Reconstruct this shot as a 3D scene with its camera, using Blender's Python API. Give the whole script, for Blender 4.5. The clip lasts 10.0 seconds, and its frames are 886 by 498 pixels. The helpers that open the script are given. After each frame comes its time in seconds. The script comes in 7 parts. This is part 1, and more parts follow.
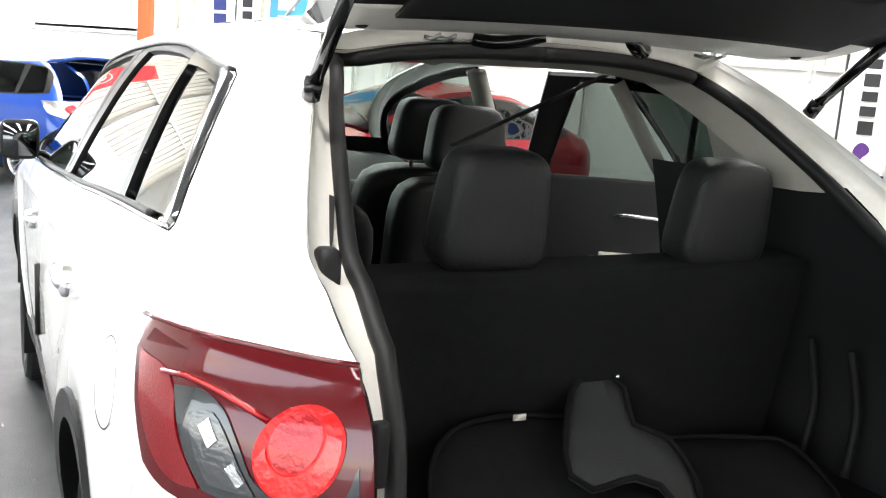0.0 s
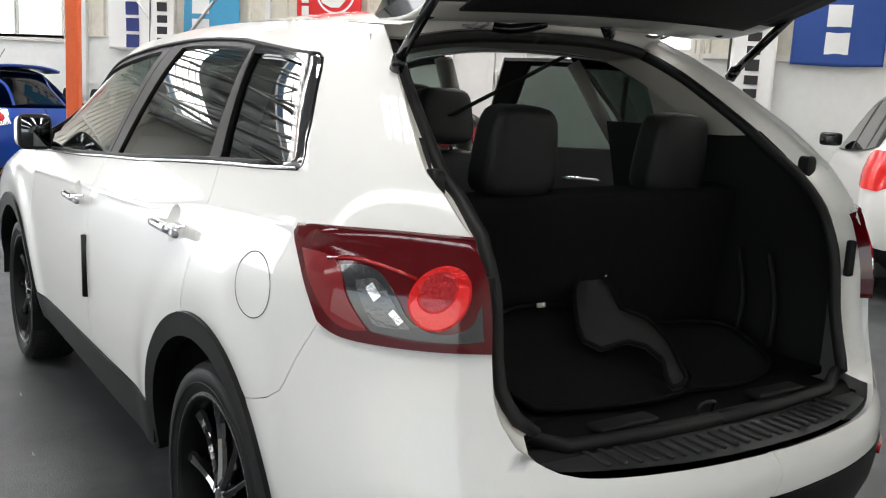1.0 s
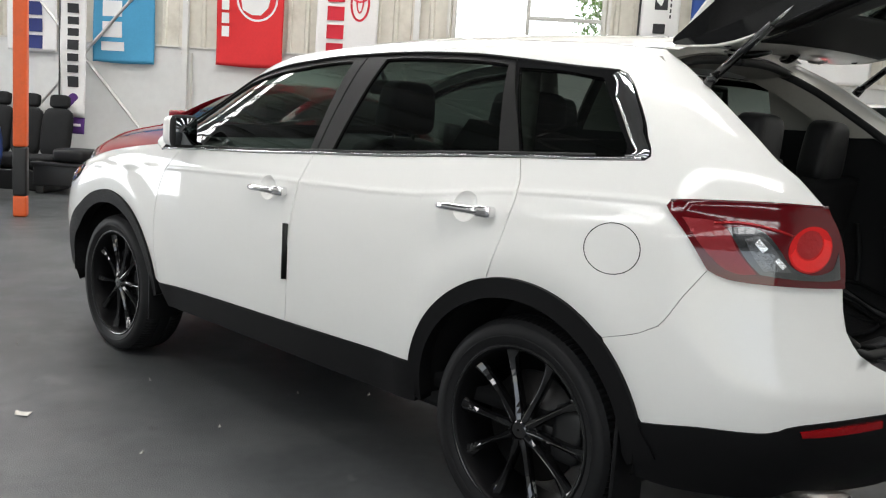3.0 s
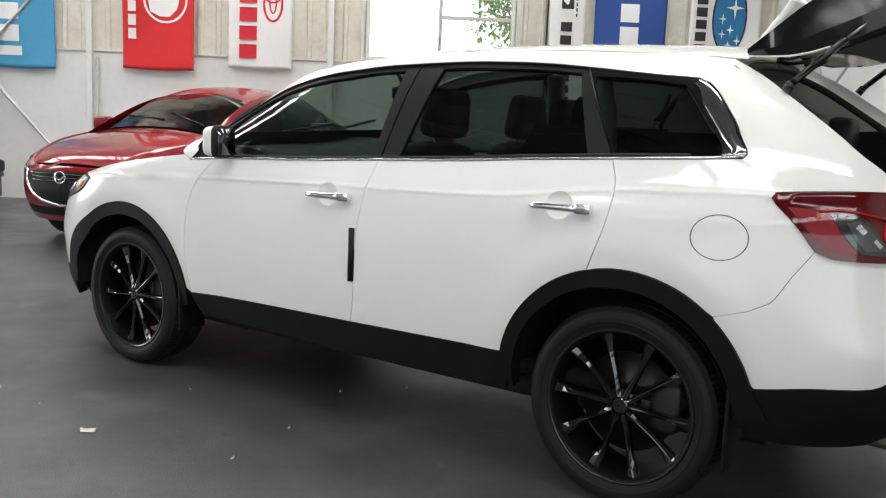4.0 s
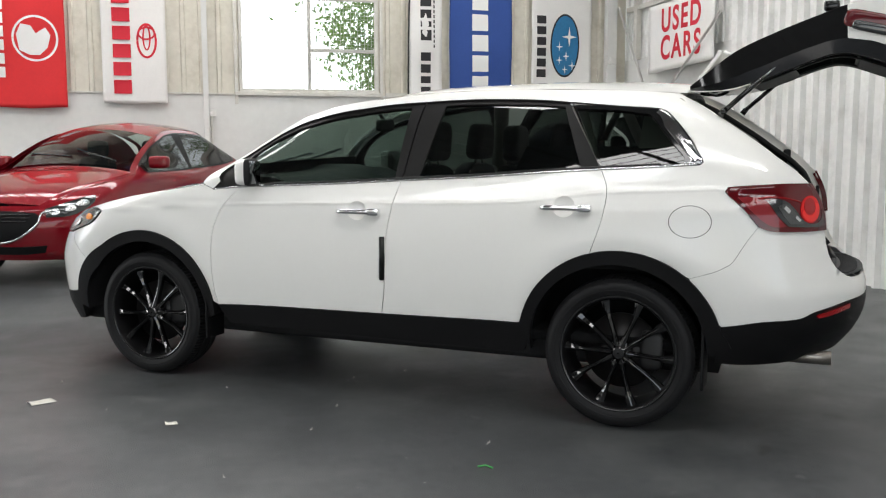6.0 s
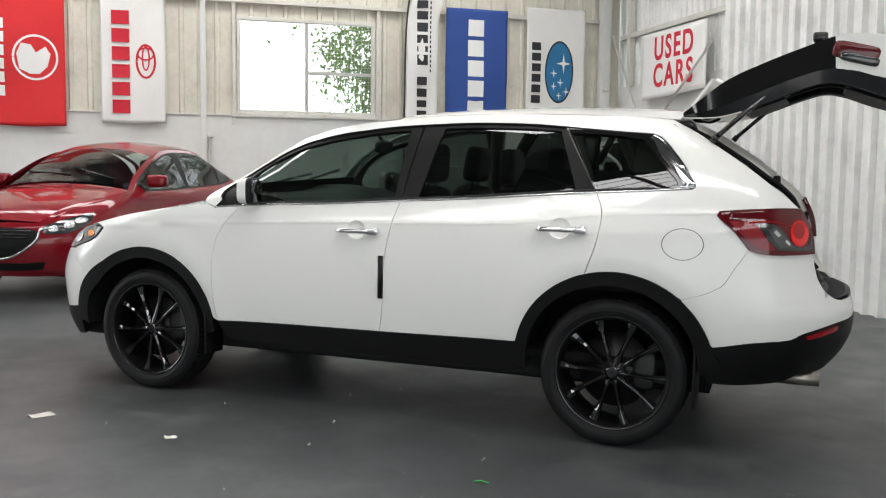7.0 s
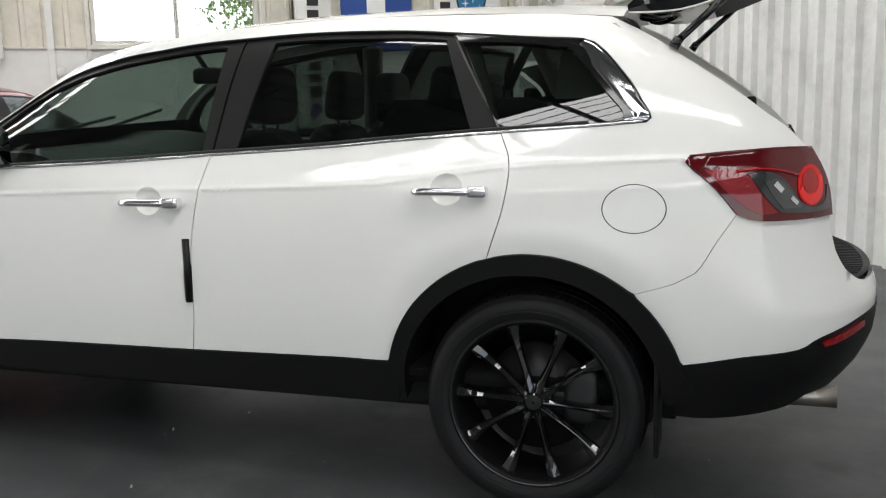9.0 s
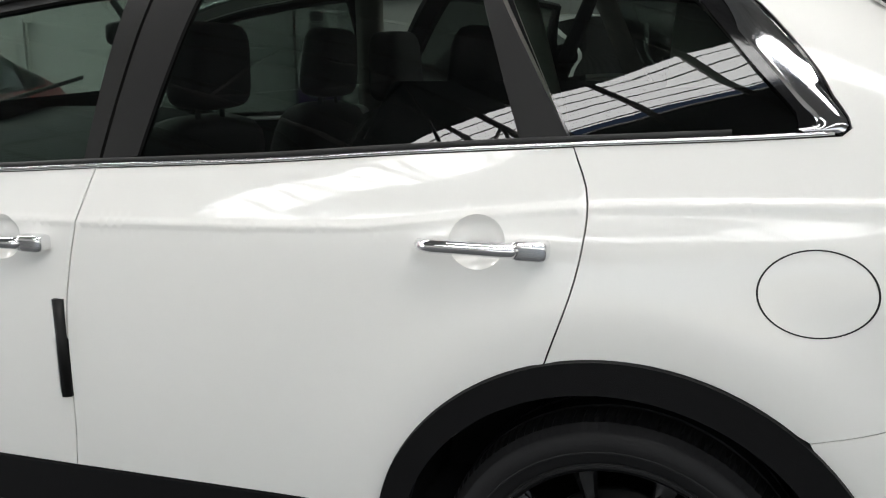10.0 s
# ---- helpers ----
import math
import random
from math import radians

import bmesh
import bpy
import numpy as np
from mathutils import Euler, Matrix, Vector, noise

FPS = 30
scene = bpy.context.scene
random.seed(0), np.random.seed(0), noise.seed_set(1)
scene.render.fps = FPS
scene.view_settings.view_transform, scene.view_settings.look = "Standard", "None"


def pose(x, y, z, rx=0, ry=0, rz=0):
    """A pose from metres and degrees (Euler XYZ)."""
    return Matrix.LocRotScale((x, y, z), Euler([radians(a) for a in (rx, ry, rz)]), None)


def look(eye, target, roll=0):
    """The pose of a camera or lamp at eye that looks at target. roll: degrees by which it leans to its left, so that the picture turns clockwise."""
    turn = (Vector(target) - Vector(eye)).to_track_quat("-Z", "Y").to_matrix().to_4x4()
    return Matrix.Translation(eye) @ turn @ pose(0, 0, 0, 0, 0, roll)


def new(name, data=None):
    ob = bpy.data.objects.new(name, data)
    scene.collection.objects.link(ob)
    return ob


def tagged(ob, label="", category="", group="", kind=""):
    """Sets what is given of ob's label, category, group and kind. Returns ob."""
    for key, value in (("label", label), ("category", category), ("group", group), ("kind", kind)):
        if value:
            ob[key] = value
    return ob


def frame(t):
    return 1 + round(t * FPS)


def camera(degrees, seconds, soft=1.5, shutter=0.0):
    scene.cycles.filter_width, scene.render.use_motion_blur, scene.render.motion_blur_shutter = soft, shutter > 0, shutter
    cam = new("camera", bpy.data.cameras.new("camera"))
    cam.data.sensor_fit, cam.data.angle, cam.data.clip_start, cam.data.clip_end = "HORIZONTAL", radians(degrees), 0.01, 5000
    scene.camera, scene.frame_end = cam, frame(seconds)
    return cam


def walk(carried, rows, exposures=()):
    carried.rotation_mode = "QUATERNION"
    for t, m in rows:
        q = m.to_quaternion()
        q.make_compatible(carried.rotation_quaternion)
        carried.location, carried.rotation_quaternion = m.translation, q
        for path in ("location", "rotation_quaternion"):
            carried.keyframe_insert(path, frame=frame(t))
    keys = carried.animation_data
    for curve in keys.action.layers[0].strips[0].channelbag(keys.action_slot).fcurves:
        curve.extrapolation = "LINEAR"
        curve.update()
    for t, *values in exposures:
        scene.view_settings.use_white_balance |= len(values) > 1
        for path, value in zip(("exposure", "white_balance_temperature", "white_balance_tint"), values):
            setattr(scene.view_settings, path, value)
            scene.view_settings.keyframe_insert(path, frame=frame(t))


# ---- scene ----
cam = camera(52.0, 10.0, soft=1.15)
PATH = [
    (0, (-2.051, -0.768, 1.556), (-0.254, 0.043, 1.219), 4.8),
    (0.5, (-2.392, -0.808, 1.534), (-0.529, -0.134, 1.263), 3.5),
    (1, (-2.738, -0.695, 1.468), (-0.858, -0.093, 1.146), 3.0),
    (1.5, (-3.039, -0.489, 1.43), (-1.15, 0.072, 1.091), 2.9),
    (2, (-3.219, -0.208, 1.39), (-1.295, 0.231, 1.062), 4.0),
    (2.5, (-3.412, 0.137, 1.363), (-1.457, 0.436, 1.069), 4.8),
    (3, (-3.624, 0.528, 1.374), (-1.655, 0.742, 1.094), 3.8),
    (3.2, (-3.632, 0.676, 1.359), (-1.66, 0.846, 1.069), 3.1),
    (4.3, (-3.999, 1.603, 1.38), (-2.024, 1.43, 1.12), 2.3),
    (4.5, (-4.049, 1.729, 1.356), (-2.075, 1.523, 1.104), 2.1),
    (5, (-4.186, 2.067, 1.355), (-2.222, 1.775, 1.116), 0.9),
    (5.5, (-4.487, 2.355, 1.36), (-2.552, 1.909, 1.12), 0.2),
    (5.7, (-4.609, 2.442, 1.383), (-2.687, 1.947, 1.138), -0.1),
    (7, (-4.795, 2.571, 1.368), (-2.875, 2.038, 1.198), 0.7),
    (7.5, (-4.682, 2.517, 1.367), (-2.758, 2.008, 1.175), -0.1),
    (8, (-4.339, 2.289, 1.373), (-2.423, 1.767, 1.134), -0.8),
    (8.5, (-3.886, 2.074, 1.344), (-2.003, 1.467, 1.054), -0.9),
    (9, (-3.353, 1.812, 1.369), (-1.495, 1.143, 1.053), -1.4),
    (9.5, (-2.777, 1.535, 1.345), (-0.902, 0.923, 1.013), -1.1),
    (10, (-2.152, 1.405, 1.442), (-0.303, 0.77, 1.023), -0.7),
]
# exposure of the clip's camera: bright at first, while it looks into the dark boot
EXPOSURES = [(0.0, 1.58), (0.2, 1.37), (0.4, 0.87), (0.6, 0.55), (0.9, 0.31), (1.3, 0.19), (2.0, 0.20), (3.0, 0.17), (5.0, 0.12), (7.0, 0.06), (8.0, 0.06), (9.0, 0.08), (10.0, 0.14)]
walk(cam, [(t, look(eye, target, roll)) for t, eye, target, roll in PATH], EXPOSURES)

# ---- light ----
WALL_E, WALL_S, WALL_N, WALL_W, EAVE = 8.54, -4.0, 19.0, -13.0, 5.4
world = bpy.data.worlds.new("sky")
scene.world = world
world.use_nodes = True
sky = world.node_tree.nodes.new("ShaderNodeTexSky")
sky.sky_type, sky.sun_disc = "NISHITA", False
sky.sun_elevation, sky.sun_rotation = radians(55), radians(247)
world.node_tree.links.new(sky.outputs[0], world.node_tree.nodes["Background"].inputs[0])
world.node_tree.nodes["Background"].inputs[1].default_value = 0.15
sun = new("sun", bpy.data.lights.new("sun", "SUN"))
sun.data.energy, sun.data.angle, sun.data.color = 1.2, radians(12), (1.0, 0.96, 0.90)
sun.matrix_world = look((-14, -6, 22), (0, 0, 0))

# skylight strips: x, south end, north end, watts
# the short strip at 0.2 is an added one, for top light
SKYLIGHTS = ((-8.2, -2.6, 17.4, 430), (-4.0, -2.6, 17.4, 560), (0.2, -2.6, 3.0, 230), (4.4, -2.6, 17.4, 880), (7.2, -2.6, 17.4, 560))


def roof_z(x):
    return EAVE + 2.1 * (1 - abs(x + 2.2) / 10.8)


def sky_lamp(m, sx, sy, watts, color=(1.0, 0.988, 0.958)):
    lamp = new("skylight_lamp", bpy.data.lights.new("skylight_lamp", "AREA"))
    lamp.data.shape, lamp.data.size, lamp.data.size_y = "RECTANGLE", sx, sy
    lamp.data.energy, lamp.data.color = watts, color
    lamp.matrix_world = m
    return lamp


SLOPE = math.degrees(math.atan2(2.1, 10.8))
for xx, y0, y1, watts in SKYLIGHTS:
    sky_lamp(pose(xx, (y0 + y1) / 2, roof_z(xx) + 0.12, 0, SLOPE if xx > -2.2 else -SLOPE, 0), 0.9, y1 - y0, watts)

# area lamps in two added, unseen openings, north and west, to fill the light
sky_lamp(pose(5.4, WALL_N + 0.10, 2.2, 90, 0, 180), 4.8, 4.3, 420, (0.96, 0.98, 1.0))
# the west gap is added to light the flank, wide to hide its reflected edge
WEST_FILL_GAP = (-3.4, 18.4, 4.3)
sky_lamp(pose(WALL_W - 0.10, (WEST_FILL_GAP[0] + WEST_FILL_GAP[1]) / 2, WEST_FILL_GAP[2] / 2 + 0.05, 90, 0, -90), WEST_FILL_GAP[1] - WEST_FILL_GAP[0], WEST_FILL_GAP[2] - 0.1, 330, (1.0, 0.985, 0.945))


# ---- materials ----
def material(name, color, rough=0.5, metal=0.0, spread=0.0, scale=8.0, bump=0.0, bump_scale=60.0, coat=0.0, fine=0.0, wear=None, wear_scale=1.5, wear_amount=0.5, spec=0.5):
    mat = bpy.data.materials.new(name)
    mat.use_nodes = True
    n, l = mat.node_tree.nodes, mat.node_tree.links
    b = n["Principled BSDF"]
    b.inputs["Roughness"].default_value = rough
    b.inputs["Metallic"].default_value = metal
    b.inputs["Specular IOR Level"].default_value = spec
    b.inputs["Coat Weight"].default_value = coat
    b.inputs["Coat Roughness"].default_value = 0.02
    b.inputs["Base Color"].default_value = (*color, 1)
    co = n.new("ShaderNodeTexCoord")
    if spread or wear:
        base = n.new("ShaderNodeRGB")
        base.outputs[0].default_value = (*color, 1)
        out = base.outputs[0]
        if spread:
            t1, t2 = n.new("ShaderNodeTexNoise"), n.new("ShaderNodeTexNoise")
            t1.inputs["Scale"].default_value, t2.inputs["Scale"].default_value = scale, scale * 9
            t1.inputs["Detail"].default_value = t2.inputs["Detail"].default_value = 5
            for t in (t1, t2):
                l.new(co.outputs["Object"], t.inputs["Vector"])
            add = n.new("ShaderNodeMath")
            add.operation = "ADD"
            l.new(t1.outputs["Fac"], add.inputs[0])
            l.new(t2.outputs["Fac"], add.inputs[1])
            mp = n.new("ShaderNodeMapRange")
            mp.inputs["From Min"].default_value, mp.inputs["From Max"].default_value = 0.6, 1.4
            mp.inputs["To Min"].default_value, mp.inputs["To Max"].default_value = 1 - spread, 1 + spread
            l.new(add.outputs[0], mp.inputs["Value"])
            hsv = n.new("ShaderNodeHueSaturation")
            l.new(out, hsv.inputs["Color"])
            l.new(mp.outputs[0], hsv.inputs["Value"])
            out = hsv.outputs[0]
        if wear:
            t3 = n.new("ShaderNodeTexNoise")
            t3.inputs["Scale"].default_value, t3.inputs["Detail"].default_value, t3.inputs["Roughness"].default_value = wear_scale, 9, 0.68
            l.new(co.outputs["Object"], t3.inputs["Vector"])
            m3 = n.new("ShaderNodeMapRange")
            m3.inputs["From Min"].default_value, m3.inputs["From Max"].default_value = 0.5, 0.72
            m3.inputs["To Max"].default_value = wear_amount
            l.new(t3.outputs["Fac"], m3.inputs["Value"])
            mix = n.new("ShaderNodeMix")
            mix.data_type = "RGBA"
            l.new(m3.outputs[0], mix.inputs["Factor"])
            l.new(out, mix.inputs[6])
            mix.inputs[7].default_value = (*wear, 1)
            out = mix.outputs[2]
        l.new(out, b.inputs["Base Color"])
    if fine:
        tr = n.new("ShaderNodeTexNoise")
        tr.inputs["Scale"].default_value, tr.inputs["Detail"].default_value = 3.0, 8
        l.new(co.outputs["Object"], tr.inputs["Vector"])
        mr = n.new("ShaderNodeMapRange")
        mr.inputs["To Min"].default_value, mr.inputs["To Max"].default_value = max(rough - fine, 0.02), rough + fine
        l.new(tr.outputs["Fac"], mr.inputs["Value"])
        l.new(mr.outputs[0], b.inputs["Roughness"])
    if bump:
        tb = n.new("ShaderNodeTexNoise")
        tb.inputs["Scale"].default_value, tb.inputs["Detail"].default_value = bump_scale, 4
        l.new(co.outputs["Object"], tb.inputs["Vector"])
        bp = n.new("ShaderNodeBump")
        bp.inputs["Strength"].default_value, bp.inputs["Distance"].default_value = bump, 0.004
        l.new(tb.outputs["Fac"], bp.inputs["Height"])
        l.new(bp.outputs[0], b.inputs["Normal"])
    return mat


def glass(name, tint, base=0.055):
    """A thin pane: it tints what is behind it and mirrors what is before it."""
    mat = bpy.data.materials.new(name)
    mat.use_nodes = True
    n, l = mat.node_tree.nodes, mat.node_tree.links
    n.remove(n["Principled BSDF"])
    tr, gl, fr, mix = n.new("ShaderNodeBsdfTransparent"), n.new("ShaderNodeBsdfGlossy"), n.new("ShaderNodeLayerWeight"), n.new("ShaderNodeMixShader")
    power, gain = n.new("ShaderNodeMath"), n.new("ShaderNodeMath")
    power.operation, gain.operation = "POWER", "MULTIPLY_ADD"
    power.inputs[1].default_value, gain.inputs[1].default_value, gain.inputs[2].default_value = 4.2, 1 - base, base
    tr.inputs[0].default_value = (*tint, 1)
    gl.inputs["Roughness"].default_value = 0.0
    fr.inputs["Blend"].default_value = 0.5
    l.new(fr.outputs["Facing"], power.inputs[0])
    l.new(power.outputs[0], gain.inputs[0])
    l.new(gain.outputs[0], mix.inputs[0])
    l.new(tr.outputs[0], mix.inputs[1])
    l.new(gl.outputs[0], mix.inputs[2])
    l.new(mix.outputs[0], n["Material Output"].inputs[0])
    return mat


def glow(name, color, strength):
    mat = bpy.data.materials.new(name)
    mat.use_nodes = True
    b = mat.node_tree.nodes["Principled BSDF"]
    b.inputs["Base Color"].default_value = b.inputs["Emission Color"].default_value = (*color, 1)
    b.inputs["Emission Strength"].default_value = strength
    return mat


M = {
    "floor": material("painted_concrete", (0.050, 0.0535, 0.0555), 0.42, spread=0.34, scale=2.2, bump=0.5, bump_scale=150, fine=0.14, wear=(0.13, 0.132, 0.128), wear_scale=1.1, wear_amount=0.55),
    "dado": material("painted_sheet_white", (0.66, 0.66, 0.64), 0.5, spread=0.05, scale=1.2, wear=(0.52, 0.51, 0.49), wear_scale=2.2, wear_amount=0.22, bump=0.06, bump_scale=30),
    "rib": material("ribbed_sheet_cream", (0.64, 0.61, 0.53), 0.5, spread=0.08, scale=1.5, wear=(0.40, 0.36, 0.28), wear_scale=2.6, wear_amount=0.5),
    "silver": material("pale_steel_sheet", (0.74, 0.74, 0.72), 0.42, metal=0.0, spread=0.07, scale=1.4, wear=(0.40, 0.39, 0.37), wear_scale=2.4, wear_amount=0.45),
    "steelpaint": material("steel_painted_cream", (0.60, 0.585, 0.54), 0.5, spread=0.07, scale=3, wear=(0.30, 0.25, 0.19), wear_scale=5, wear_amount=0.35),
    "roof": material("roof_sheet", (0.26, 0.27, 0.27), 0.6, metal=0.1, spread=0.08, scale=1.0),
    "truss": material("truss_steel", (0.22, 0.22, 0.21), 0.55, spread=0.1, scale=3),
    "orange": material("orange_paint", (0.80, 0.13, 0.03), 0.42, spread=0.05, scale=3, wear=(0.45, 0.10, 0.04), wear_scale=6, wear_amount=0.4),
    "black": material("black_paint", (0.012, 0.012, 0.0125), 0.45, spread=0.1, scale=5),
    "white_paint": material("pearl_white_paint", (0.765, 0.76, 0.735), 0.4, spec=0.15, coat=1.0, spread=0.008, scale=30),
    "red_paint": material("candy_red_paint", (0.185, 0.002, 0.008), 0.30, metal=0.10, spec=0.1, coat=1.0, spread=0.03, scale=200),
    "blue_paint": material("bright_blue_paint", (0.010, 0.06, 0.34), 0.30, metal=0.2, spec=0.2, coat=1.0, spread=0.03, scale=200),
    "cladding": material("black_textured_plastic", (0.0065, 0.0065, 0.007), 0.46, spec=0.13, bump=0.22, bump_scale=500, spread=0.1, scale=6),
    "gloss_black": material("gloss_black_trim", (0.006, 0.006, 0.0065), 0.07),
    "satin_black": material("satin_black_film", (0.007, 0.007, 0.007), 0.45, spec=0.2, spread=0.06, scale=8),
    "chrome": material("chrome", (0.80, 0.80, 0.81), 0.06, metal=1.0),
    "dark_chrome": material("dark_chrome", (0.50, 0.50, 0.51), 0.07, metal=1.0),
    "steel": material("brushed_steel", (0.55, 0.55, 0.54), 0.28, metal=1.0, spread=0.05, scale=20),
    "tyre": material("tyre_rubber", (0.0095, 0.0095, 0.0102), 0.55, spec=0.2, bump=0.12, bump_scale=220, spread=0.14, scale=9),
    "rim": material("gloss_black_alloy", (0.004, 0.004, 0.0045), 0.05, spec=0.9),
    "rim_silver": material("silver_alloy", (0.55, 0.56, 0.58), 0.25, metal=0.9),
    "deck": material("grey_ribbed_plastic", (0.026, 0.026, 0.027), 0.5, spec=0.35, bump=0.2, bump_scale=300, spread=0.12, scale=9),
    "pipe": material("dull_exhaust_steel", (0.36, 0.33, 0.30), 0.36, metal=1.0, spread=0.12, scale=14),
    "disc": material("brake_disc_iron", (0.022, 0.021, 0.021), 0.4, metal=0.6, spread=0.15, scale=30),
    "barrel": material("dark_wheel_barrel", (0.005, 0.005, 0.0055), 0.4, spec=0.12),
    "mirror": material("mirror_silvering", (0.12, 0.125, 0.13), 0.03, metal=1.0),
    "lens_side": material("side_red_lamp_lens", (0.20, 0.0025, 0.007), 0.28, metal=0.2, spec=0.3, coat=0.7, spread=0.08, scale=60, bump=0.25, bump_scale=260),
    "lens_grey": material("grey_lamp_reflector", (0.115, 0.118, 0.12), 0.16, metal=0.85, coat=0.6, bump=0.25, bump_scale=130),
    "lens_mid": material("mid_red_lamp_lens", (0.36, 0.004, 0.007), 0.16, metal=0.4, spec=0.4, coat=0.6, bump=0.9, bump_scale=60),
    "lens_stop": material("stop_lamp_lens", (0.62, 0.006, 0.006), 0.22, metal=0.3, spec=0.4, bump=0.8, bump_scale=45),
    "lens_red": material("red_lamp_lens", (0.085, 0.0012, 0.0035), 0.10, spec=0.3, coat=0.6),
    "lens_bright": material("bright_red_lamp_lens", (0.80, 0.010, 0.009), 0.2, metal=0.1, coat=0.6, bump=0.5, bump_scale=70),
    "lens_dark": material("smoked_lamp_bezel", (0.022, 0.024, 0.026), 0.14, coat=1.0),
    "lens_clear": material("clear_lamp_reflector", (0.70, 0.71, 0.72), 0.12, metal=0.85, coat=1.0, bump=0.8, bump_scale=55),
    "amber": material("amber_bulb", (0.75, 0.22, 0.02), 0.2, coat=1.0),
    "leather": material("black_leather", (0.013, 0.013, 0.0138), 0.48, spec=0.3, bump=0.35, bump_scale=260, spread=0.1, scale=12),
    "trim_black": material("black_interior_plastic", (0.014, 0.014, 0.0148), 0.58, spec=0.18, bump=0.2, bump_scale=400, spread=0.08, scale=7),
    "carpet": material("black_carpet", (0.012, 0.012, 0.0126), 0.98, spec=0.1, bump=0.8, bump_scale=600, spread=0.25, scale=40),
    "mat_back": material("grey_rubber_mat_back", (0.032, 0.0325, 0.033), 0.8, spec=0.3, bump=0.6, bump_scale=300, spread=0.15, scale=20),
    "headliner": material("grey_beige_headliner", (0.36, 0.345, 0.31), 0.85, bump=0.3, bump_scale=500, spread=0.05, scale=10),
    "jamb": material("painted_door_jamb", (0.82, 0.80, 0.745), 0.38, coat=0.5, spread=0.04, scale=8),
    "seal": material("rubber_seal", (0.008, 0.008, 0.0085), 0.55, spec=0.35, spread=0.1, scale=14),
    "tint": glass("privacy_glass", (0.128, 0.156, 0.142)),
    "tint_front": glass("green_tinted_glass", (0.27, 0.335, 0.305)),
    "pane": glass("window_pane", (0.93, 0.95, 0.94)),
    "screen": glass("windscreen_glass", (0.66, 0.75, 0.70)),
    "screen_clear": glass("clear_windscreen_glass", (0.72, 0.80, 0.76), 0.09),
    "b_red": material("red_banner_cloth", (0.62, 0.018, 0.022), 0.75, spread=0.06, scale=4, bump=0.2, bump_scale=400),
    "b_white": material("white_banner_cloth", (0.74, 0.73, 0.71), 0.75, spread=0.03, scale=4, bump=0.2, bump_scale=400),
    "b_blue": material("navy_banner_cloth", (0.020, 0.065, 0.27), 0.75, spread=0.06, scale=4, bump=0.2, bump_scale=400),
    "b_sky": material("light_blue_banner_cloth", (0.06, 0.30, 0.50), 0.75, spread=0.06, scale=4, bump=0.2, bump_scale=400),
    "b_purple": material("purple_cloth", (0.075, 0.02, 0.16), 0.75, spread=0.05, scale=5),
    "p_red": material("red_print", (0.56, 0.012, 0.03), 0.7, spread=0.04, scale=6),
    "p_black": material("black_print", (0.018, 0.018, 0.02), 0.7, spread=0.1, scale=6),
    "p_navy": material("navy_print", (0.018, 0.03, 0.15), 0.7, spread=0.08, scale=6),
    "p_blue": material("blue_print", (0.015, 0.16, 0.34), 0.6, spread=0.18, scale=3),
    "p_white": material("white_print", (0.75, 0.75, 0.74), 0.7, spread=0.03, scale=6),
    "seat_fabric": material("dark_seat_fabric", (0.010, 0.0103, 0.011), 0.8, spec=0.25, bump=0.4, bump_scale=300, spread=0.2, scale=14),
    "paper": material("paper_scrap", (0.62, 0.60, 0.55), 0.8, spread=0.1, scale=20),
    "green": material("green_plastic", (0.05, 0.35, 0.08), 0.4),
    "plate": material("number_plate", (0.62, 0.64, 0.66), 0.4, spread=0.04, scale=20),
    "haze": glow("bright_sky_haze", (0.95, 0.97, 1.0), 2.6),
    "leaf": material("leaf", (0.075, 0.13, 0.035), 0.55, spread=0.4, scale=3),
    "bark": material("bark", (0.16, 0.12, 0.09), 0.9, spread=0.2, scale=8, bump=0.6, bump_scale=40),
    "ground": material("yard_ground", (0.30, 0.28, 0.25), 0.9, spread=0.15, scale=0.4),
    "pole": material("flag_pole_black", (0.02, 0.02, 0.02), 0.4),
    "galv": material("galvanised_bar", (0.52, 0.51, 0.49), 0.4, metal=0.6, spread=0.1, scale=8),
    "plastic_grey": material("switch_box_plastic", (0.66, 0.66, 0.63), 0.45, spread=0.03, scale=9),
}


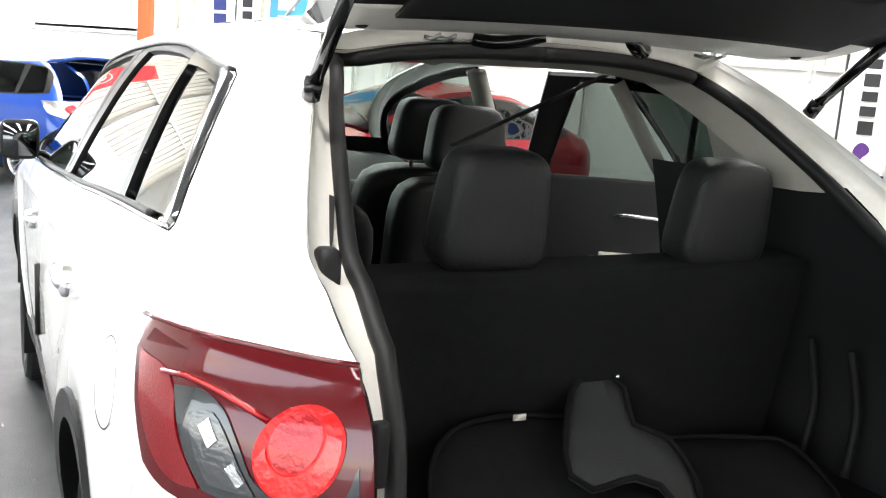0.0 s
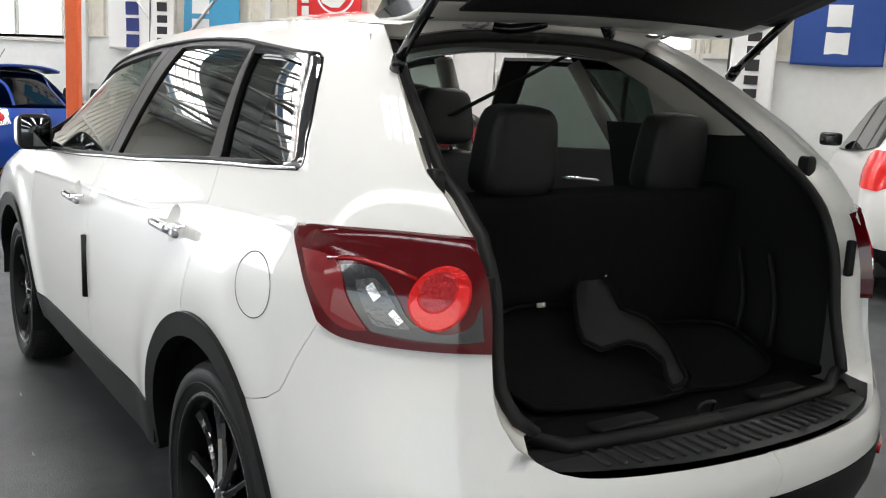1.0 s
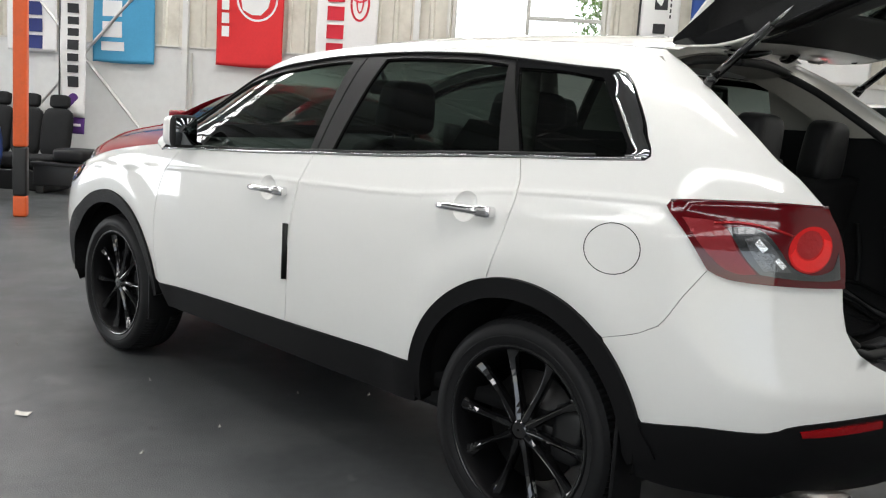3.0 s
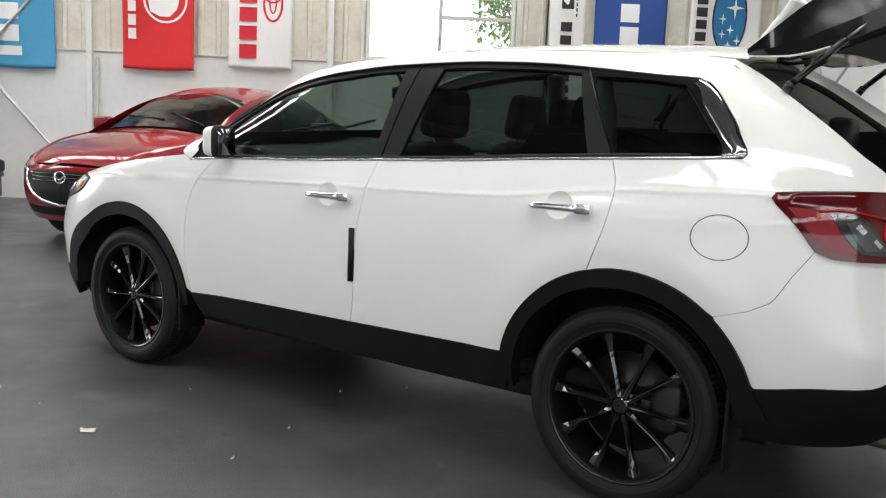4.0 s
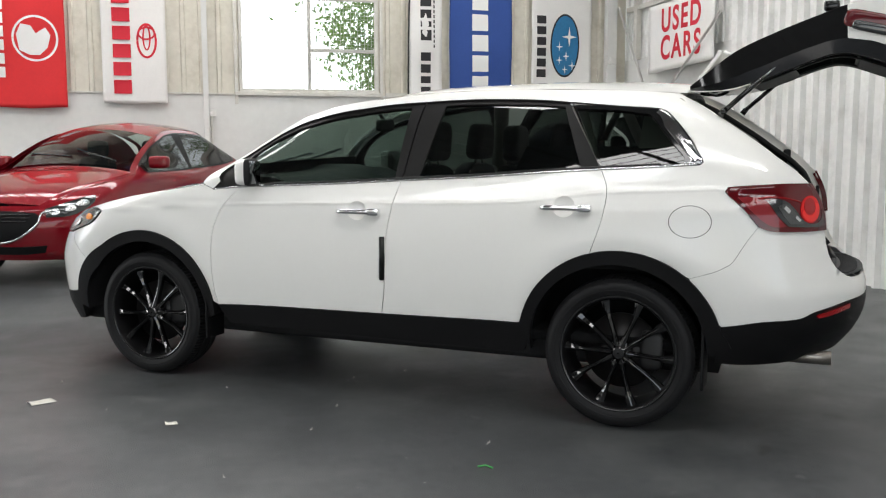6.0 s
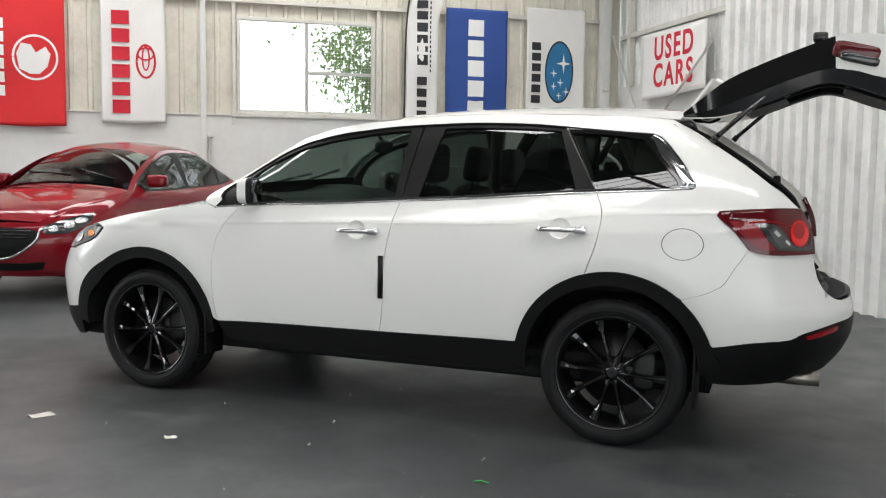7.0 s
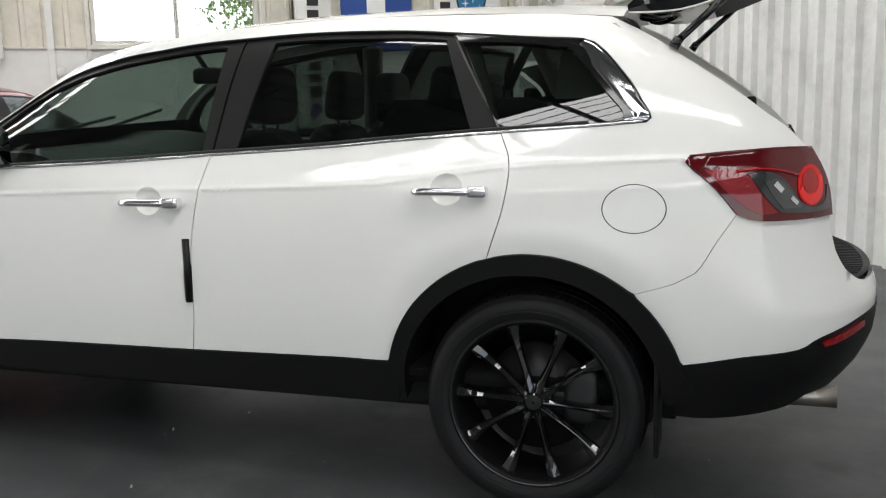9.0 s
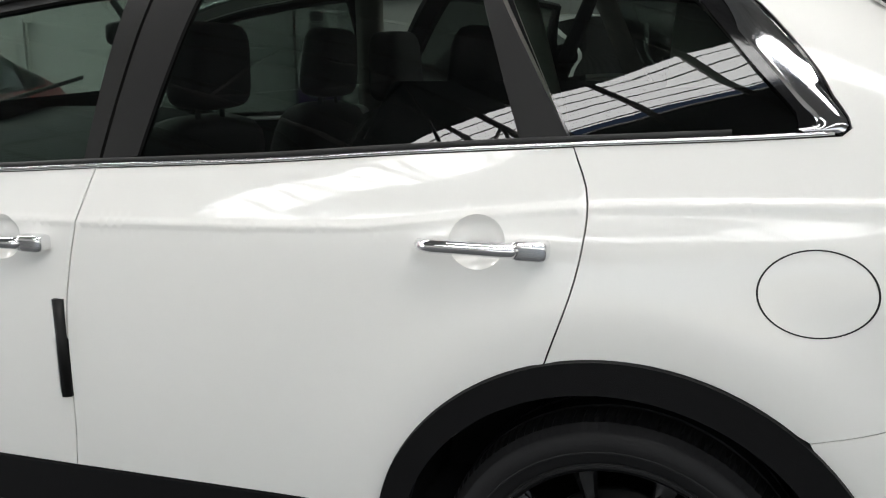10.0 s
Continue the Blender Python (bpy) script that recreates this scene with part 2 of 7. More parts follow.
# ---- mesh tools ----
def scuffed(mat):
    """Adds pale paint specks and dark oil spots to a floor."""
    n, l = mat.node_tree.nodes, mat.node_tree.links
    b = n["Principled BSDF"]
    out = b.inputs["Base Color"].links[0].from_socket
    co = n.new("ShaderNodeTexCoord")

    def spots(scale, radius, share, color, seed):
        nonlocal out
        place, vor, near, pick, both, mix = n.new("ShaderNodeMapping"), n.new("ShaderNodeTexVoronoi"), n.new("ShaderNodeMapRange"), n.new("ShaderNodeMath"), n.new("ShaderNodeMath"), n.new("ShaderNodeMix")
        wob, add = n.new("ShaderNodeTexNoise"), n.new("ShaderNodeMixRGB")
        place.inputs["Location"].default_value = (seed, seed * 1.7, 0)
        place.inputs["Scale"].default_value = (1, 1, 0)
        wob.inputs["Scale"].default_value = scale * 3.1
        add.blend_type = "ADD"
        add.inputs[0].default_value = 0.5 / scale
        vor.inputs["Scale"].default_value = scale
        near.inputs["From Min"].default_value, near.inputs["From Max"].default_value = radius, radius * 0.45
        pick.operation, pick.inputs[1].default_value = "LESS_THAN", share
        both.operation = "MULTIPLY"
        split = n.new("ShaderNodeSeparateColor")
        mix.data_type = "RGBA"
        mix.inputs["B"].default_value = (*color, 1)
        l.new(co.outputs["Object"], place.inputs[0])
        l.new(place.outputs[0], wob.inputs["Vector"])
        l.new(place.outputs[0], add.inputs[1])
        l.new(wob.outputs["Color"], add.inputs[2])
        l.new(add.outputs[0], vor.inputs["Vector"])
        l.new(vor.outputs["Distance"], near.inputs[0])
        l.new(vor.outputs["Color"], split.inputs[0])
        l.new(split.outputs[0], pick.inputs[0])
        l.new(near.outputs[0], both.inputs[0])
        l.new(pick.outputs[0], both.inputs[1])
        l.new(both.outputs[0], mix.inputs["Factor"])
        l.new(out, mix.inputs["A"])
        out = mix.outputs["Result"]

    spots(2.6, 0.16, 0.30, (0.030, 0.030, 0.030), 3.1)
    spots(1.7, 0.20, 0.20, (0.088, 0.091, 0.090), 7.7)
    spots(7.0, 0.04, 0.34, (0.36, 0.36, 0.35), 1.3)
    spots(3.3, 0.10, 0.22, (0.105, 0.108, 0.108), 9.4)
    spots(11.0, 0.06, 0.10, (0.016, 0.016, 0.016), 5.9)
    l.new(out, b.inputs["Base Color"])


scuffed(M["floor"])


def leafy(mat, color):
    """Lets light through thin leaves."""
    n, l = mat.node_tree.nodes, mat.node_tree.links
    thin, mix = n.new("ShaderNodeBsdfTranslucent"), n.new("ShaderNodeMixShader")
    thin.inputs[0].default_value = (*color, 1)
    mix.inputs[0].default_value = 0.55
    l.new(n["Principled BSDF"].outputs[0], mix.inputs[1])
    l.new(thin.outputs[0], mix.inputs[2])
    l.new(mix.outputs[0], n["Material Output"].inputs[0])


leafy(M["leaf"], (0.22, 0.36, 0.08))


def part(name, bm, mat, parent=None, label="", smooth=True):
    """Links a bmesh as one mesh object, under its thing where one is given."""
    me = bpy.data.meshes.new(name)
    bm.to_mesh(me)
    bm.free()
    me.materials.append(mat)
    if smooth:
        me.polygons.foreach_set("use_smooth", [True] * len(me.polygons))
    ob = new(name, me)
    if parent is not None:
        ob.parent = parent
    if label:
        ob["label"] = label
    return ob


def thing(name, label, category, m=None, group="", kind=""):
    ob = new(name)
    ob.empty_display_size = 0.1
    if m is not None:
        ob.matrix_world = m
    return tagged(ob, label, category, group, kind)


def box(bm, x0, y0, z0, x1, y1, z1, bevel=0.0, m=None, segs=2):
    r = bmesh.ops.create_cube(bm, size=1.0)
    vs = r["verts"]
    for v in vs:
        v.co = Vector((x0 + (v.co.x + 0.5) * (x1 - x0), y0 + (v.co.y + 0.5) * (y1 - y0), z0 + (v.co.z + 0.5) * (z1 - z0)))
    es = list({e for v in vs for e in v.link_edges})
    if bevel:
        r2 = bmesh.ops.bevel(bm, geom=es, offset=bevel, segments=segs, affect="EDGES", profile=0.6)
        vs = list({v for f in r2["faces"] for v in f.verts} | {v for v in vs if v.is_valid})
    if m is not None:
        bmesh.ops.transform(bm, matrix=m, verts=vs)
    return vs


def tube(bm, pts, r, n=8, caps=True, flat=1.0):
    """A bar of round section along points; r may be a list. flat squeezes the section upright."""
    pts = [Vector(p) for p in pts]
    rs = r if isinstance(r, (list, tuple)) else [r] * len(pts)
    rings, side = [], None
    for i, p in enumerate(pts):
        d = (pts[min(i + 1, len(pts) - 1)] - pts[max(i - 1, 0)]).normalized()
        if side is None:
            side = d.cross(Vector((0, 0, 1)))
            if side.length < 1e-3:
                side = Vector((1, 0, 0))
        side = (side - d * side.dot(d)).normalized()
        up = side.cross(d)
        rings.append([bm.verts.new(p + rs[i] * (math.cos(a) * side + flat * math.sin(a) * up)) for a in (2 * math.pi * k / n for k in range(n))])
    for a, b in zip(rings, rings[1:]):
        for k in range(n):
            bm.faces.new((a[k], a[(k + 1) % n], b[(k + 1) % n], b[k]))
    if caps:
        bm.faces.new(rings[0][::-1])
        bm.faces.new(rings[-1])
    return rings


def lathe(bm, profile, n=48, axis="x", closed=False, wobble=None):
    """Turns (radius, along) points about an axis."""
    rings = []
    for k in range(n):
        a = 2 * math.pi * k / n
        c, s = math.cos(a), math.sin(a)
        ring = []
        for i, (r, h) in enumerate(profile):
            q = r if wobble is None else wobble(i, k, r)
            ring.append(bm.verts.new((h, q * c, q * s) if axis == "x" else (q * c, q * s, h)))
        rings.append(ring)
    m = len(profile)
    for k in range(n):
        a, b = rings[k], rings[(k + 1) % n]
        for i in range(m if closed else m - 1):
            j = (i + 1) % m
            bm.faces.new((a[i], a[j], b[j], b[i]))
    return rings


def grid(bm, f, nu, nv, closed_u=False):
    """A sheet of quads from f(u, v), u and v from 0 to 1."""
    vs = [[bm.verts.new(f(i / nu, j / nv)) for j in range(nv + 1)] for i in range(nu if closed_u else nu + 1)]
    for i in range(nu):
        for j in range(nv):
            a, b = vs[i], vs[(i + 1) % len(vs)]
            bm.faces.new((a[j], b[j], b[j + 1], a[j + 1]))
    return vs


def solid(bm, thick):
    bmesh.ops.recalc_face_normals(bm, faces=bm.faces[:])
    r = bmesh.ops.solidify(bm, geom=bm.faces[:], thickness=thick)
    return r


def cushion(bm, x0, y0, z0, x1, y1, z1, puff=0.25, n=8, m=None):
    """A padded block: a rounded box with bulging faces."""
    r = bmesh.ops.create_cube(bm, size=2.0)
    es = list({e for v in r["verts"] for e in v.link_edges})
    bmesh.ops.subdivide_edges(bm, edges=es, cuts=n, use_grid_fill=True)
    vs = [v for v in bm.verts if v.tag is False]
    for v in vs:
        p = v.co.copy()
        k = 5.0
        q = (abs(p.x) ** k + abs(p.y) ** k + abs(p.z) ** k) ** (1 / k)
        p = p / max(q, 1e-6) * (1 - puff * 0.12)
        v.co = Vector(((x0 + x1) / 2 + p.x * (x1 - x0) / 2 * 1.02, (y0 + y1) / 2 + p.y * (y1 - y0) / 2 * 1.02, (z0 + z1) / 2 + p.z * (z1 - z0) / 2 * 1.02))
        if m is not None:
            v.co = m @ v.co
        v.tag = True
    return vs


def curve(pts):
    """A smooth monotone curve through (t, value) points."""
    t, v = np.array([p[0] for p in pts], float), np.array([p[1] for p in pts], float)
    d = np.diff(v) / np.diff(t)
    m = np.zeros(len(t))
    m[0], m[-1] = d[0], d[-1]
    for i in range(1, len(t) - 1):
        m[i] = 0.0 if d[i - 1] * d[i] <= 0 else 2 * d[i - 1] * d[i] / (d[i - 1] + d[i])
    t, v, m = t.tolist(), v.tolist(), m.tolist()

    def f(q):
        q = min(max(q, t[0]), t[-1])
        i = 0
        while i < len(t) - 2 and q > t[i + 1]:
            i += 1
        h = t[i + 1] - t[i]
        s = (q - t[i]) / h
        return (1 + 2 * s) * (1 - s) ** 2 * v[i] + s * (1 - s) ** 2 * h * m[i] + s * s * (3 - 2 * s) * v[i + 1] + s * s * (s - 1) * h * m[i + 1]
    return f


def spline(pts, step=0.025):
    """Points along a smooth line through pts (two points: a straight line)."""
    pts = [Vector(p) for p in pts]
    out = []
    for i in range(len(pts) - 1):
        a, b = pts[i], pts[i + 1]
        p = pts[i - 1] if i else a * 2 - b
        q = pts[i + 2] if i + 2 < len(pts) else b * 2 - a
        n = max(1, int((b - a).length / step))
        for k in range(n):
            s = k / n
            out.append(0.5 * (2 * a + (b - p) * s + (2 * p - 5 * a + 4 * b - q) * s * s + (3 * a - p - 3 * b + q) * s ** 3) if len(pts) > 2 else a.lerp(b, s))
    out.append(pts[-1])
    return out


def path(*segments, step=0.025):
    """A closed outline from lines that follow on one another."""
    out = []
    for seg in segments:
        line = spline(seg, step)
        if out and (out[-1] - line[0]).length < 1e-6:
            out.pop()
        out += line
    if (out[0] - out[-1]).length < 1e-6:
        out.pop()
    return out

# ---- the hall ----
def structure(name, bm, mat, label, category, smooth=False):
    return tagged(part(name, bm, mat, smooth=smooth), label, category, kind="structure")


# the floor rises gently by RISE towards the east wall
RISE = 0.14


def floor_z(x):
    k = min(max((x - 2.7) / 1.6, 0.0), 1.0)
    return RISE * k * k * (3 - 2 * k)


bm = bmesh.new()
grid(bm, lambda u, v: (WALL_W + u * (WALL_E - WALL_W), WALL_S + v * (WALL_N - WALL_S), floor_z(WALL_W + u * (WALL_E - WALL_W))), 180, 4)
structure("floor", bm, M["floor"], "dark grey painted concrete floor with scuffs and stains", "floor", smooth=True)
bm = bmesh.new()
grid(bm, lambda u, v: (-150 + 300 * u, -150 + 300 * v, -0.06), 2, 2)
structure("ground", bm, M["ground"], "pale dusty yard ground outside the hall", "ground")


def ribbed(bm, length, z0, z1, to, pitch=0.20, rib=0.045, depth=0.022, hole=None):
    """Sheet metal with upright trapezoid ribs; to(along, out, z). hole: (a0, a1, z0, z1)."""
    xs = []
    a = 0.0
    while a < length:
        xs += [(a, 0.0), (min(a + pitch - 2 * rib, length), 0.0), (min(a + pitch - 1.5 * rib, length), depth), (min(a + pitch - 0.5 * rib, length), depth)]
        a += pitch
    xs.append((length, 0.0))
    clean = [xs[0]]
    for p in xs[1:]:
        if p[0] - clean[-1][0] > 1e-4:
            clean.append(p)
    zs = [z0, z1] if hole is None else sorted({z0, hole[2], hole[3], z1})
    for (a0, d0), (a1, d1) in zip(clean, clean[1:]):
        for s0, s1 in zip(zs, zs[1:]):
            if hole and hole[0] < (a0 + a1) / 2 < hole[1] and hole[2] - 1e-6 < (s0 + s1) / 2 < hole[3]:
                continue
            bm.faces.new([bm.verts.new(to(a, d, z)) for a, d, z in ((a0, d0, s0), (a1, d1, s0), (a1, d1, s1), (a0, d0, s1))])


DADO = 2.13
WIN1 = (-0.06, 1.93, 2.16, 3.52)
WIN2 = (8.95, 11.4, 2.08, 3.52)

# east wall: white sheet below, cream ribbed sheet above, two windows
bm = bmesh.new()
box(bm, WALL_E, WALL_S, 0, WALL_E + 0.14, WALL_N, DADO)
structure("wall_east", bm, M["dado"], "white painted sheet wall below the ribbed cladding", "wall")
bm = bmesh.new()
to_e = lambda a, d, z: (WALL_E + 0.03 - d, WALL_S + a, z)
mid = (WIN1[1] + WIN2[0]) / 2
ribbed(bm, mid - WALL_S, DADO, EAVE + 0.2, to_e, 0.24, 0.04, 0.025, (WIN1[0] - WALL_S, WIN1[1] - WALL_S, WIN1[2], WIN1[3]))
to_e2 = lambda a, d, z: (WALL_E + 0.03 - d, mid + a, z)
ribbed(bm, WALL_N - mid, DADO, EAVE + 0.2, to_e2, 0.24, 0.04, 0.025, (WIN2[0] - mid, WIN2[1] - mid, WIN2[2], WIN2[3]))
structure("wall_east_cladding", bm, M["rib"], "cream ribbed metal wall cladding with grime streaks", "wall")


def window(name, y0, y1, z0, z1, split):
    root = tagged(new(name), "white-framed workshop window with wire mesh and a sliding pane", "window", kind="structure")
    root.matrix_world = pose(WALL_E, 0, 0)
    bm = bmesh.new()
    w = 0.05
    for a in ((y0, z0, y1, z0 + w), (y0, z1 - w, y1, z1), (y0, z0 + w, y0 + w, z1 - w), (y1 - w, z0 + w, y1, z1 - w)):
        box(bm, 0.0, a[0], a[1], 0.09, a[2], a[3], 0.006)
    part("frame", bm, M["steelpaint"], root, smooth=False)
    bm = bmesh.new()
    box(bm, -0.035, y0 - 0.06, z0 - 0.05, 0.06, y1 + 0.06, z0 + 0.002, 0.006)
    part("sill", bm, M["steelpaint"], root, smooth=False)
    bm = bmesh.new()
    box(bm, 0.012, split - 0.025, z0 + w, 0.07, split + 0.025, z1 - w, 0.005)
    box(bm, 0.02, y0 + w, (z0 + z1) / 2 - 0.10, 0.06, split - 0.025, (z0 + z1) / 2 - 0.05, 0.005)
    part("mullion", bm, M["steelpaint"], root, smooth=False)
    for a, b, c, d in ((split + 0.025, y1 - w, z0 + w, z1 - w), (y0 + w, split - 0.025, z0 + w, (z0 + z1) / 2 - 0.1), (y0 + w, split - 0.025, (z0 + z1) / 2 - 0.05, z1 - w)):
        bm = bmesh.new()
        box(bm, 0.045, a, c, 0.049, b, d)
        p = part("pane", bm, M["pane"], root, smooth=False)
        p.visible_shadow = False
    bm = bmesh.new()
    k = y0 + w
    while k < y1 - w:
        box(bm, 0.006, k, z0 + w, 0.0095, k + 0.004, z1 - w)
        k += 0.05
    k = z0 + w
    while k < z1 - w:
        box(bm, 0.0055, y0 + w, k, 0.009, y1 - w, k + 0.004)
        k += 0.05
    tagged(part("wire_mesh", bm, M["galv"], root, smooth=False), kind="stuff")
    return root


window("window_1", *WIN1, WIN1[0] + 1.0)
window("window_2", *WIN2, WIN2[0] + 0.9)

# steel posts and rails on the east wall
bm = bmesh.new()
for y in (2.39, 5.55, 8.55, 12.0, 15.5):
    box(bm, WALL_E - 0.07, y - 0.038, 0, WALL_E - 0.003, y + 0.038, EAVE, 0.006)
box(bm, WALL_E - 0.13, -3.78, 0, WALL_E - 0.003, -3.62, EAVE, 0.006)
structure("wall_posts", bm, M["dado"], "white painted steel posts against the wall", "post")
bm = bmesh.new()
for z in (DADO + 0.0, 3.72):
    box(bm, WALL_E - 0.045, WALL_S + 0.3, z - 0.02, WALL_E + 0.0, WIN1[0] - 0.1, z + 0.04, 0.004)
    if z > 3:
        box(bm, WALL_E - 0.045, WIN1[0] - 0.1, z - 0.02, WALL_E, WALL_N, z + 0.04, 0.004)
box(bm, WALL_E - 0.02, WIN1[1] + 0.07, DADO - 0.012, WALL_E + 0.0, WIN2[0] - 0.07, DADO + 0.012, 0.003)
for y in (WIN1[0] - 0.06, WIN1[1] + 0.02):
    box(bm, WALL_E - 0.03, y, DADO - 0.14, WALL_E - 0.002, y + 0.045, 3.72, 0.004)
structure("wall_rails", bm, M["steelpaint"], "cream painted steel rails across the wall", "rail")
# diagonal braces by the flag
bm = bmesh.new()
tube(bm, [(WALL_E - 0.06, 5.6, 0.35), (WALL_E - 0.06, 8.4, 3.5)], 0.022, 6)
tube(bm, [(WALL_E - 0.10, 8.4, 0.35), (WALL_E - 0.10, 5.6, 3.5)], 0.022, 6)
structure("wall_brace", bm, M["galv"], "crossed steel bracing rods on the wall", "brace")

# south wall: framed bay with white sheet near the corner, bright corrugated sheet beyond
BAY = 5.42
bm = bmesh.new()
box(bm, BAY, WALL_S - 0.14, 0, WALL_E + 0.14, WALL_S - 0.002, 2.72)
structure("wall_south", bm, M["dado"], "white painted sheet wall in the corner bay", "wall")
bm = bmesh.new()
ribbed(bm, WALL_E + 0.12 - BAY, 2.72, EAVE + 2.2, lambda a, d, z: (BAY + a, WALL_S - 0.03 + d, z), 0.15, 0.03, 0.022)
structure("wall_south_cladding", bm, M["silver"], "grey corrugated sheet behind steel rails", "wall")
bm = bmesh.new()
for z in (3.47, 4.15, 4.9):
    box(bm, BAY, WALL_S - 0.002, z - 0.035, WALL_E - 0.14, WALL_S + 0.07, z + 0.035, 0.005)
box(bm, WALL_E - 0.5, WALL_S, 2.7, WALL_E - 0.4, WALL_S + 0.08, EAVE, 0.005)
structure("wall_south_rails", bm, M["steelpaint"], "cream painted steel rails of the corner bay", "rail")
bm = bmesh.new()
ribbed(bm, BAY - WALL_W, 0.0, EAVE + 2.4, lambda a, d, z: (BAY - a, WALL_S + 0.10 + d, z), 0.21, 0.034, 0.060)
box(bm, BAY, WALL_S - 0.05, 0, BAY + 0.015, WALL_S + 0.10, EAVE + 2.0)
structure("wall_south_sheet", bm, M["silver"], "tall bright corrugated metal wall sheet", "wall")

# north and west walls close the hall, with gaps for the fill lamps
bm = bmesh.new()
for x0, x1, z0, z1 in ((WALL_W, 3.0, 0, EAVE + 2.4), (7.8, WALL_E + 0.14, 0, EAVE + 2.4), (3.0, 7.8, 4.35, EAVE + 2.4)):
    box(bm, x0, WALL_N, z0, x1, WALL_N + 0.12, z1)
structure("wall_north", bm, M["dado"], "white end wall with an open roller door", "wall")
bm = bmesh.new()
for y0, y1, z0 in ((WALL_S, WEST_FILL_GAP[0], 0), (WEST_FILL_GAP[1], WALL_N, 0), (WEST_FILL_GAP[0], WEST_FILL_GAP[1], WEST_FILL_GAP[2])):
    box(bm, WALL_W - 0.12, y0, z0, WALL_W, y1, EAVE)
structure("wall_west", bm, M["silver"], "pale sheet wall over the open west side", "wall")

# roof with skylight openings, purlins and trusses
bm = bmesh.new()
ends = (WALL_S - 0.1, WALL_N + 0.1)
edges = [WALL_W - 0.1]
for x, *_ in SKYLIGHTS:
    edges += [x - 0.5, x + 0.5]
edges = sorted([*edges, -2.2, WALL_E + 0.2])
for x0, x1 in zip(edges, edges[1:]):
    here = [q for q in SKYLIGHTS if abs((x0 + x1) / 2 - q[0]) < 0.1]
    for a, b in ((ends[0], here[0][1]), (here[0][2], ends[1])) if here else (ends,):
        lo, up = [], []
        for x, y in ((x0, a), (x1, a), (x1, b), (x0, b)):
            lo.append(bm.verts.new((x, y, roof_z(x))))
            up.append(bm.verts.new((x, y, roof_z(x) + 0.05)))
        bm.faces.new(lo[::-1])
        bm.faces.new(up)
        for k in range(4):
            bm.faces.new((lo[k], lo[(k + 1) % 4], up[(k + 1) % 4], up[k]))
structure("ceiling", bm, M["roof"], "grey sheet metal roof with long skylight strips", "ceiling")
bm = bmesh.new()
y = WALL_S + 0.4
while y < WALL_N:
    for x0, x1 in ((WALL_W, -2.2), (-2.2, WALL_E)):
        tube(bm, [(x0, y, roof_z(x0) - .10), (x1, y, roof_z(x1) - .10)], .06, 4)
    y += 1.15
structure("purlins", bm, M["truss"], "steel purlins under the roof sheet", "purlin")

bm = bmesh.new()
for x, y0, y1, _ in SKYLIGHTS:
    for k in range(5):
        xx = x - .36 + .18 * k
        tube(bm, [(xx, y0, roof_z(xx) + .04), (xx, y1, roof_z(xx) + .04)], .014, 4)
structure("skylight_ribs", bm, M["galv"], "ribs of the translucent skylight sheets", "rib")


def truss(y):
    bm = bmesh.new()
    for s in (0, 1):
        end = (WALL_E - 0.1, WALL_W + 0.1)[s]
        tube(bm, [(end, y, roof_z(end) - 0.22), (-2.2, y, roof_z(-2.2) - 0.22)], 0.05, 6)
        tube(bm, [(end, y, EAVE - 0.45), (-2.2, y, EAVE - 0.05)], 0.045, 6)
        n = 7
        for k in range(n):
            xa, xb = end + (-2.2 - end) * k / n, end + (-2.2 - end) * (k + 1) / n
            tube(bm, [(xa, y, EAVE - 0.45 + 0.4 * k / n), (xb, y, roof_z(xb) - 0.22)], 0.024, 5)
            tube(bm, [(xb, y, EAVE - 0.45 + 0.4 * (k + 1) / n), (xb, y, roof_z(xb) - 0.22)], 0.024, 5)
    return structure("roof_truss", bm, M["truss"], "welded steel roof truss", "truss")


for y in (1.8, 6.05, 10.3, 14.4):
    truss(y)

# ---- the white seven-seat wagon: its skin ----
# Its own axes: y ahead from the rear axle, x to its right, z up.
from mathutils.geometry import delaunay_2d_cdt

SIDE = curve([(.15, .86), (.30, .90), (.45, .925), (.55, .940), (.70, .954), (.85, .958), (1.0, .952), (1.08, .944), (1.16, .918), (1.25, .880), (1.40, .810), (1.55, .725), (1.64, .650), (1.72, .52)])
REAR = curve([(.15, -.75), (.30, -.90), (.40, -1.0), (.50, -1.075), (.60, -1.11), (.70, -1.115), (.78, -1.09), (.85, -1.066), (.95, -1.045), (1.05, -1.036), (1.15, -1.016), (1.29, -.94), (1.45, -.74), (1.58, -.53), (1.66, -.38), (1.74, -.3)])
NOSE = curve([(.15, 3.70), (.30, 3.83), (.45, 3.885), (.65, 3.89), (.85, 3.82), (1.0, 3.66), (1.1, 3.36), (1.2, 2.95), (1.3, 2.6), (1.7, 2.0)])
RN, RL = 2.5, 0.95
RD = curve([(.15, .60), (1.02, .60), (1.12, .592), (1.28, .536), (1.40, .52), (1.74, .52)])
NN, ND, NL = 2.5, 0.66, 0.95


CREASE = curve([(-.7, 1.20), (-.49, 1.19), (.07, 1.163), (.6, 1.105), (1.65, 1.078), (2.4, 1.052), (3.2, 1.0)])


def half(y, z):
    w = SIDE(z) + 0.0036 * math.exp(-((z - CREASE(y)) / 0.0085) ** 2)
    for c in (0.0, 2.875):
        r = math.hypot(y - c, z - 0.42)
        w += 0.012 * math.exp(-((r - 0.54) / 0.09) ** 2) if z > 0.3 else 0.0
    return w


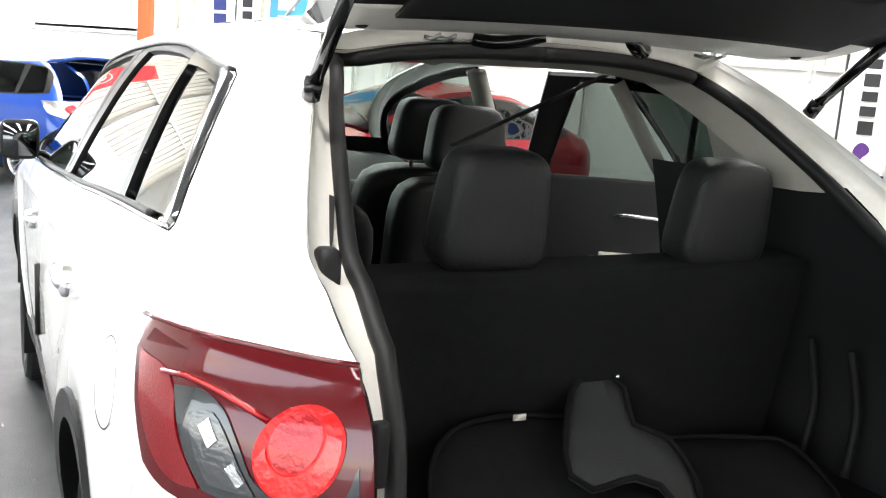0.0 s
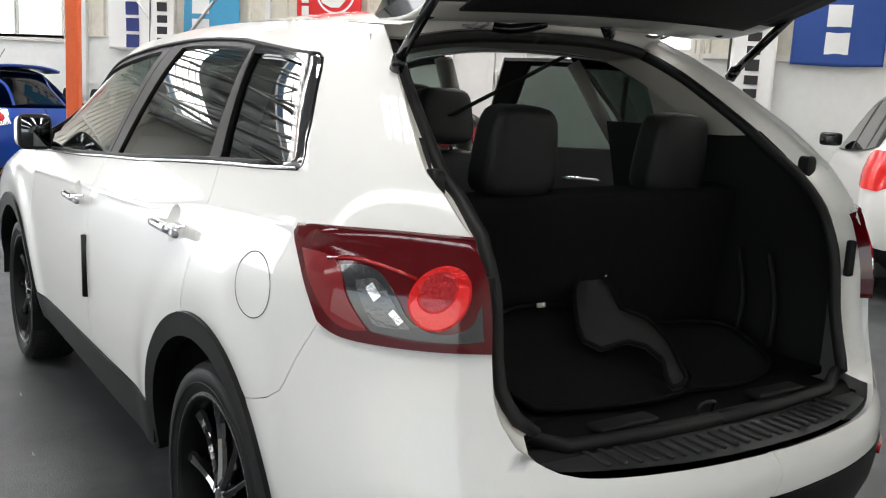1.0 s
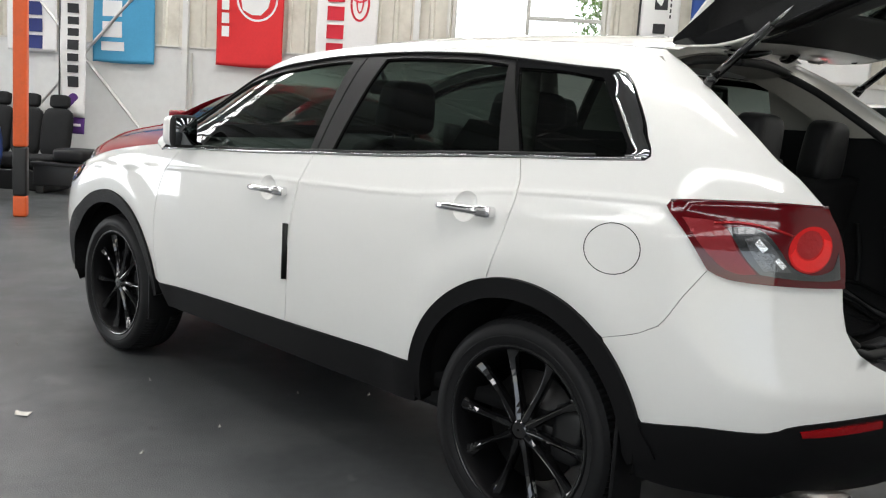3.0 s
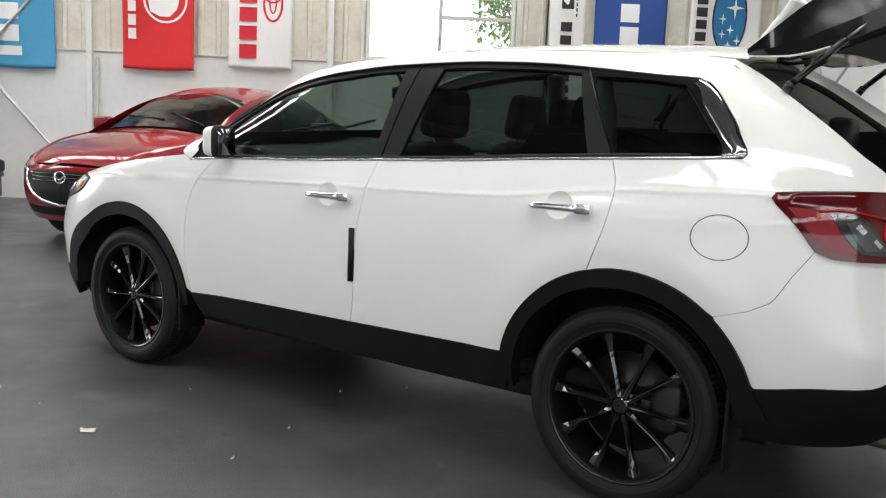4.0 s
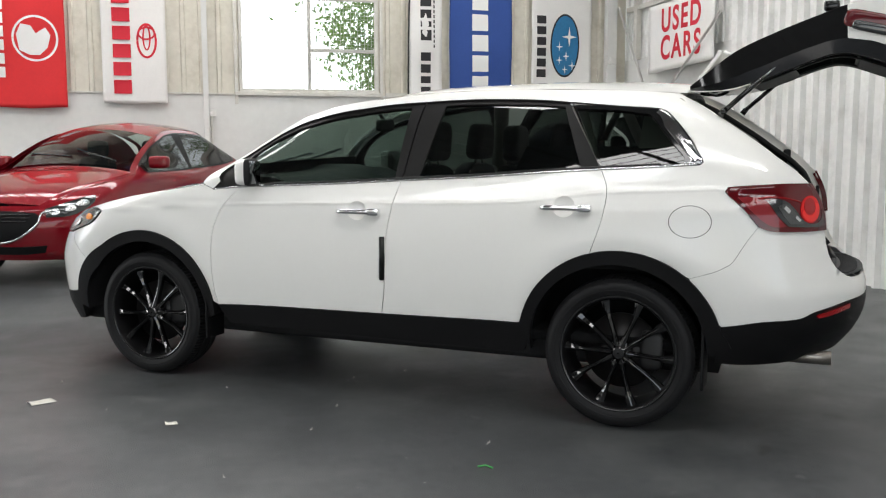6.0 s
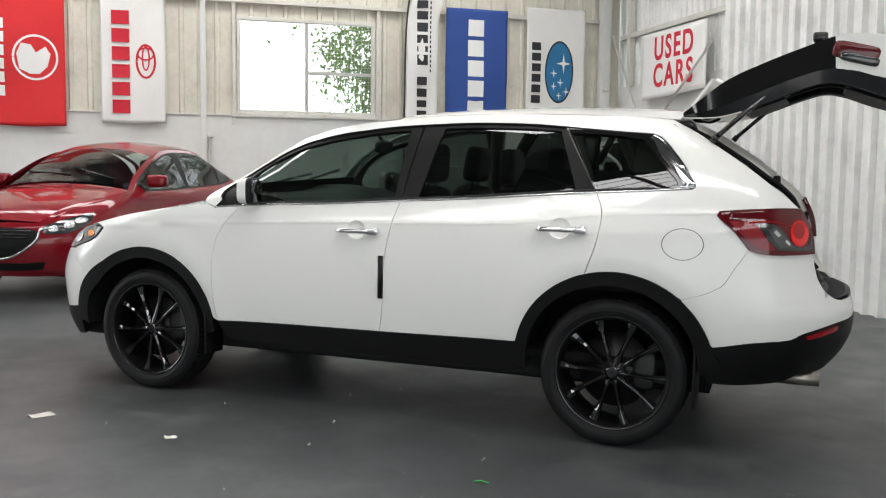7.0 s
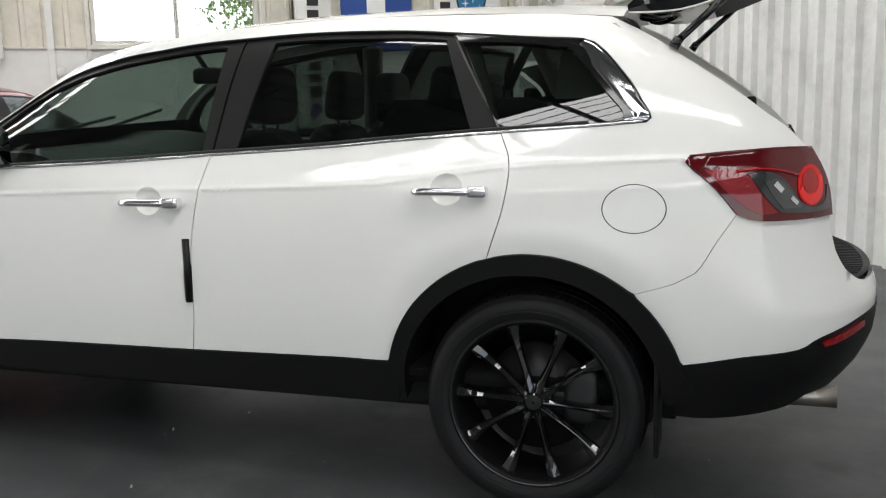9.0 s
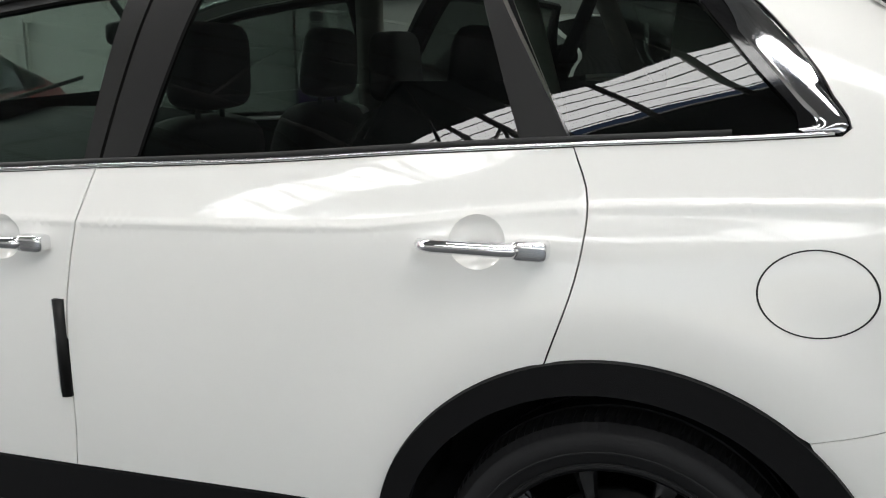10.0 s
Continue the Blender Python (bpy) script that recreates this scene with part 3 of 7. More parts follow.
def skin(s, z):
    """The left flank, wrapped round the rear and front corners: s is y along the side."""
    yc, yn = REAR(z) + RD(z), NOSE(z) - ND
    if s < yc:
        a = min((yc - s) / RL, 1.0) * math.pi / 2
        return Vector((-half(yc, z) * math.cos(a) ** (2 / RN), yc - RD(z) * math.sin(a) ** (2 / RN), z))
    if s > yn:
        a = min((s - yn) / NL, 1.0) * math.pi / 2
        return Vector((-half(yn, z) * max(math.cos(a), 0.0) ** (2 / NN), yn + ND * math.sin(a) ** (2 / NN), z))
    return Vector((-half(s, z), s, z))


def field(p):
    x, y, z = p
    yc, yn = REAR(z) + RD(z), NOSE(z) - ND
    if y > yn:
        return (abs(x) / half(yn, z)) ** NN + ((y - yn) / ND) ** NN
    return (abs(x) / half(max(y, yc), z)) ** RN + (((yc - y) / RD(z)) ** RN if y < yc else 0.0)


def skin_normal(p):
    e = 0.004
    g = Vector([field(p + d) - field(p - d) for d in (Vector((e, 0, 0)), Vector((0, e, 0)), Vector((0, 0, e)))])
    return g.normalized() if g.length > 1e-9 else Vector((-1, 0, 0))


def by_x(x, z):
    """s of the place on the rear corner that stands x from the middle."""
    yc = REAR(z) + RD(z)
    c = min(x / half(yc, z), 1.0) ** (RN / 2)
    return (yc - math.acos(min(c, 1.0)) / (math.pi / 2) * RL, z)


def by_y(y, z):
    yc = REAR(z) + RD(z)
    if y >= yc:
        return (y, z)
    return (yc - math.asin(min(((yc - y) / RD(z)) ** (RN / 2), 1.0)) / (math.pi / 2) * RL, z)


def cdt(outline, step, holes=(), extra=()):
    pts, edges, arr, nxt = [], [], [], []
    for loop in (outline, *holes):
        b, n = len(pts), len(loop)
        pts += [Vector(p) for p in loop]
        edges += [(b + i, b + (i + 1) % n) for i in range(n)]
        a = np.array([(p[0], p[1]) for p in loop])
        arr.append(a)
        nxt.append(np.roll(a, -1, 0))
    arr, nxt = np.concatenate(arr), np.concatenate(nxt)
    xs, ys = [p.x for p in pts], [p.y for p in pts]
    gx, gy = np.meshgrid(np.arange(min(xs) + step / 2, max(xs), step), np.arange(min(ys) + step / 2, max(ys), step))
    for q in [*np.stack([gx.ravel(), gy.ravel()], 1), *[np.array(e) for e in extra]]:
        cond = (arr[:, 1] > q[1]) != (nxt[:, 1] > q[1])
        with np.errstate(divide="ignore", invalid="ignore"):
            xi = (nxt[:, 0] - arr[:, 0]) * (q[1] - arr[:, 1]) / (nxt[:, 1] - arr[:, 1]) + arr[:, 0]
        if np.count_nonzero(cond & (q[0] < xi)) % 2 == 1 and np.min(np.hypot(*(arr - q).T)) > (0.45 * step if not len(extra) else 0.004):
            pts.append(Vector(q))
    vs, es, fs, *_ = delaunay_2d_cdt([Vector((p.x, p.y)) for p in pts], edges, [], 0, 1e-6)
    kept = []
    for f in fs:
        q = sum((vs[i] for i in f), Vector((0, 0))) / len(f)
        cond = (arr[:, 1] > q[1]) != (nxt[:, 1] > q[1])
        with np.errstate(divide="ignore", invalid="ignore"):
            xi = (nxt[:, 0] - arr[:, 0]) * (q[1] - arr[:, 1]) / (nxt[:, 1] - arr[:, 1]) + arr[:, 0]
        if np.count_nonzero(cond & (q[0] < xi)) % 2 == 1:
            kept.append(list(f))
    fs = kept
    return vs, fs


def inset(outline, d):
    """Moves a closed outline inwards by d."""
    n = len(outline)
    area = sum(outline[i].x * outline[(i + 1) % n].y - outline[(i + 1) % n].x * outline[i].y for i in range(n))
    sgn = 1 if area > 0 else -1
    out = []
    for i in range(n):
        t = outline[(i + 1) % n] - outline[i - 1]
        if t.length < 1e-9:
            out.append(outline[i])
            continue
        t.normalize()
        out.append(outline[i] + Vector((-t.y, t.x)) * sgn * d)
    return out


def panel(name, outline, mat, parent, off=0.0, gap=0.002, lip=0.014, step=0.045, label="", sides=(-1, 1), surface=None, normal=None, holes=(), extra=()):
    """A skin panel with folded-in edges for both flanks: outline is in (s, z)."""
    line = inset([Vector(p).to_2d() for p in outline], gap)
    vs, fs = cdt(line, step, holes, extra)
    top, nor = [], []
    for v in vs:
        p = (surface or skin)(v.x, v.y)
        q = (normal or skin_normal)(p)
        top.append(p + q * off)
        nor.append(q)
    count = {}
    for f in fs:
        for a, b in zip(f, f[1:] + f[:1]):
            count[(a, b)] = 1
    rim = [(a, b) for a, b in count if (b, a) not in count]
    made = []
    for side in sides:
        co = [Vector((p.x if side == -1 else -p.x, p.y, p.z)) for p in top]
        no = [Vector((q.x if side == -1 else -q.x, q.y, q.z)) for q in nor]
        verts, faces, lips = list(co), [], []
        for f in fs:
            fn = (co[f[1]] - co[f[0]]).cross(co[f[2]] - co[f[0]])
            faces.append(tuple(f) if fn.dot(no[f[0]]) > 0 else tuple(f[::-1]))
        if lip:
            ids = {}
            for a, b in rim:
                for v in (a, b):
                    if v not in ids:
                        ids[v] = len(verts)
                        verts += [co[v], co[v] - no[v] * lip]
                        no += [None, None]
                lips.append((ids[a], ids[b], ids[b] + 1, ids[a] + 1))
        me = bpy.data.meshes.new(name)
        me.from_pydata([tuple(v) for v in verts], [], faces + lips)
        me.materials.append(mat)
        me.polygons.foreach_set("use_smooth", [True] * len(me.polygons))
        own = [Vector(v.vector) for v in me.vertex_normals]
        me.normals_split_custom_set_from_vertices([tuple(no[i]) if no[i] is not None else tuple(own[i]) for i in range(len(verts))])
        ob = new(name, me)
        ob.parent = parent
        if label:
            ob["label"] = label
        made.append(ob)
    return made


FOLD = [(y, CREASE(y) + d) for y in np.arange(-.66, 3.1, .022) for d in (-.016, -.0095, -.0045, 0, .0045, .0095, .016)]
CAR = thing("suv", "white seven-seat SUV with black wheels and its tailgate open", "car", pose(0, 0, 0, 0, 0, -38.0))

# lines of the flank
BELT = [(2.366, 1.142), (2.08, 1.160), (1.57, 1.181), (1.17, 1.204), (.755, 1.226), (.458, 1.248), (.104, 1.270), (-.177, 1.285), (-.357, 1.297)]
TOPLINE = [(2.366, 1.142), (2.25, 1.262), (2.058, 1.405), (1.871, 1.498), (1.683, 1.553), (1.507, 1.591), (1.339, 1.613), (1.138, 1.625), (.845, 1.634), (.528, 1.626), (.313, 1.609), (.078, 1.586), (-.118, 1.568)]
QUARTER = [(-.118, 1.568), (-.152, 1.557), (-.190, 1.526), (-.281, 1.429), (-.335, 1.367), (-.366, 1.328), (-.372, 1.310), (-.357, 1.297)]
RAIL = [(2.43, 1.165), (2.25, 1.320), (2.06, 1.450), (1.87, 1.545), (1.68, 1.600), (1.5, 1.636), (1.34, 1.656), (1.14, 1.672), (.85, 1.683), (.5, 1.681), (.1, 1.667), (-.10, 1.655)]
SHOULDER = [(2.43, 1.165), (2.7, 1.125), (3.0, 1.075), (3.3, 1.005), (3.42, .965)]
APERTURE = [by_x(*p) for p in ((.555, 1.645), (.600, 1.59), (.641, 1.532), (.709, 1.402), (.737, 1.323), (.728, 1.284), (.716, 1.227), (.708, 1.205))]
LAMP_TOP = [by_x(.708, 1.205), by_x(.818, 1.207), by_y(-.60, 1.200), by_y(-.49, 1.190)]
LAMP_FRONT = [by_y(-.49, 1.190), by_y(-.480, 1.178), by_y(-.497, 1.158), by_y(-.569, 1.096), by_y(-.631, 1.020)]
LAMP_BOTTOM = [by_y(-.631, 1.020), by_y(-.665, 1.006), by_y(-.714, .998), by_x(.80, .996), by_x(.702, .998)]
LAMP_REAR = [by_x(.702, .998), by_x(.701, 1.10), by_x(.708, 1.205)]
SEAM_BUMPER = [by_y(-.631, 1.020), by_y(-.575, .936), by_y(-.517, .844), by_y(-.46, .812), (-.337, .772)]
SEAM_REAR = [(.104, 1.270), (.068, 1.171), (.083, 1.032), (.136, .868)]
SEAM_MID = [(1.173, 1.204), (1.211, 1.059), (1.243, .879), (1.256, .636), (1.280, .488)]
SEAM_FRONT = [(2.195, 1.152), (2.321, 1.0), (2.369, .836), (2.366, .604), (2.345, .470)]


def arch(cy, ry, rz, a0, a1, n=22):
    return [(cy + ry * math.cos(radians(a0 + (a1 - a0) * k / n)), 0.42 + rz * math.sin(radians(a0 + (a1 - a0) * k / n))) for k in range(n + 1)]


def line_between(line, y0, y1, step=0.03):
    """The stretch of a line between two s values."""
    pts = spline([(*p, 0) for p in line], step)
    lo, hi = min(y0, y1), max(y0, y1)
    got = [(p.x, p.y) for p in pts if lo - 1e-6 <= p.x <= hi + 1e-6]
    return got if (got[0][0] - got[-1][0]) * (y0 - y1) > 0 else got[::-1]


def at_s(line, s):
    pts = spline([(*p, 0) for p in line], 0.01)
    q = min(pts, key=lambda p: abs(p.x - s))
    return (s, q.y)


def flat(seg):
    return [(p[0], p[1], 0) for p in seg]


A_REAR = (.136, .868), (-.337, .772)
ang = lambda cy, p: math.degrees(math.atan2((p[1] - .42) / .468, (p[0] - cy) / .5))
TO_DOOR, TO_BUMPER = ang(0, A_REAR[0]), ang(0, A_REAR[1])
arch_top = arch(0, .5, .468, TO_BUMPER, TO_DOOR)
arch_top[0], arch_top[-1] = A_REAR[1], A_REAR[0]

# quarter panel, roof rail and pillar in one pressing
panel("body_side", path(flat(RAIL + [by_x(.555, 1.645)]), flat(APERTURE), flat(LAMP_TOP), flat(LAMP_FRONT), flat(SEAM_BUMPER), flat(arch_top), flat(SEAM_REAR[::-1]),
      flat(line_between(BELT, .104, -.357)), flat(QUARTER[::-1]), flat(TOPLINE[::-1]), flat([TOPLINE[0], RAIL[0]])), M["white_paint"], CAR, gap=0.0014, step=0.026, extra=FOLD)
HANDLES = {"rear_door": (.262, 1.084), "front_door": (1.405, 1.036)}
rear_arch_door = arch(0, .5, .468, TO_DOOR, ang(0, (.497, .500)))
rear_arch_door[0], rear_arch_door[-1] = A_REAR[0], (.497, .500)
SILL = [(2.345, .470), (1.934, .481), (1.280, .488), (.895, .494), (.497, .500)]
for nm, edge in (("rear_door", path(flat(SEAM_REAR), flat(rear_arch_door), flat(line_between(SILL, .497, 1.280)), flat(SEAM_MID[::-1]), flat(line_between(BELT, 1.173, .104)))),
                 ("front_door", path(flat(SEAM_MID), flat(line_between(SILL, 1.280, 2.345)), flat(SEAM_FRONT[::-1]), flat(line_between(BELT, 2.195, 1.173))))):
    hy, hz = HANDLES[nm]
    panel(nm, edge, M["white_paint"], CAR, step=0.024, extra=FOLD, holes=[[Vector((hy + .012 + .056 * math.cos(a), hz + .008 + .052 * math.sin(a))) for a in np.linspace(0, 2 * math.pi, 28, endpoint=False)]])
fender_arch = [(2.345, .470)] + arch(2.875, .5, .468, 172, 36)
panel("front_fender", path(flat(SEAM_FRONT), flat(fender_arch), flat([fender_arch[-1], (3.37, .80), (3.39, .858)]), flat([(3.39, .858), (3.225, .912), (3.168, .955), (3.135, .995)]), flat([(3.135, .995), (3.20, 1.015), (3.3, 1.005)]), flat(SHOULDER[-2::-1]),
      flat([SHOULDER[0], (2.366, 1.142)]), flat(line_between(BELT, 2.366, 2.195))), M["white_paint"], CAR, step=0.026)
bump_arch = arch(2.875, .5, .468, 36, 8)
NOSE_S = lambda z: NOSE(z) - ND + NL - 0.003
panel("front_bumper", path(flat(bump_arch[::-1]), flat([bump_arch[0], (3.37, .80), (3.39, .855)]), flat([(3.39, .855), (3.6, .842), (3.85, .82), (NOSE_S(.79), .79)]), flat([(NOSE_S(.79), .79), (NOSE_S(.47), .47)]),
      flat([(NOSE_S(.47), .47), (3.7, .46), (3.46, .47), bump_arch[-1]])), M["white_paint"], CAR)
panel("headlight", path(flat([(3.395, .862), (3.23, .915), (3.173, .957), (3.140, .993)]), flat([(3.140, .993), (3.25, 1.003), (3.374, .988), (3.55, .955), (3.75, .91), (3.85, .85)]), flat([(3.85, .85), (3.6, .848), (3.395, .862)])), M["lens_grey"], CAR, off=0.004,
      label="clear wraparound headlight")
for nm, cy, cz, ra, rb, mt, lab in (("headlight_projector", 3.37, .925, .055, .030, "lens_clear", "bright headlight reflector"), ("headlight_indicator", 3.235, .955, .030, .018, "amber", "amber indicator bulb")):
    panel(nm, [Vector((cy + ra * math.cos(a), cz + rb * math.sin(a), 0)) for a in np.linspace(0, 2 * math.pi, 24, endpoint=False)], M[mt], CAR, off=0.009, gap=0, lip=.004, step=.02, label=lab)

# rear bumper
BUMP_LOW = [(-.487, .553), by_y(-.66, .587), by_x(.877, .604), by_x(.827, .634), by_x(.612, .664), by_x(.293, .663), by_x(.004, .658)]
BUMP_TOP = [by_x(.702, .998), by_x(.701, .940), by_x(.698, .883), by_x(.670, .821), by_x(.639, .798), by_x(.551, .768), by_x(.274, .760), by_x(.004, .757)]
bump_back = arch(0, .5, .468, ang(0, (-.487, .553)), TO_BUMPER)
bump_back[0], bump_back[-1] = (-.487, .553), A_REAR[1]
panel("rear_bumper", path(flat(bump_back), flat(SEAM_BUMPER[::-1]), flat(LAMP_BOTTOM), flat(BUMP_TOP), flat([BUMP_TOP[-1], BUMP_LOW[-1]]), flat(BUMP_LOW[::-1])), M["white_paint"], CAR, gap=0.0004, step=0.03)
# the bumper goes on across the middle
for nm, z0, z1, mt, off in (("rear_bumper", .662, .756, "white_paint", -.0012), ("rear_skirt", .405, .662, "cladding", .003)):
    bm = bmesh.new()

    def across(u, v, z0=z0, z1=z1, off=off):
        x, z = (2 * u - 1) * .07, z0 + (z1 - z0) * v
        p = skin(*by_x(max(abs(x), .0005), z))
        return (x, p.y - off, z)
    grid(bm, across, 12, 6)
    bmesh.ops.recalc_face_normals(bm, faces=bm.faces[:])
    part(nm, bm, M[mt], CAR)
# black lower skirts
panel("rear_skirt", path(flat(BUMP_LOW), flat([BUMP_LOW[-1], by_x(.004, .40)]), flat([by_x(.004, .40), by_x(.5, .405), by_x(.72, .415), by_y(-.80, .385), (-.52, .37), (-.43, .375)]), flat([(-.43, .375), (-.435, .47), (-.487, .553)])), M["cladding"], CAR, off=0.004, gap=0.001, lip=0.05,
      label="black textured plastic lower bumper")
panel("front_skirt", path(flat([bump_arch[-1], (3.46, .47), (3.7, .46), (NOSE_S(.47), .47)]), flat([(NOSE_S(.47), .47), (NOSE_S(.25), .25)]), flat([(NOSE_S(.25), .25), (3.6, .27), (3.36, .30)]), flat([(3.36, .30), bump_arch[-1]])), M["cladding"], CAR, off=0.004, gap=0.001, lip=0.05,
      label="black textured plastic lower bumper")
REFL = [by_x(.825, .618), by_x(.790, .628), by_x(.625, .652), by_x(.620, .630), by_x(.788, .607), by_x(.820, .604)]
panel("rear_reflector", path(flat(REFL[:3]), flat([REFL[2], REFL[3]]), flat(REFL[3:]), flat([REFL[-1], REFL[0]])), M["lens_mid"], CAR, off=0.012, gap=0, label="red bumper reflector")


def band(name, outer, inner, mat, off, lip=0.03, label=""):
    panel(name, path(flat(outer), flat([outer[-1], inner[-1]]), flat(inner[::-1]), flat([inner[0], outer[0]])), mat, CAR, off=off, gap=0.0015, lip=lip, label=label, step=0.04)


band("rear_arch_cladding", arch(0, .502, .470, -4, 176, 40), arch(0.01, .432, .400, -8, 182, 40), M["cladding"], 0.012, 0.06, "black plastic wheel arch moulding")
band("front_arch_cladding", arch(2.875, .502, .470, -2, 182, 40), arch(2.87, .432, .400, -6, 186, 40), M["cladding"], 0.012, 0.06, "black plastic wheel arch moulding")
panel("sill_cladding", path(flat(SILL), flat([(.497, .500), (.470, .39)]), flat([(.470, .39), (.473, .352), (.908, .346), (1.272, .350), (1.731, .356), (2.275, .362)]), flat([(2.275, .362), (2.345, .470)])), M["cladding"], CAR, off=0.006, gap=0.001, lip=0.10,
      label="black plastic side sill")

# side windows
FRONT_REAR = [(1.204, 1.596), (1.215, 1.213)]
REAR_FRONT = [(1.004, 1.606), (1.071, 1.232)]
REAR_REAR = [(.340, 1.588), (.210, 1.278)]
Q_FRONT = [(.272, 1.572), (.118, 1.292)]
up = lambda line, d: [(p[0], p[1] + d) for p in line]
front_top = [p for p in up(TOPLINE, -0.026) if 1.24 < p[0] < 2.22]
front_glass = path(flat([(2.16, 1.170)] + line_between(up(BELT, .012), 2.10, 1.216)), flat(FRONT_REAR[::-1]), flat([FRONT_REAR[0]] + front_top[::-1] + [(2.235, 1.205)]), flat([(2.235, 1.205), (2.16, 1.170)]))
panel("front_door_glass", front_glass, M["tint_front"], CAR, off=-0.012, gap=0, lip=0, label="green-tinted front door glass")
rear_glass = path(flat(line_between(up(BELT, .012), 1.071, .210)), flat(REAR_REAR[::-1]), flat([REAR_REAR[0]] + [p for p in up(TOPLINE, -0.024) if .36 < p[0] < 1.0][::-1] + [REAR_FRONT[0]]), flat(REAR_FRONT))
panel("rear_door_glass", rear_glass, M["tint"], CAR, off=-0.012, gap=0, lip=0, label="dark tinted rear door glass")
q_back = [(-.085, 1.540), (-.128, 1.505), (-.215, 1.405), (-.280, 1.335), (-.288, 1.306)]
q_glass = path(flat(line_between(up(BELT, .012), .118, -.285)), flat(q_back[::-1]), flat([q_back[0]] + [(.078, 1.562), (.272, 1.572)]), flat(Q_FRONT))
panel("quarter_glass", q_glass, M["tint"], CAR, off=-0.010, gap=0, lip=0, label="dark tinted quarter glass")
# dark frames between and round the panes
panel("window_frame", path(flat(TOPLINE[:8] + [(1.133, 1.625)]), flat([(1.133, 1.625), (1.172, 1.215)]), flat([(1.172, 1.215), (1.216, 1.213)]), flat(FRONT_REAR[::-1]), flat([FRONT_REAR[0]] + front_top[::-1] + [(2.235, 1.205)]),
      flat([(2.235, 1.205), (2.16, 1.170)]), flat([(2.16, 1.170), (2.366, 1.142)])), M["satin_black"], CAR, off=-0.004, gap=0.0015, lip=0.02, label="satin black window frame")
panel("window_frame", path(flat([(1.128, 1.625), (.845, 1.634), (.528, 1.626), (.318, 1.609)]), flat([(.318, 1.609), (.112, 1.283)]), flat([(.112, 1.283), (.210, 1.278)]), flat(REAR_REAR[::-1]),
      flat([REAR_REAR[0]] + [p for p in up(TOPLINE, -0.024) if .36 < p[0] < 1.0][::-1] + [REAR_FRONT[0]]), flat(REAR_FRONT), flat([REAR_FRONT[1], (1.166, 1.215)]), flat([(1.166, 1.215), (1.128, 1.625)])),
      M["satin_black"], CAR, off=-0.004, gap=0.0015, lip=0.02, label="satin black window frame")
panel("quarter_window_frame", path(flat([(.312, 1.609), (.078, 1.586), (-.118, 1.568)]), flat(QUARTER), flat([QUARTER[-1], (-.30, 1.306)]), flat(q_back[::-1]), flat([q_back[0], (.078, 1.562), (.272, 1.572)]), flat(Q_FRONT),
      flat([Q_FRONT[-1], (.110, 1.284)]), flat([(.110, 1.284), (.312, 1.609)])), M["gloss_black"], CAR, off=0.002, gap=0.0015, lip=0.02, label="gloss black quarter window surround")


def strip(name, line, r, mat, off=0.004, label="", flatness=1.0, sides=(-1, 1)):
    for side in sides:
        pts = []
        for s, z in line:
            p = skin(s, z)
            p = p + skin_normal(p) * off
            pts.append((p.x if side == -1 else -p.x, p.y, p.z))
        bm = bmesh.new()
        tube(bm, pts, r, 8)
        part(name, bm, mat, CAR, label)


xy = lambda line: [(p.x, p.y) for p in spline(flat(line), 0.03)]
strip("belt_moulding", xy([(2.37, 1.144)] + up(BELT, .004)[1:-1] + [(-.345, 1.301)]), 0.0046, M["chrome"], 0.002, "chrome belt moulding")


def moulding(name, outer, inner, mat, rise, label, n=40, across=7):
    """A bright moulding with a rounded face between two lines on the flank."""
    def even(line):
        pts = spline(flat(line), 0.004)
        run = np.concatenate([[0], np.cumsum([(b - a).length for a, b in zip(pts, pts[1:])])])
        return [(float(np.interp(q, run, [v.x for v in pts])), float(np.interp(q, run, [v.y for v in pts]))) for q in np.linspace(0, run[-1], n + 1)]
    a, b = even(outer), even(inner)
    for side in (-1, 1):
        bm = bmesh.new()

        def at(u, v):
            i = min(int(u * n + .5), n)
            p = skin(a[i][0] + (b[i][0] - a[i][0]) * v, a[i][1] + (b[i][1] - a[i][1]) * v)
            p = p + skin_normal(p) * (.002 + rise * math.sin(math.pi * v) ** .7)
            return (p.x if side == -1 else -p.x, p.y, p.z)
        grid(bm, at, n, across)
        bmesh.ops.recalc_face_normals(bm, faces=bm.faces[:])
        part(name, bm, mat, CAR, label)


moulding("quarter_moulding", [(-.125, 1.562), (-.152, 1.551), (-.188, 1.520), (-.278, 1.425), (-.331, 1.364), (-.361, 1.327), (-.366, 1.311), (-.352, 1.301), (-.30, 1.297)],
         [(-.108, 1.548), (-.128, 1.533), (-.155, 1.502), (-.238, 1.408), (-.286, 1.352), (-.312, 1.326), (-.316, 1.317), (-.309, 1.312), (-.28, 1.308)], M["dark_chrome"], .007, "dark chrome quarter window moulding")
strip("roof_moulding", xy(up(TOPLINE, -.002)), 0.0055, M["satin_black"], 0.000, "satin black upper window moulding")
strip("window_seal", xy(up(BELT, .0135)[1:-1]), 0.0075, M["seal"], -0.002)
strip("door_edge_trim", [(1.262, .909), (1.264, .676)], 0.0145, M["satin_black"], 0.003, "black stick-on door edge guard")
strip("door_edge_trim", [(1.278, .905), (1.280, .680)], 0.0035, M["steel"], 0.004, "bright edge of the door guard")

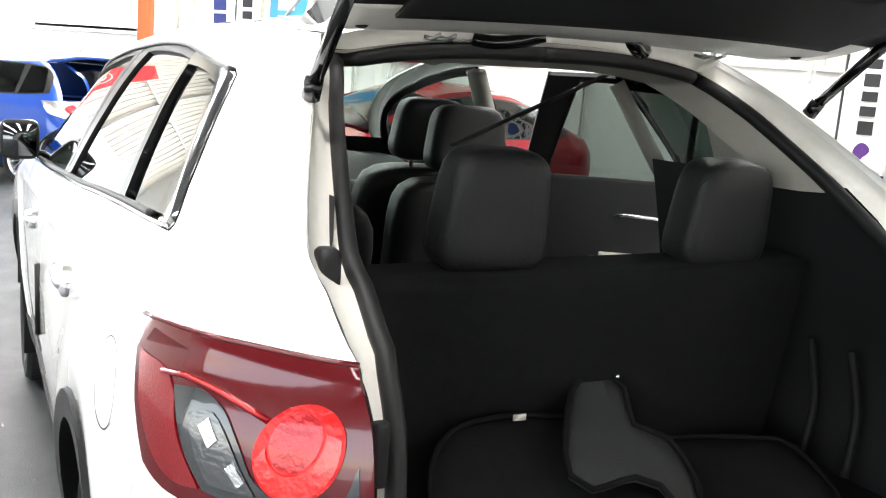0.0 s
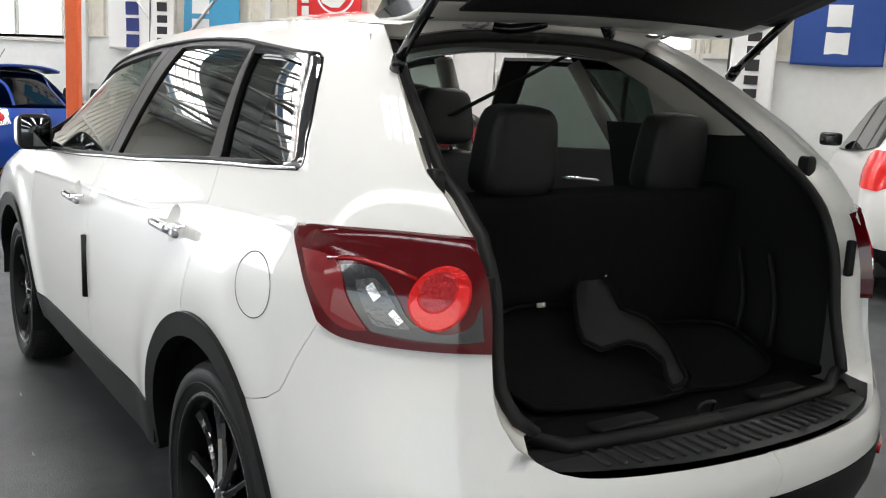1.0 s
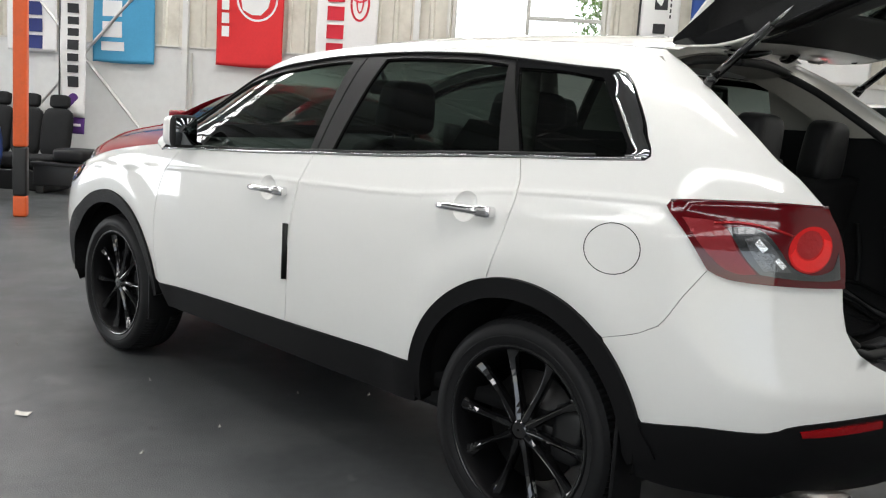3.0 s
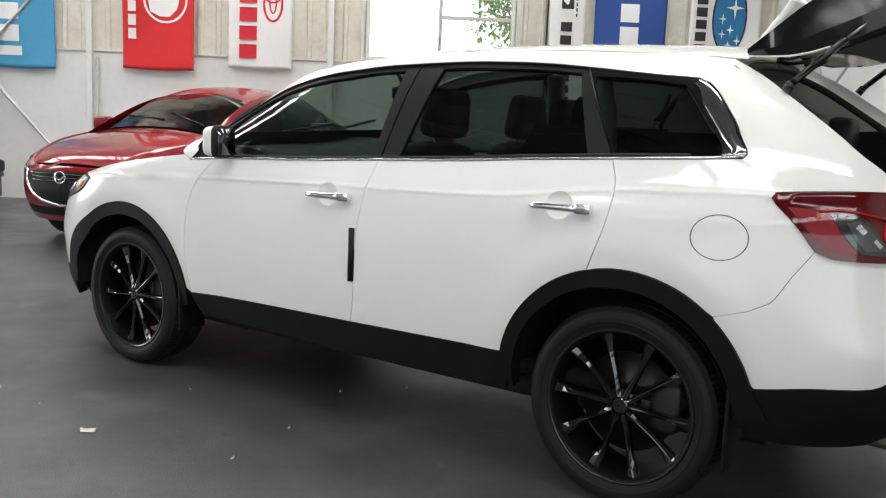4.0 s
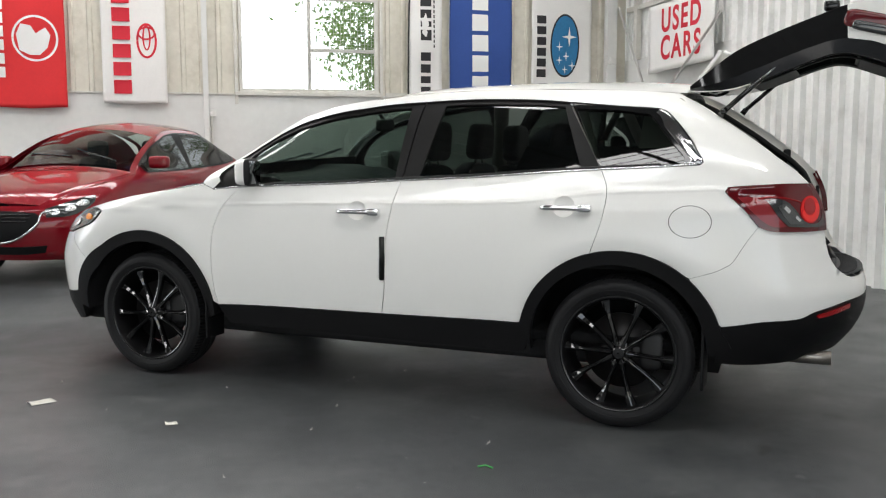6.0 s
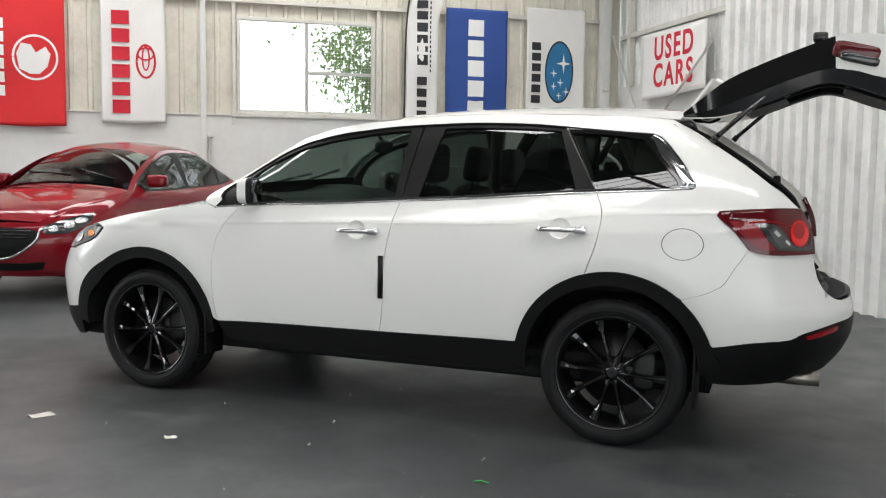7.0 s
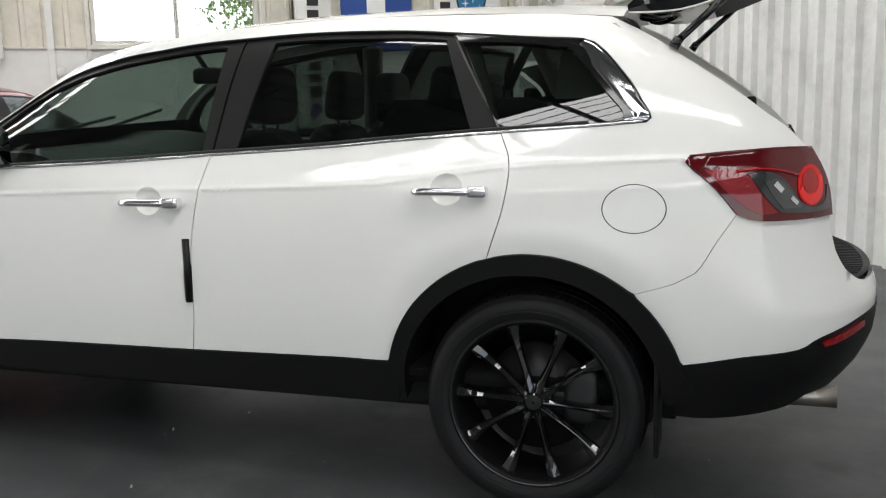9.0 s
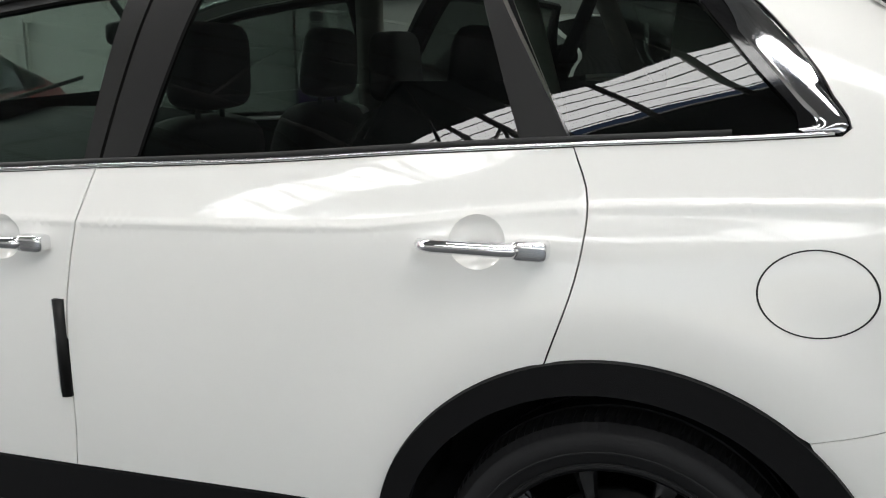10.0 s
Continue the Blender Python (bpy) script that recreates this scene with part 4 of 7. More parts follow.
# fuel flap: a ring-shaped gap
ring_o = [(-.331 + .0985 * math.cos(a), 1.036 + .0755 * math.sin(a)) for a in np.linspace(0, 2 * math.pi, 60, endpoint=False)]
for side in (-1,):
    bm = bmesh.new()
    rows = []
    for s, z in ring_o:
        k = []
        for sc in (1.0, 0.965):
            p = skin(*by_y(-.331 + (s + .331) * sc, 1.036 + (z - 1.036) * sc))
            k.append(bm.verts.new(p + skin_normal(p) * 0.0009))
        rows.append(k)
    for a, b in zip(rows, rows[1:] + rows[:1]):
        bm.faces.new((a[0], b[0], b[1], a[1]))
    part("fuel_flap_gap", bm, M["seal"], CAR, "dark gap round the fuel flap")


def skin_slab(name, outline, off, mat, label="", lip=0.012, step=0.025):
    return panel(name, [Vector((*p[:2], 0)) for p in path(*[flat(s) for s in outline], step=0.012)], mat, lamp_root, off=off, gap=0, lip=lip, step=step, label=label)


# tail lamps on the body


def eased(line):
    out = []
    for q, z in line:
        yc = REAR(z) + .52
        a = min(max(yc - q, 0) / RL, 1.0) * math.pi / 2
        q = by_y(yc - .52 * math.sin(a) ** (2 / RN) if q < yc else q, z)
        out.append(q if skin(*q).x < -.716 else by_x(.716, z))
    return out


lamp_root = new("tail_lamp")
lamp_root.parent = CAR
lamp_root["label"] = "wraparound red tail lamp with a clear reversing lens"
skin_slab("lens", [LAMP_TOP, LAMP_FRONT, LAMP_BOTTOM, LAMP_REAR], 0.010, M["lens_red"], "deep red lens", lip=0.03)
BZ = [(-.637, 1.134), (-.690, 1.141), (-.740, 1.128), (-.786, 1.090), (-.822, 1.050), (-.880, 1.030), (-.935, 1.046), (-.985, 1.092)]
BB = [(-1.000, 1.022), (-.92, 1.016), (-.838, 1.016), (-.744, 1.022)]
BF = [(-.744, 1.022), (-.705, 1.055), (-.668, 1.098), (-.637, 1.134)]
skin_slab("bezel", [eased(q) for q in [BZ, [BZ[-1], BB[0]], BB, BF]], 0.0125, M["lens_dark"], "smoked bezel", lip=0.003)
skin_slab("side_lens", [eased(q) for q in [[(-.520, 1.150), (-.60, 1.148), (-.645, 1.124)], [(-.645, 1.124), (-.68, 1.075), (-.735, 1.022)], [(-.735, 1.022), (-.690, 1.018), (-.640, 1.034), (-.580, 1.085), (-.520, 1.150)]]], 0.0122, M["lens_side"], "deep red side lens", lip=0.002, step=0.02)
RC = [(-.688, 1.110), (-.729, 1.119), (-.770, 1.092), (-.800, 1.060), (-.826, 1.034)]
skin_slab("reversing_lens", [eased(q) for q in [RC, [RC[-1], (-.752, 1.032)], [(-.752, 1.032), (-.722, 1.063), (-.688, 1.110)]]], 0.0145, M["lens_grey"], "clear reversing lamp", lip=0.003, step=0.012)
# two bright slabs draw the bulb's glint on the reversing lens
for q0, q1, q2 in (((-.716, 1.100), (-.742, 1.078), .012), ((-.776, 1.060), (-.800, 1.040), .009)):
    skin_slab("bulb_glint", [eased(q) for q in [[(q0[0], q0[1]), (q1[0], q1[1])], [(q1[0], q1[1]), (q1[0] - q2, q1[1] + q2)], [(q1[0] - q2, q1[1] + q2), (q0[0] - q2, q0[1] + q2)], [(q0[0] - q2, q0[1] + q2), q0]]], 0.0165, M["lens_clear"], "bright reflector facet", lip=0.003, step=0.02)
ring_s = lambda ra, rb, cs=-.872, cz=1.098, a0=0.0, a1=2 * math.pi, n=40: [(cs + ra * math.cos(a), cz + rb * math.sin(a)) for a in np.linspace(a0, a1, n)]
skin_slab("stop_lens", [eased(ring_s(.059, .060, cs=-.868, cz=1.095))], 0.0135, M["lens_stop"], "round red stop lens", lip=0.006, step=0.015)
skin_slab("stop_lens_core", [eased(ring_s(.034, .036, cs=-.862, cz=1.108, n=24))], 0.0155, M["lens_mid"], "darker red core of the stop lens", lip=0.004, step=0.012)
# inner shading of the round lens, put into a brighter red crescent
skin_slab("stop_lens_facet", [eased(ring_s(.055, .056, cs=-.868, cz=1.095, a0=2.7, a1=6.0, n=24)), eased(ring_s(.038, .039, cs=-.862, cz=1.107, a0=6.0, a1=2.7, n=18))], 0.0155, M["lens_bright"], "bright lower crescent of the stop lens", lip=0.003, step=0.012)
# a fine rib over the bezel, drawn for a reflected streak, and the bright edge
E2 = [(-.600, 1.143), (-.654, 1.150), (-.722, 1.146), (-.775, 1.136), (-.815, 1.126)]
strip("light_bar_rib", eased(xy(E2)), .0048, M["lens_mid"], .012)
strip("lens_edge", xy(LAMP_TOP), .0045, M["lens_red"], .008)

# roof, windscreen and bonnet: one crowned sheet, cut into panels
EDGE = curve(sorted([(-.30, 1.640)] + RAIL + SHOULDER[1:] + [(3.55, .91), (3.68, .85), (3.78, .79)]))
CROWN = curve([(-.40, 1.66), (-.3, 1.690), (0, 1.715), (.5, 1.728), (1.0, 1.722), (1.3, 1.702), (1.5, 1.672), (1.8, 1.580), (2.1, 1.415), (2.35, 1.255), (2.45, 1.215), (2.6, 1.195), (2.9, 1.150), (3.2, 1.095), (3.5, 1.01), (3.70, .90), (3.80, .80)])


def edge_x(y):
    z = EDGE(y)
    yc, yn = REAR(z) + RD(z), NOSE(z) - ND
    w = half(min(max(y, yc), yn), z)
    if y > yn:
        w *= max(1 - ((y - yn) / ND) ** NN, 0.0004) ** (1 / NN)
    elif y < yc:
        w *= max(1 - ((yc - y) / RD(z)) ** RN, 0.0004) ** (1 / RN)
    return w


def crown(y, t, off=0.0):
    return Vector((t * edge_x(y), y, EDGE(y) + (CROWN(y) - EDGE(y)) * (1 - abs(t) ** 2.3) + off))


def crown_sheet(name, y0, y1, mat, label="", off=0.0, ny=40, nx=32, t=1.0, y_mid=None):
    bm = bmesh.new()
    grid(bm, lambda u, v: crown(y0 + v * ((y1 if y_mid is None else y1 + (y_mid - y1) * (1 - (2 * u - 1) ** 2)) - y0), (2 * u - 1) * t, off), nx, ny)
    bmesh.ops.recalc_face_normals(bm, faces=bm.faces[:])
    return part(name, bm, mat, CAR, label)


crown_sheet("roof", -.245, 1.30, M["white_paint"])
crown_sheet("windscreen", 1.304, 2.30, M["screen"], "green-tinted windscreen", y_mid=2.40, off=-0.003, t=0.985)
crown_sheet("bonnet", 2.44, 3.72, M["white_paint"])
crown_sheet("cowl", 2.28, 2.45, M["trim_black"], "black cowl under the wipers", off=-0.012, ny=6)
crown_sheet("headlining", -.22, 1.36, M["headliner"], "grey-beige roof lining", off=-0.045, t=0.93)

# ---- the wagon's rear opening ----
def ap_edge(i, n=60):
    """The outer rim of the rear opening, left half, from the roof down to the bumper."""
    pts = [skin(*p) for p in APERTURE] + [skin(*p) for p in (by_x(.703, 1.10), by_x(.702, 1.0), by_x(.701, .94), by_x(.698, .883), by_x(.670, .821), by_x(.639, .798))]
    return spline(pts, 0.03)


RIM = ap_edge(0)
TOP_RIM = [crown(-.245, t) for t in np.linspace(0, -0.98, 16)]


def inner_rim(p, d, fwd):
    """A point moved in towards the opening's middle and ahead."""
    c = Vector((0.0, p.y, 1.18))
    if d > .03:
        k = min(max((1.62 - p.z) / .25, 0), 1)
        low = min(max((1.33 - p.z) / .14, 0), 1)
        d, fwd = d + 0.022 * k - 0.028 * low, fwd + 0.030 * k
    q = (c - p)
    q.y = 0
    q.normalize()
    return p + q * d + Vector((0, fwd, 0))


for side in (-1, 1):
    flip = lambda p: (p.x * (1 if side == -1 else -1), p.y, p.z)
    full = TOP_RIM + RIM
    bm = bmesh.new()
    rows = [[bm.verts.new(flip(q)) for q in (p, inner_rim(p, .006, .030), inner_rim(p, .045, .048), inner_rim(p, .062, .040))] for p in full]
    for a, b in zip(rows, rows[1:]):
        for k in range(3):
            bm.faces.new((a[k], b[k], b[k + 1], a[k + 1]))
    bmesh.ops.recalc_face_normals(bm, faces=bm.faces[:])
    part("tailgate_jamb", bm, M["jamb"], CAR, "cream-white painted tailgate jamb")
    bm = bmesh.new()
    seal_line = [inner_rim(p, .066, .034) for p in full] + [Vector((-.60, -.90, .815)), Vector((-.50, -.935, .79)), Vector((-.25, -.95, .785)), Vector((0, -.955, .785))]
    tube(bm, [flip(p) for p in seal_line], 0.016, 8)
    part("tailgate_seal", bm, M["seal"], CAR, "black rubber seal round the opening")
    bm = bmesh.new()
    tr = [inner_rim(p, .078, .05) for p in full]
    rows = [[bm.verts.new(flip(q)) for q in (p, inner_rim(p, .012, .06), inner_rim(p, .014, .14))] for p in tr if p.z > 1.36]
    for a, b in zip(rows, rows[1:]):
        for k in range(2):
            bm.faces.new((a[k], b[k], b[k + 1], a[k + 1]))
    part("pillar_trim", bm, M["headliner"], CAR, "grey-beige pillar trim")
    # lamp bracket and stops in the jamb
    bm = bmesh.new()
    box(bm, -.690, -.865, 1.045, -.668, -.845, 1.135, 0.006)
    for v in bm.verts:
        v.co = flip(v.co)
    part("lamp_bracket", bm, M["trim_black"], CAR, "black lamp bracket in the jamb")
    bm = bmesh.new()
    cushion(bm, -.718, -.700, 1.262, -.684, -.656, 1.330, n=4)
    for v in bm.verts:
        v.co = flip(v.co)
    part("tailgate_buffer", bm, M["seal"], CAR, "black rubber tailgate buffer")
# dark side linings, floor and sill of the boot
for side in (-1, 1):
    bm = bmesh.new()

    def lining(u, v):
        y0 = max(-.74, REAR(.76 + v * .625) + .28)
        y = y0 + u * (.65 - y0)
        z = .76 + v * (1.385 - .76 if y < 0.6 else .5)
        x = (SIDE(z) - .17 - .10 * (1 - v) * math.exp(-((y - .05) / .45) ** 2))
        return (side * x, y, z)
    grid(bm, lining, 26, 12)
    part("side_lining", bm, M["trim_black"], CAR, "black boot side lining")
    bm = bmesh.new()
    grid(bm, lambda u, v: (side * (SIDE(1.375 + .245 * v) - .065), -.52 + .29 * v + u * (.47 - .30 * v), 1.375 + .245 * v), 10, 8)
    part("pillar_lining", bm, M["headliner"], CAR, "grey-beige rear pillar lining")
    for k, (yy, lean) in enumerate(((-.62, .02), (-.50, .015))):
        bm = bmesh.new()
        tube(bm, spline([(side * .70, yy, .80), (side * .735, yy + lean, .93), (side * .71, yy + 2 * lean, 1.06)], 0.04), 0.010, 6)
        part("lining_rib", bm, M["trim_black"], CAR)
bm = bmesh.new()
box(bm, -.80, -.74, .735, .80, -.30, .765, 0.01)
box(bm, -.67, -.93, .735, .67, -.742, .765, 0.01)
part("boot_floor", bm, M["carpet"], CAR, "black carpeted boot floor")
bm = bmesh.new()
grid(bm, lambda u, v: ((2 * u - 1) * (.66 - .05 * v), -.86 - .09 * v - .03 * (1 - (2 * u - 1) ** 2), .772 + .024 * math.sin(v * math.pi) - .012 * v), 30, 6)
for k in (-.27, .33):
    box(bm, k - .10, -.915, .785, k + .10, -.865, .80, 0.006)
part("scuff_plate", bm, M["trim_black"], CAR, "black ribbed load sill plate")
bm = bmesh.new()
tube(bm, spline([(-.03, -.912, .785), (-.026, -.92, .812), (.026, -.92, .812), (.03, -.912, .785)], 0.02), 0.005, 8)
part("striker", bm, M["disc"], CAR, "dark steel latch striker")
# rubber deck on the bumper
bm = bmesh.new()
grid(bm, lambda u, v: ((2 * u - 1) * (.60 - .02 * v), -.955 - .012 * (1 - (2 * u - 1) ** 2) + v * (-.128 + .085 * abs(2 * u - 1) ** 2.4), .776 - .004 * v), 40, 5)
part("bumper_deck", bm, M["deck"], CAR, "black ribbed bumper step pad")
for k in range(23):
    t = (k - 11) / 11
    bm = bmesh.new()
    x = t * .46
    yb = -1.074 + .08 * abs(t * .8) ** 2.4
    box(bm, x - .006, yb + .004, .773, x + .006, yb + .085, .781, 0.003)
    part("deck_rib", bm, M["deck"], CAR)

# ---- the raised tailgate ----
GATE = new("tailgate")
GATE.parent = CAR
GATE["label"] = "raised white tailgate with black inner lining and rear glass"
OUT = [(-.268, 1.676), (-.345, 1.735), (-.48, 1.835), (-.66, 1.915), (-.86, 1.988), (-.96, 2.020), (-1.06, 2.030), (-1.20, 2.010), (-1.36, 1.95), (-1.46, 1.895)]
INN = [(-.275, 1.655), (-.36, 1.652), (-.47, 1.660), (-.62, 1.704), (-.80, 1.772), (-.92, 1.806), (-1.02, 1.796), (-1.20, 1.732), (-1.38, 1.68), (-1.48, 1.70)]
GW = [.615, .625, .64, .66, .675, .685, .69, .685, .67, .65]


def gate_at(line, u):
    pts = spline([(GW[i], line[i][0], line[i][1]) for i in range(len(line))], 0.02)
    return pts[min(int(u * (len(pts) - 1) + 0.5), len(pts) - 1)]


def gate_sheet(name, line, u0, u1, t0, t1, mat, off=0.0, bulge=0.03, nu=24, nt=24, label="", thick=0.0, hole=None):
    bm = bmesh.new()

    def f(a, b):
        p = gate_at(line, u0 + (u1 - u0) * a)
        t = t0 + (t1 - t0) * b
        return (t * p.x, p.y - off * .45, p.z + off + bulge * (1 - t * t))
    vs = grid(bm, f, nu, nt)
    if hole:
        kill = []
        for fc in bm.faces:
            c = fc.calc_center_median()
            uu = (c.y - gate_at(line, u0).y) / (gate_at(line, u1).y - gate_at(line, u0).y)
            if hole[0] < uu < hole[1] and abs(c.x) < hole[2]:
                kill.append(fc)
        bmesh.ops.delete(bm, geom=kill, context="FACES")
    bmesh.ops.recalc_face_normals(bm, faces=bm.faces[:])
    if thick:
        solid(bm, thick)
    return part(name, bm, mat, GATE, label)


gate_sheet("outer_skin", OUT, .0, .16, -1, 1, M["white_paint"], label="white tailgate skin", thick=0.008)
gate_sheet("outer_skin", OUT, .62, 1, -1, 1, M["white_paint"], label="white tailgate skin", thick=0.008)
for sgn in (-1, 1):
    gate_sheet("glass_border", OUT, .16, .62, sgn * 1.0, sgn * .90, M["gloss_black"], nt=3, label="gloss black glass border", thick=0.008)
gate_sheet("rear_glass", OUT, .16, .62, -.90, .90, M["tint"], label="dark tinted rear glass")
gate_sheet("inner_frame", INN, .0, .215, -1, 1, M["jamb"], bulge=0.015, nu=12, label="white painted inner frame", thick=0.006)
gate_sheet("lower_frame", INN, .215, 1, -1, 1, M["satin_black"], bulge=0.015, nu=40, label="black lower frame", thick=0.006, hole=(.0, .50, .52))
gate_sheet("inner_lining", INN, .20, .97, -.84, .84, M["trim_black"], off=-.012, bulge=0.014, nu=40, nt=40, label="black plastic tailgate lining", thick=0.006, hole=(.22, .55, .40))
for sgn in (-1, 1):
    bm = bmesh.new()
    a = [gate_at(OUT, k / 24) for k in range(25)]
    b = [gate_at(INN, k / 24) for k in range(25)]
    rows = [[bm.verts.new((sgn * p.x, p.y, p.z)), bm.verts.new((sgn * (p.x + .012), (p.y + q.y) / 2, p.z * .30 + q.z * .70)), bm.verts.new((sgn * q.x, q.y, q.z))] for p, q in zip(a, b)]
    for r, s in list(zip(rows, rows[1:]))[:14]:
        bm.faces.new((r[0], s[0], s[1], r[1]))
    bmesh.ops.delete(bm, geom=[v for v in bm.verts if not v.link_faces], context="VERTS")
    bmesh.ops.recalc_face_normals(bm, faces=bm.faces[:])
    part("gate_side", bm, M["gloss_black"], GATE, "gloss black edge of the rear glass")
    for i0, i1, k, mt, lab in ((14, 24, 0, "white_paint", "white edge of the tailgate"), (0, 24, 1, "gloss_black", "black inner edge of the tailgate")):
        bm = bmesh.new()
        rows = [[bm.verts.new((sgn * p.x, p.y, p.z)), bm.verts.new((sgn * (p.x + .012), (p.y + q.y) / 2, p.z * .30 + q.z * .70)), bm.verts.new((sgn * q.x, q.y, q.z))] for p, q in zip(a, b)]
        for r, s in list(zip(rows, rows[1:]))[i0:i1]:
            bm.faces.new((r[k], s[k], s[k + 1], r[k + 1]))
        bmesh.ops.delete(bm, geom=[v for v in bm.verts if not v.link_faces], context="VERTS")
        bmesh.ops.recalc_face_normals(bm, faces=bm.faces[:])
        part("gate_side", bm, M[mt], GATE, lab)
    # lamp on the gate
    bm = bmesh.new()
    vs = cushion(bm, -.05, -.108, -.046, .05, .112, .046, n=5, m=pose(sgn * .655, -1.055, 1.940, 14, 0, 0))
    part("gate_lamp", bm, M["lens_red"], GATE, "red tail lamp on the tailgate")
    bm = bmesh.new()
    cushion(bm, -.03, -.092, -.030, .03, .085, .016, n=4, m=pose(sgn * .684, -1.065, 1.917, 15, 0, 0))
    part("gate_lamp_smoked", bm, M["lens_dark"], GATE, "smoked section of the tailgate lamp")
    # gas strut
    bm = bmesh.new()
    tube(bm, [(sgn * .652, -.430, 1.548), (sgn * .660, -.605, 1.705)], 0.0125, 10)
    tube(bm, [(sgn * .650, -.420, 1.532), (sgn * .653, -.440, 1.560)], 0.017, 10)
    part("gas_strut", bm, M["gloss_black"], CAR, "black gas strut")
    bm = bmesh.new()
    tube(bm, [(sgn * .660, -.605, 1.705), (sgn * .665, -.755, 1.828)], 0.005, 8)
    part("strut_rod", bm, M["steel"], CAR, "steel strut rod")
    bm = bmesh.new()
    tube(bm, spline([(sgn * .235, -.285, 1.650), (sgn * .20, -.315, 1.644), (sgn * .155, -.350, 1.650), (sgn * .118, -.375, 1.662)], 0.02), 0.018, 8, flat=0.75)
    part("hinge", bm, M["gloss_black"], CAR, "black tailgate hinge")
    bm = bmesh.new()
    for d in (0, .035):
        tube(bm, spline([(sgn * (.345 + d), -.335, 1.646), (sgn * (.345 + d), -.365, 1.640), (sgn * (.345 + d), -.395, 1.648)], 0.02), 0.004, 6)
    tube(bm, [(sgn * .335, -.365, 1.642), (sgn * .390, -.365, 1.642)], 0.004, 6)
    part("wire_clip", bm, M["steel"], GATE, "steel clip on the inner frame")
    bm = bmesh.new()
    r = bmesh.ops.create_uvsphere(bm, u_segments=12, v_segments=6, radius=0.013)
    bmesh.ops.transform(bm, matrix=pose(sgn * .565, -.43, 1.652) @ Matrix.Diagonal((1, 1, .4, 1)), verts=bm.verts)
    part("rubber_plug", bm, M["seal"], GATE, "black rubber plug")
# roof spoiler on the gate, and the mirror on its glass
bm = bmesh.new()
grid(bm, lambda u, v: ((2 * u - 1) * .60, -.30 - .105 * math.sin(v * math.pi * .5) - .02 * (1 - (2 * u - 1) ** 2), 1.690 + .155 * v + .022 * math.sin(v * math.pi)), 24, 8)
grid(bm, lambda u, v: ((2 * u - 1) * .60, -.425 - .055 * v - .02 * (1 - (2 * u - 1) ** 2), 1.845 - .035 * v), 24, 3)
solid(bm, 0.012)
part("roof_spoiler", bm, M["white_paint"], GATE, "white roof spoiler")
bm = bmesh.new()
cushion(bm, -.60, -.93, 2.005, -.50, -.86, 2.055, n=4)
part("wiper_motor", bm, M["gloss_black"], GATE, "black wiper pivot cover")

# ---- seats and inside ----
def seat(y, x, base, back, width, rest=True, label="black leather seat", depth=.50, tilt=14, hw=.145):
    root = new("seat")
    root.parent = CAR
    root["label"] = label
    bm = bmesh.new()
    cushion(bm, x - width / 2, y - .02, base - .13, x + width / 2, y + depth, base, n=6)
    part("seat_base", bm, M["leather"], root)
    bm = bmesh.new()
    cushion(bm, -width / 2, -.075, 0, width / 2, .075, back - base + .08, n=7, m=pose(x, y, base - .06, tilt, 0, 0))
    part("backrest", bm, M["leather"], root)
    if rest:
        top = pose(x, y, base - .06, tilt, 0, 0) @ Vector((0, 0, back - base + .10))
        bm = bmesh.new()
        vs = cushion(bm, -hw, -.055, .0, hw, .055, .235, n=7, m=pose(top.x, top.y, top.z, tilt - 8, 0, 0))
        for v in vs:
            k = (v.co.z - top.z) / .25
            v.co.x = top.x + (v.co.x - top.x) * (1.12 - .25 * k)
        part("headrest", bm, M["leather"], root)
        for d in (-.06, .06):
            bm = bmesh.new()
            tube(bm, [(top.x + d, top.y, top.z - .07), (top.x + d, top.y, top.z + .05)], 0.008, 8)
            part("headrest_post", bm, M["black"], root)


for sx in (-.285, .285):
    seat(-.307, sx, .92, 1.206, .54, depth=.42, label="folding third-row seat in black leather", hw=.112)
seat(.56, -.42, .80, 1.25, .54, label="second-row seat in black leather")
seat(1.02, .40, .80, 1.25, .54, label="second-row seat slid forward, in black leather", tilt=6)
for sx in (-.37, .37):
    seat(1.36, sx, .78, 1.28, .54, label="front seat in black leather")
bm = bmesh.new()
grid(bm, lambda u, v: ((2 * u - 1) * .66, -.405 - .075 * v + .10 * max(v - .9, 0) / .1, .77 + .455 * min(v / .9, 1) + .012 * max(v - .9, 0) / .1), 20, 20)
part("seat_back_carpet", bm, M["carpet"], CAR, "black carpeted back of the third row")
bm = bmesh.new()
box(bm, -.84, -.30, .40, .84, 2.45, .45)
part("cabin_floor", bm, M["carpet"], CAR, "black cabin carpet")
for side in (-1, 1):
    bm = bmesh.new()
    grid(bm, lambda u, v: (side * (SIDE(.40 + .78 * v) - .075 - .03 * math.sin(v * 9)), -.05 + 2.4 * u, (.40 if u > .27 else .90) + v * ((.74 if u > .27 else .24) + .10 * (1 - u))), 30, 12)
    part("door_lining", bm, M["trim_black"], CAR, "black door lining")
    for y in (.42, 1.62):
        bm = bmesh.new()
        cushion(bm, side * .83 - .05, y - .28, .93, side * .83 + .05, y + .28, 1.00, n=4)
        part("armrest", bm, M["leather"], CAR)
        bm = bmesh.new()
        tube(bm, spline([(side * .83, y + .12, 1.135), (side * .80, y + .17, 1.137), (side * .83, y + .22, 1.135)], 0.02), 0.008, 6)
        part("inner_handle", bm, M["chrome"], CAR, "chrome inner door handle")
bm = bmesh.new()
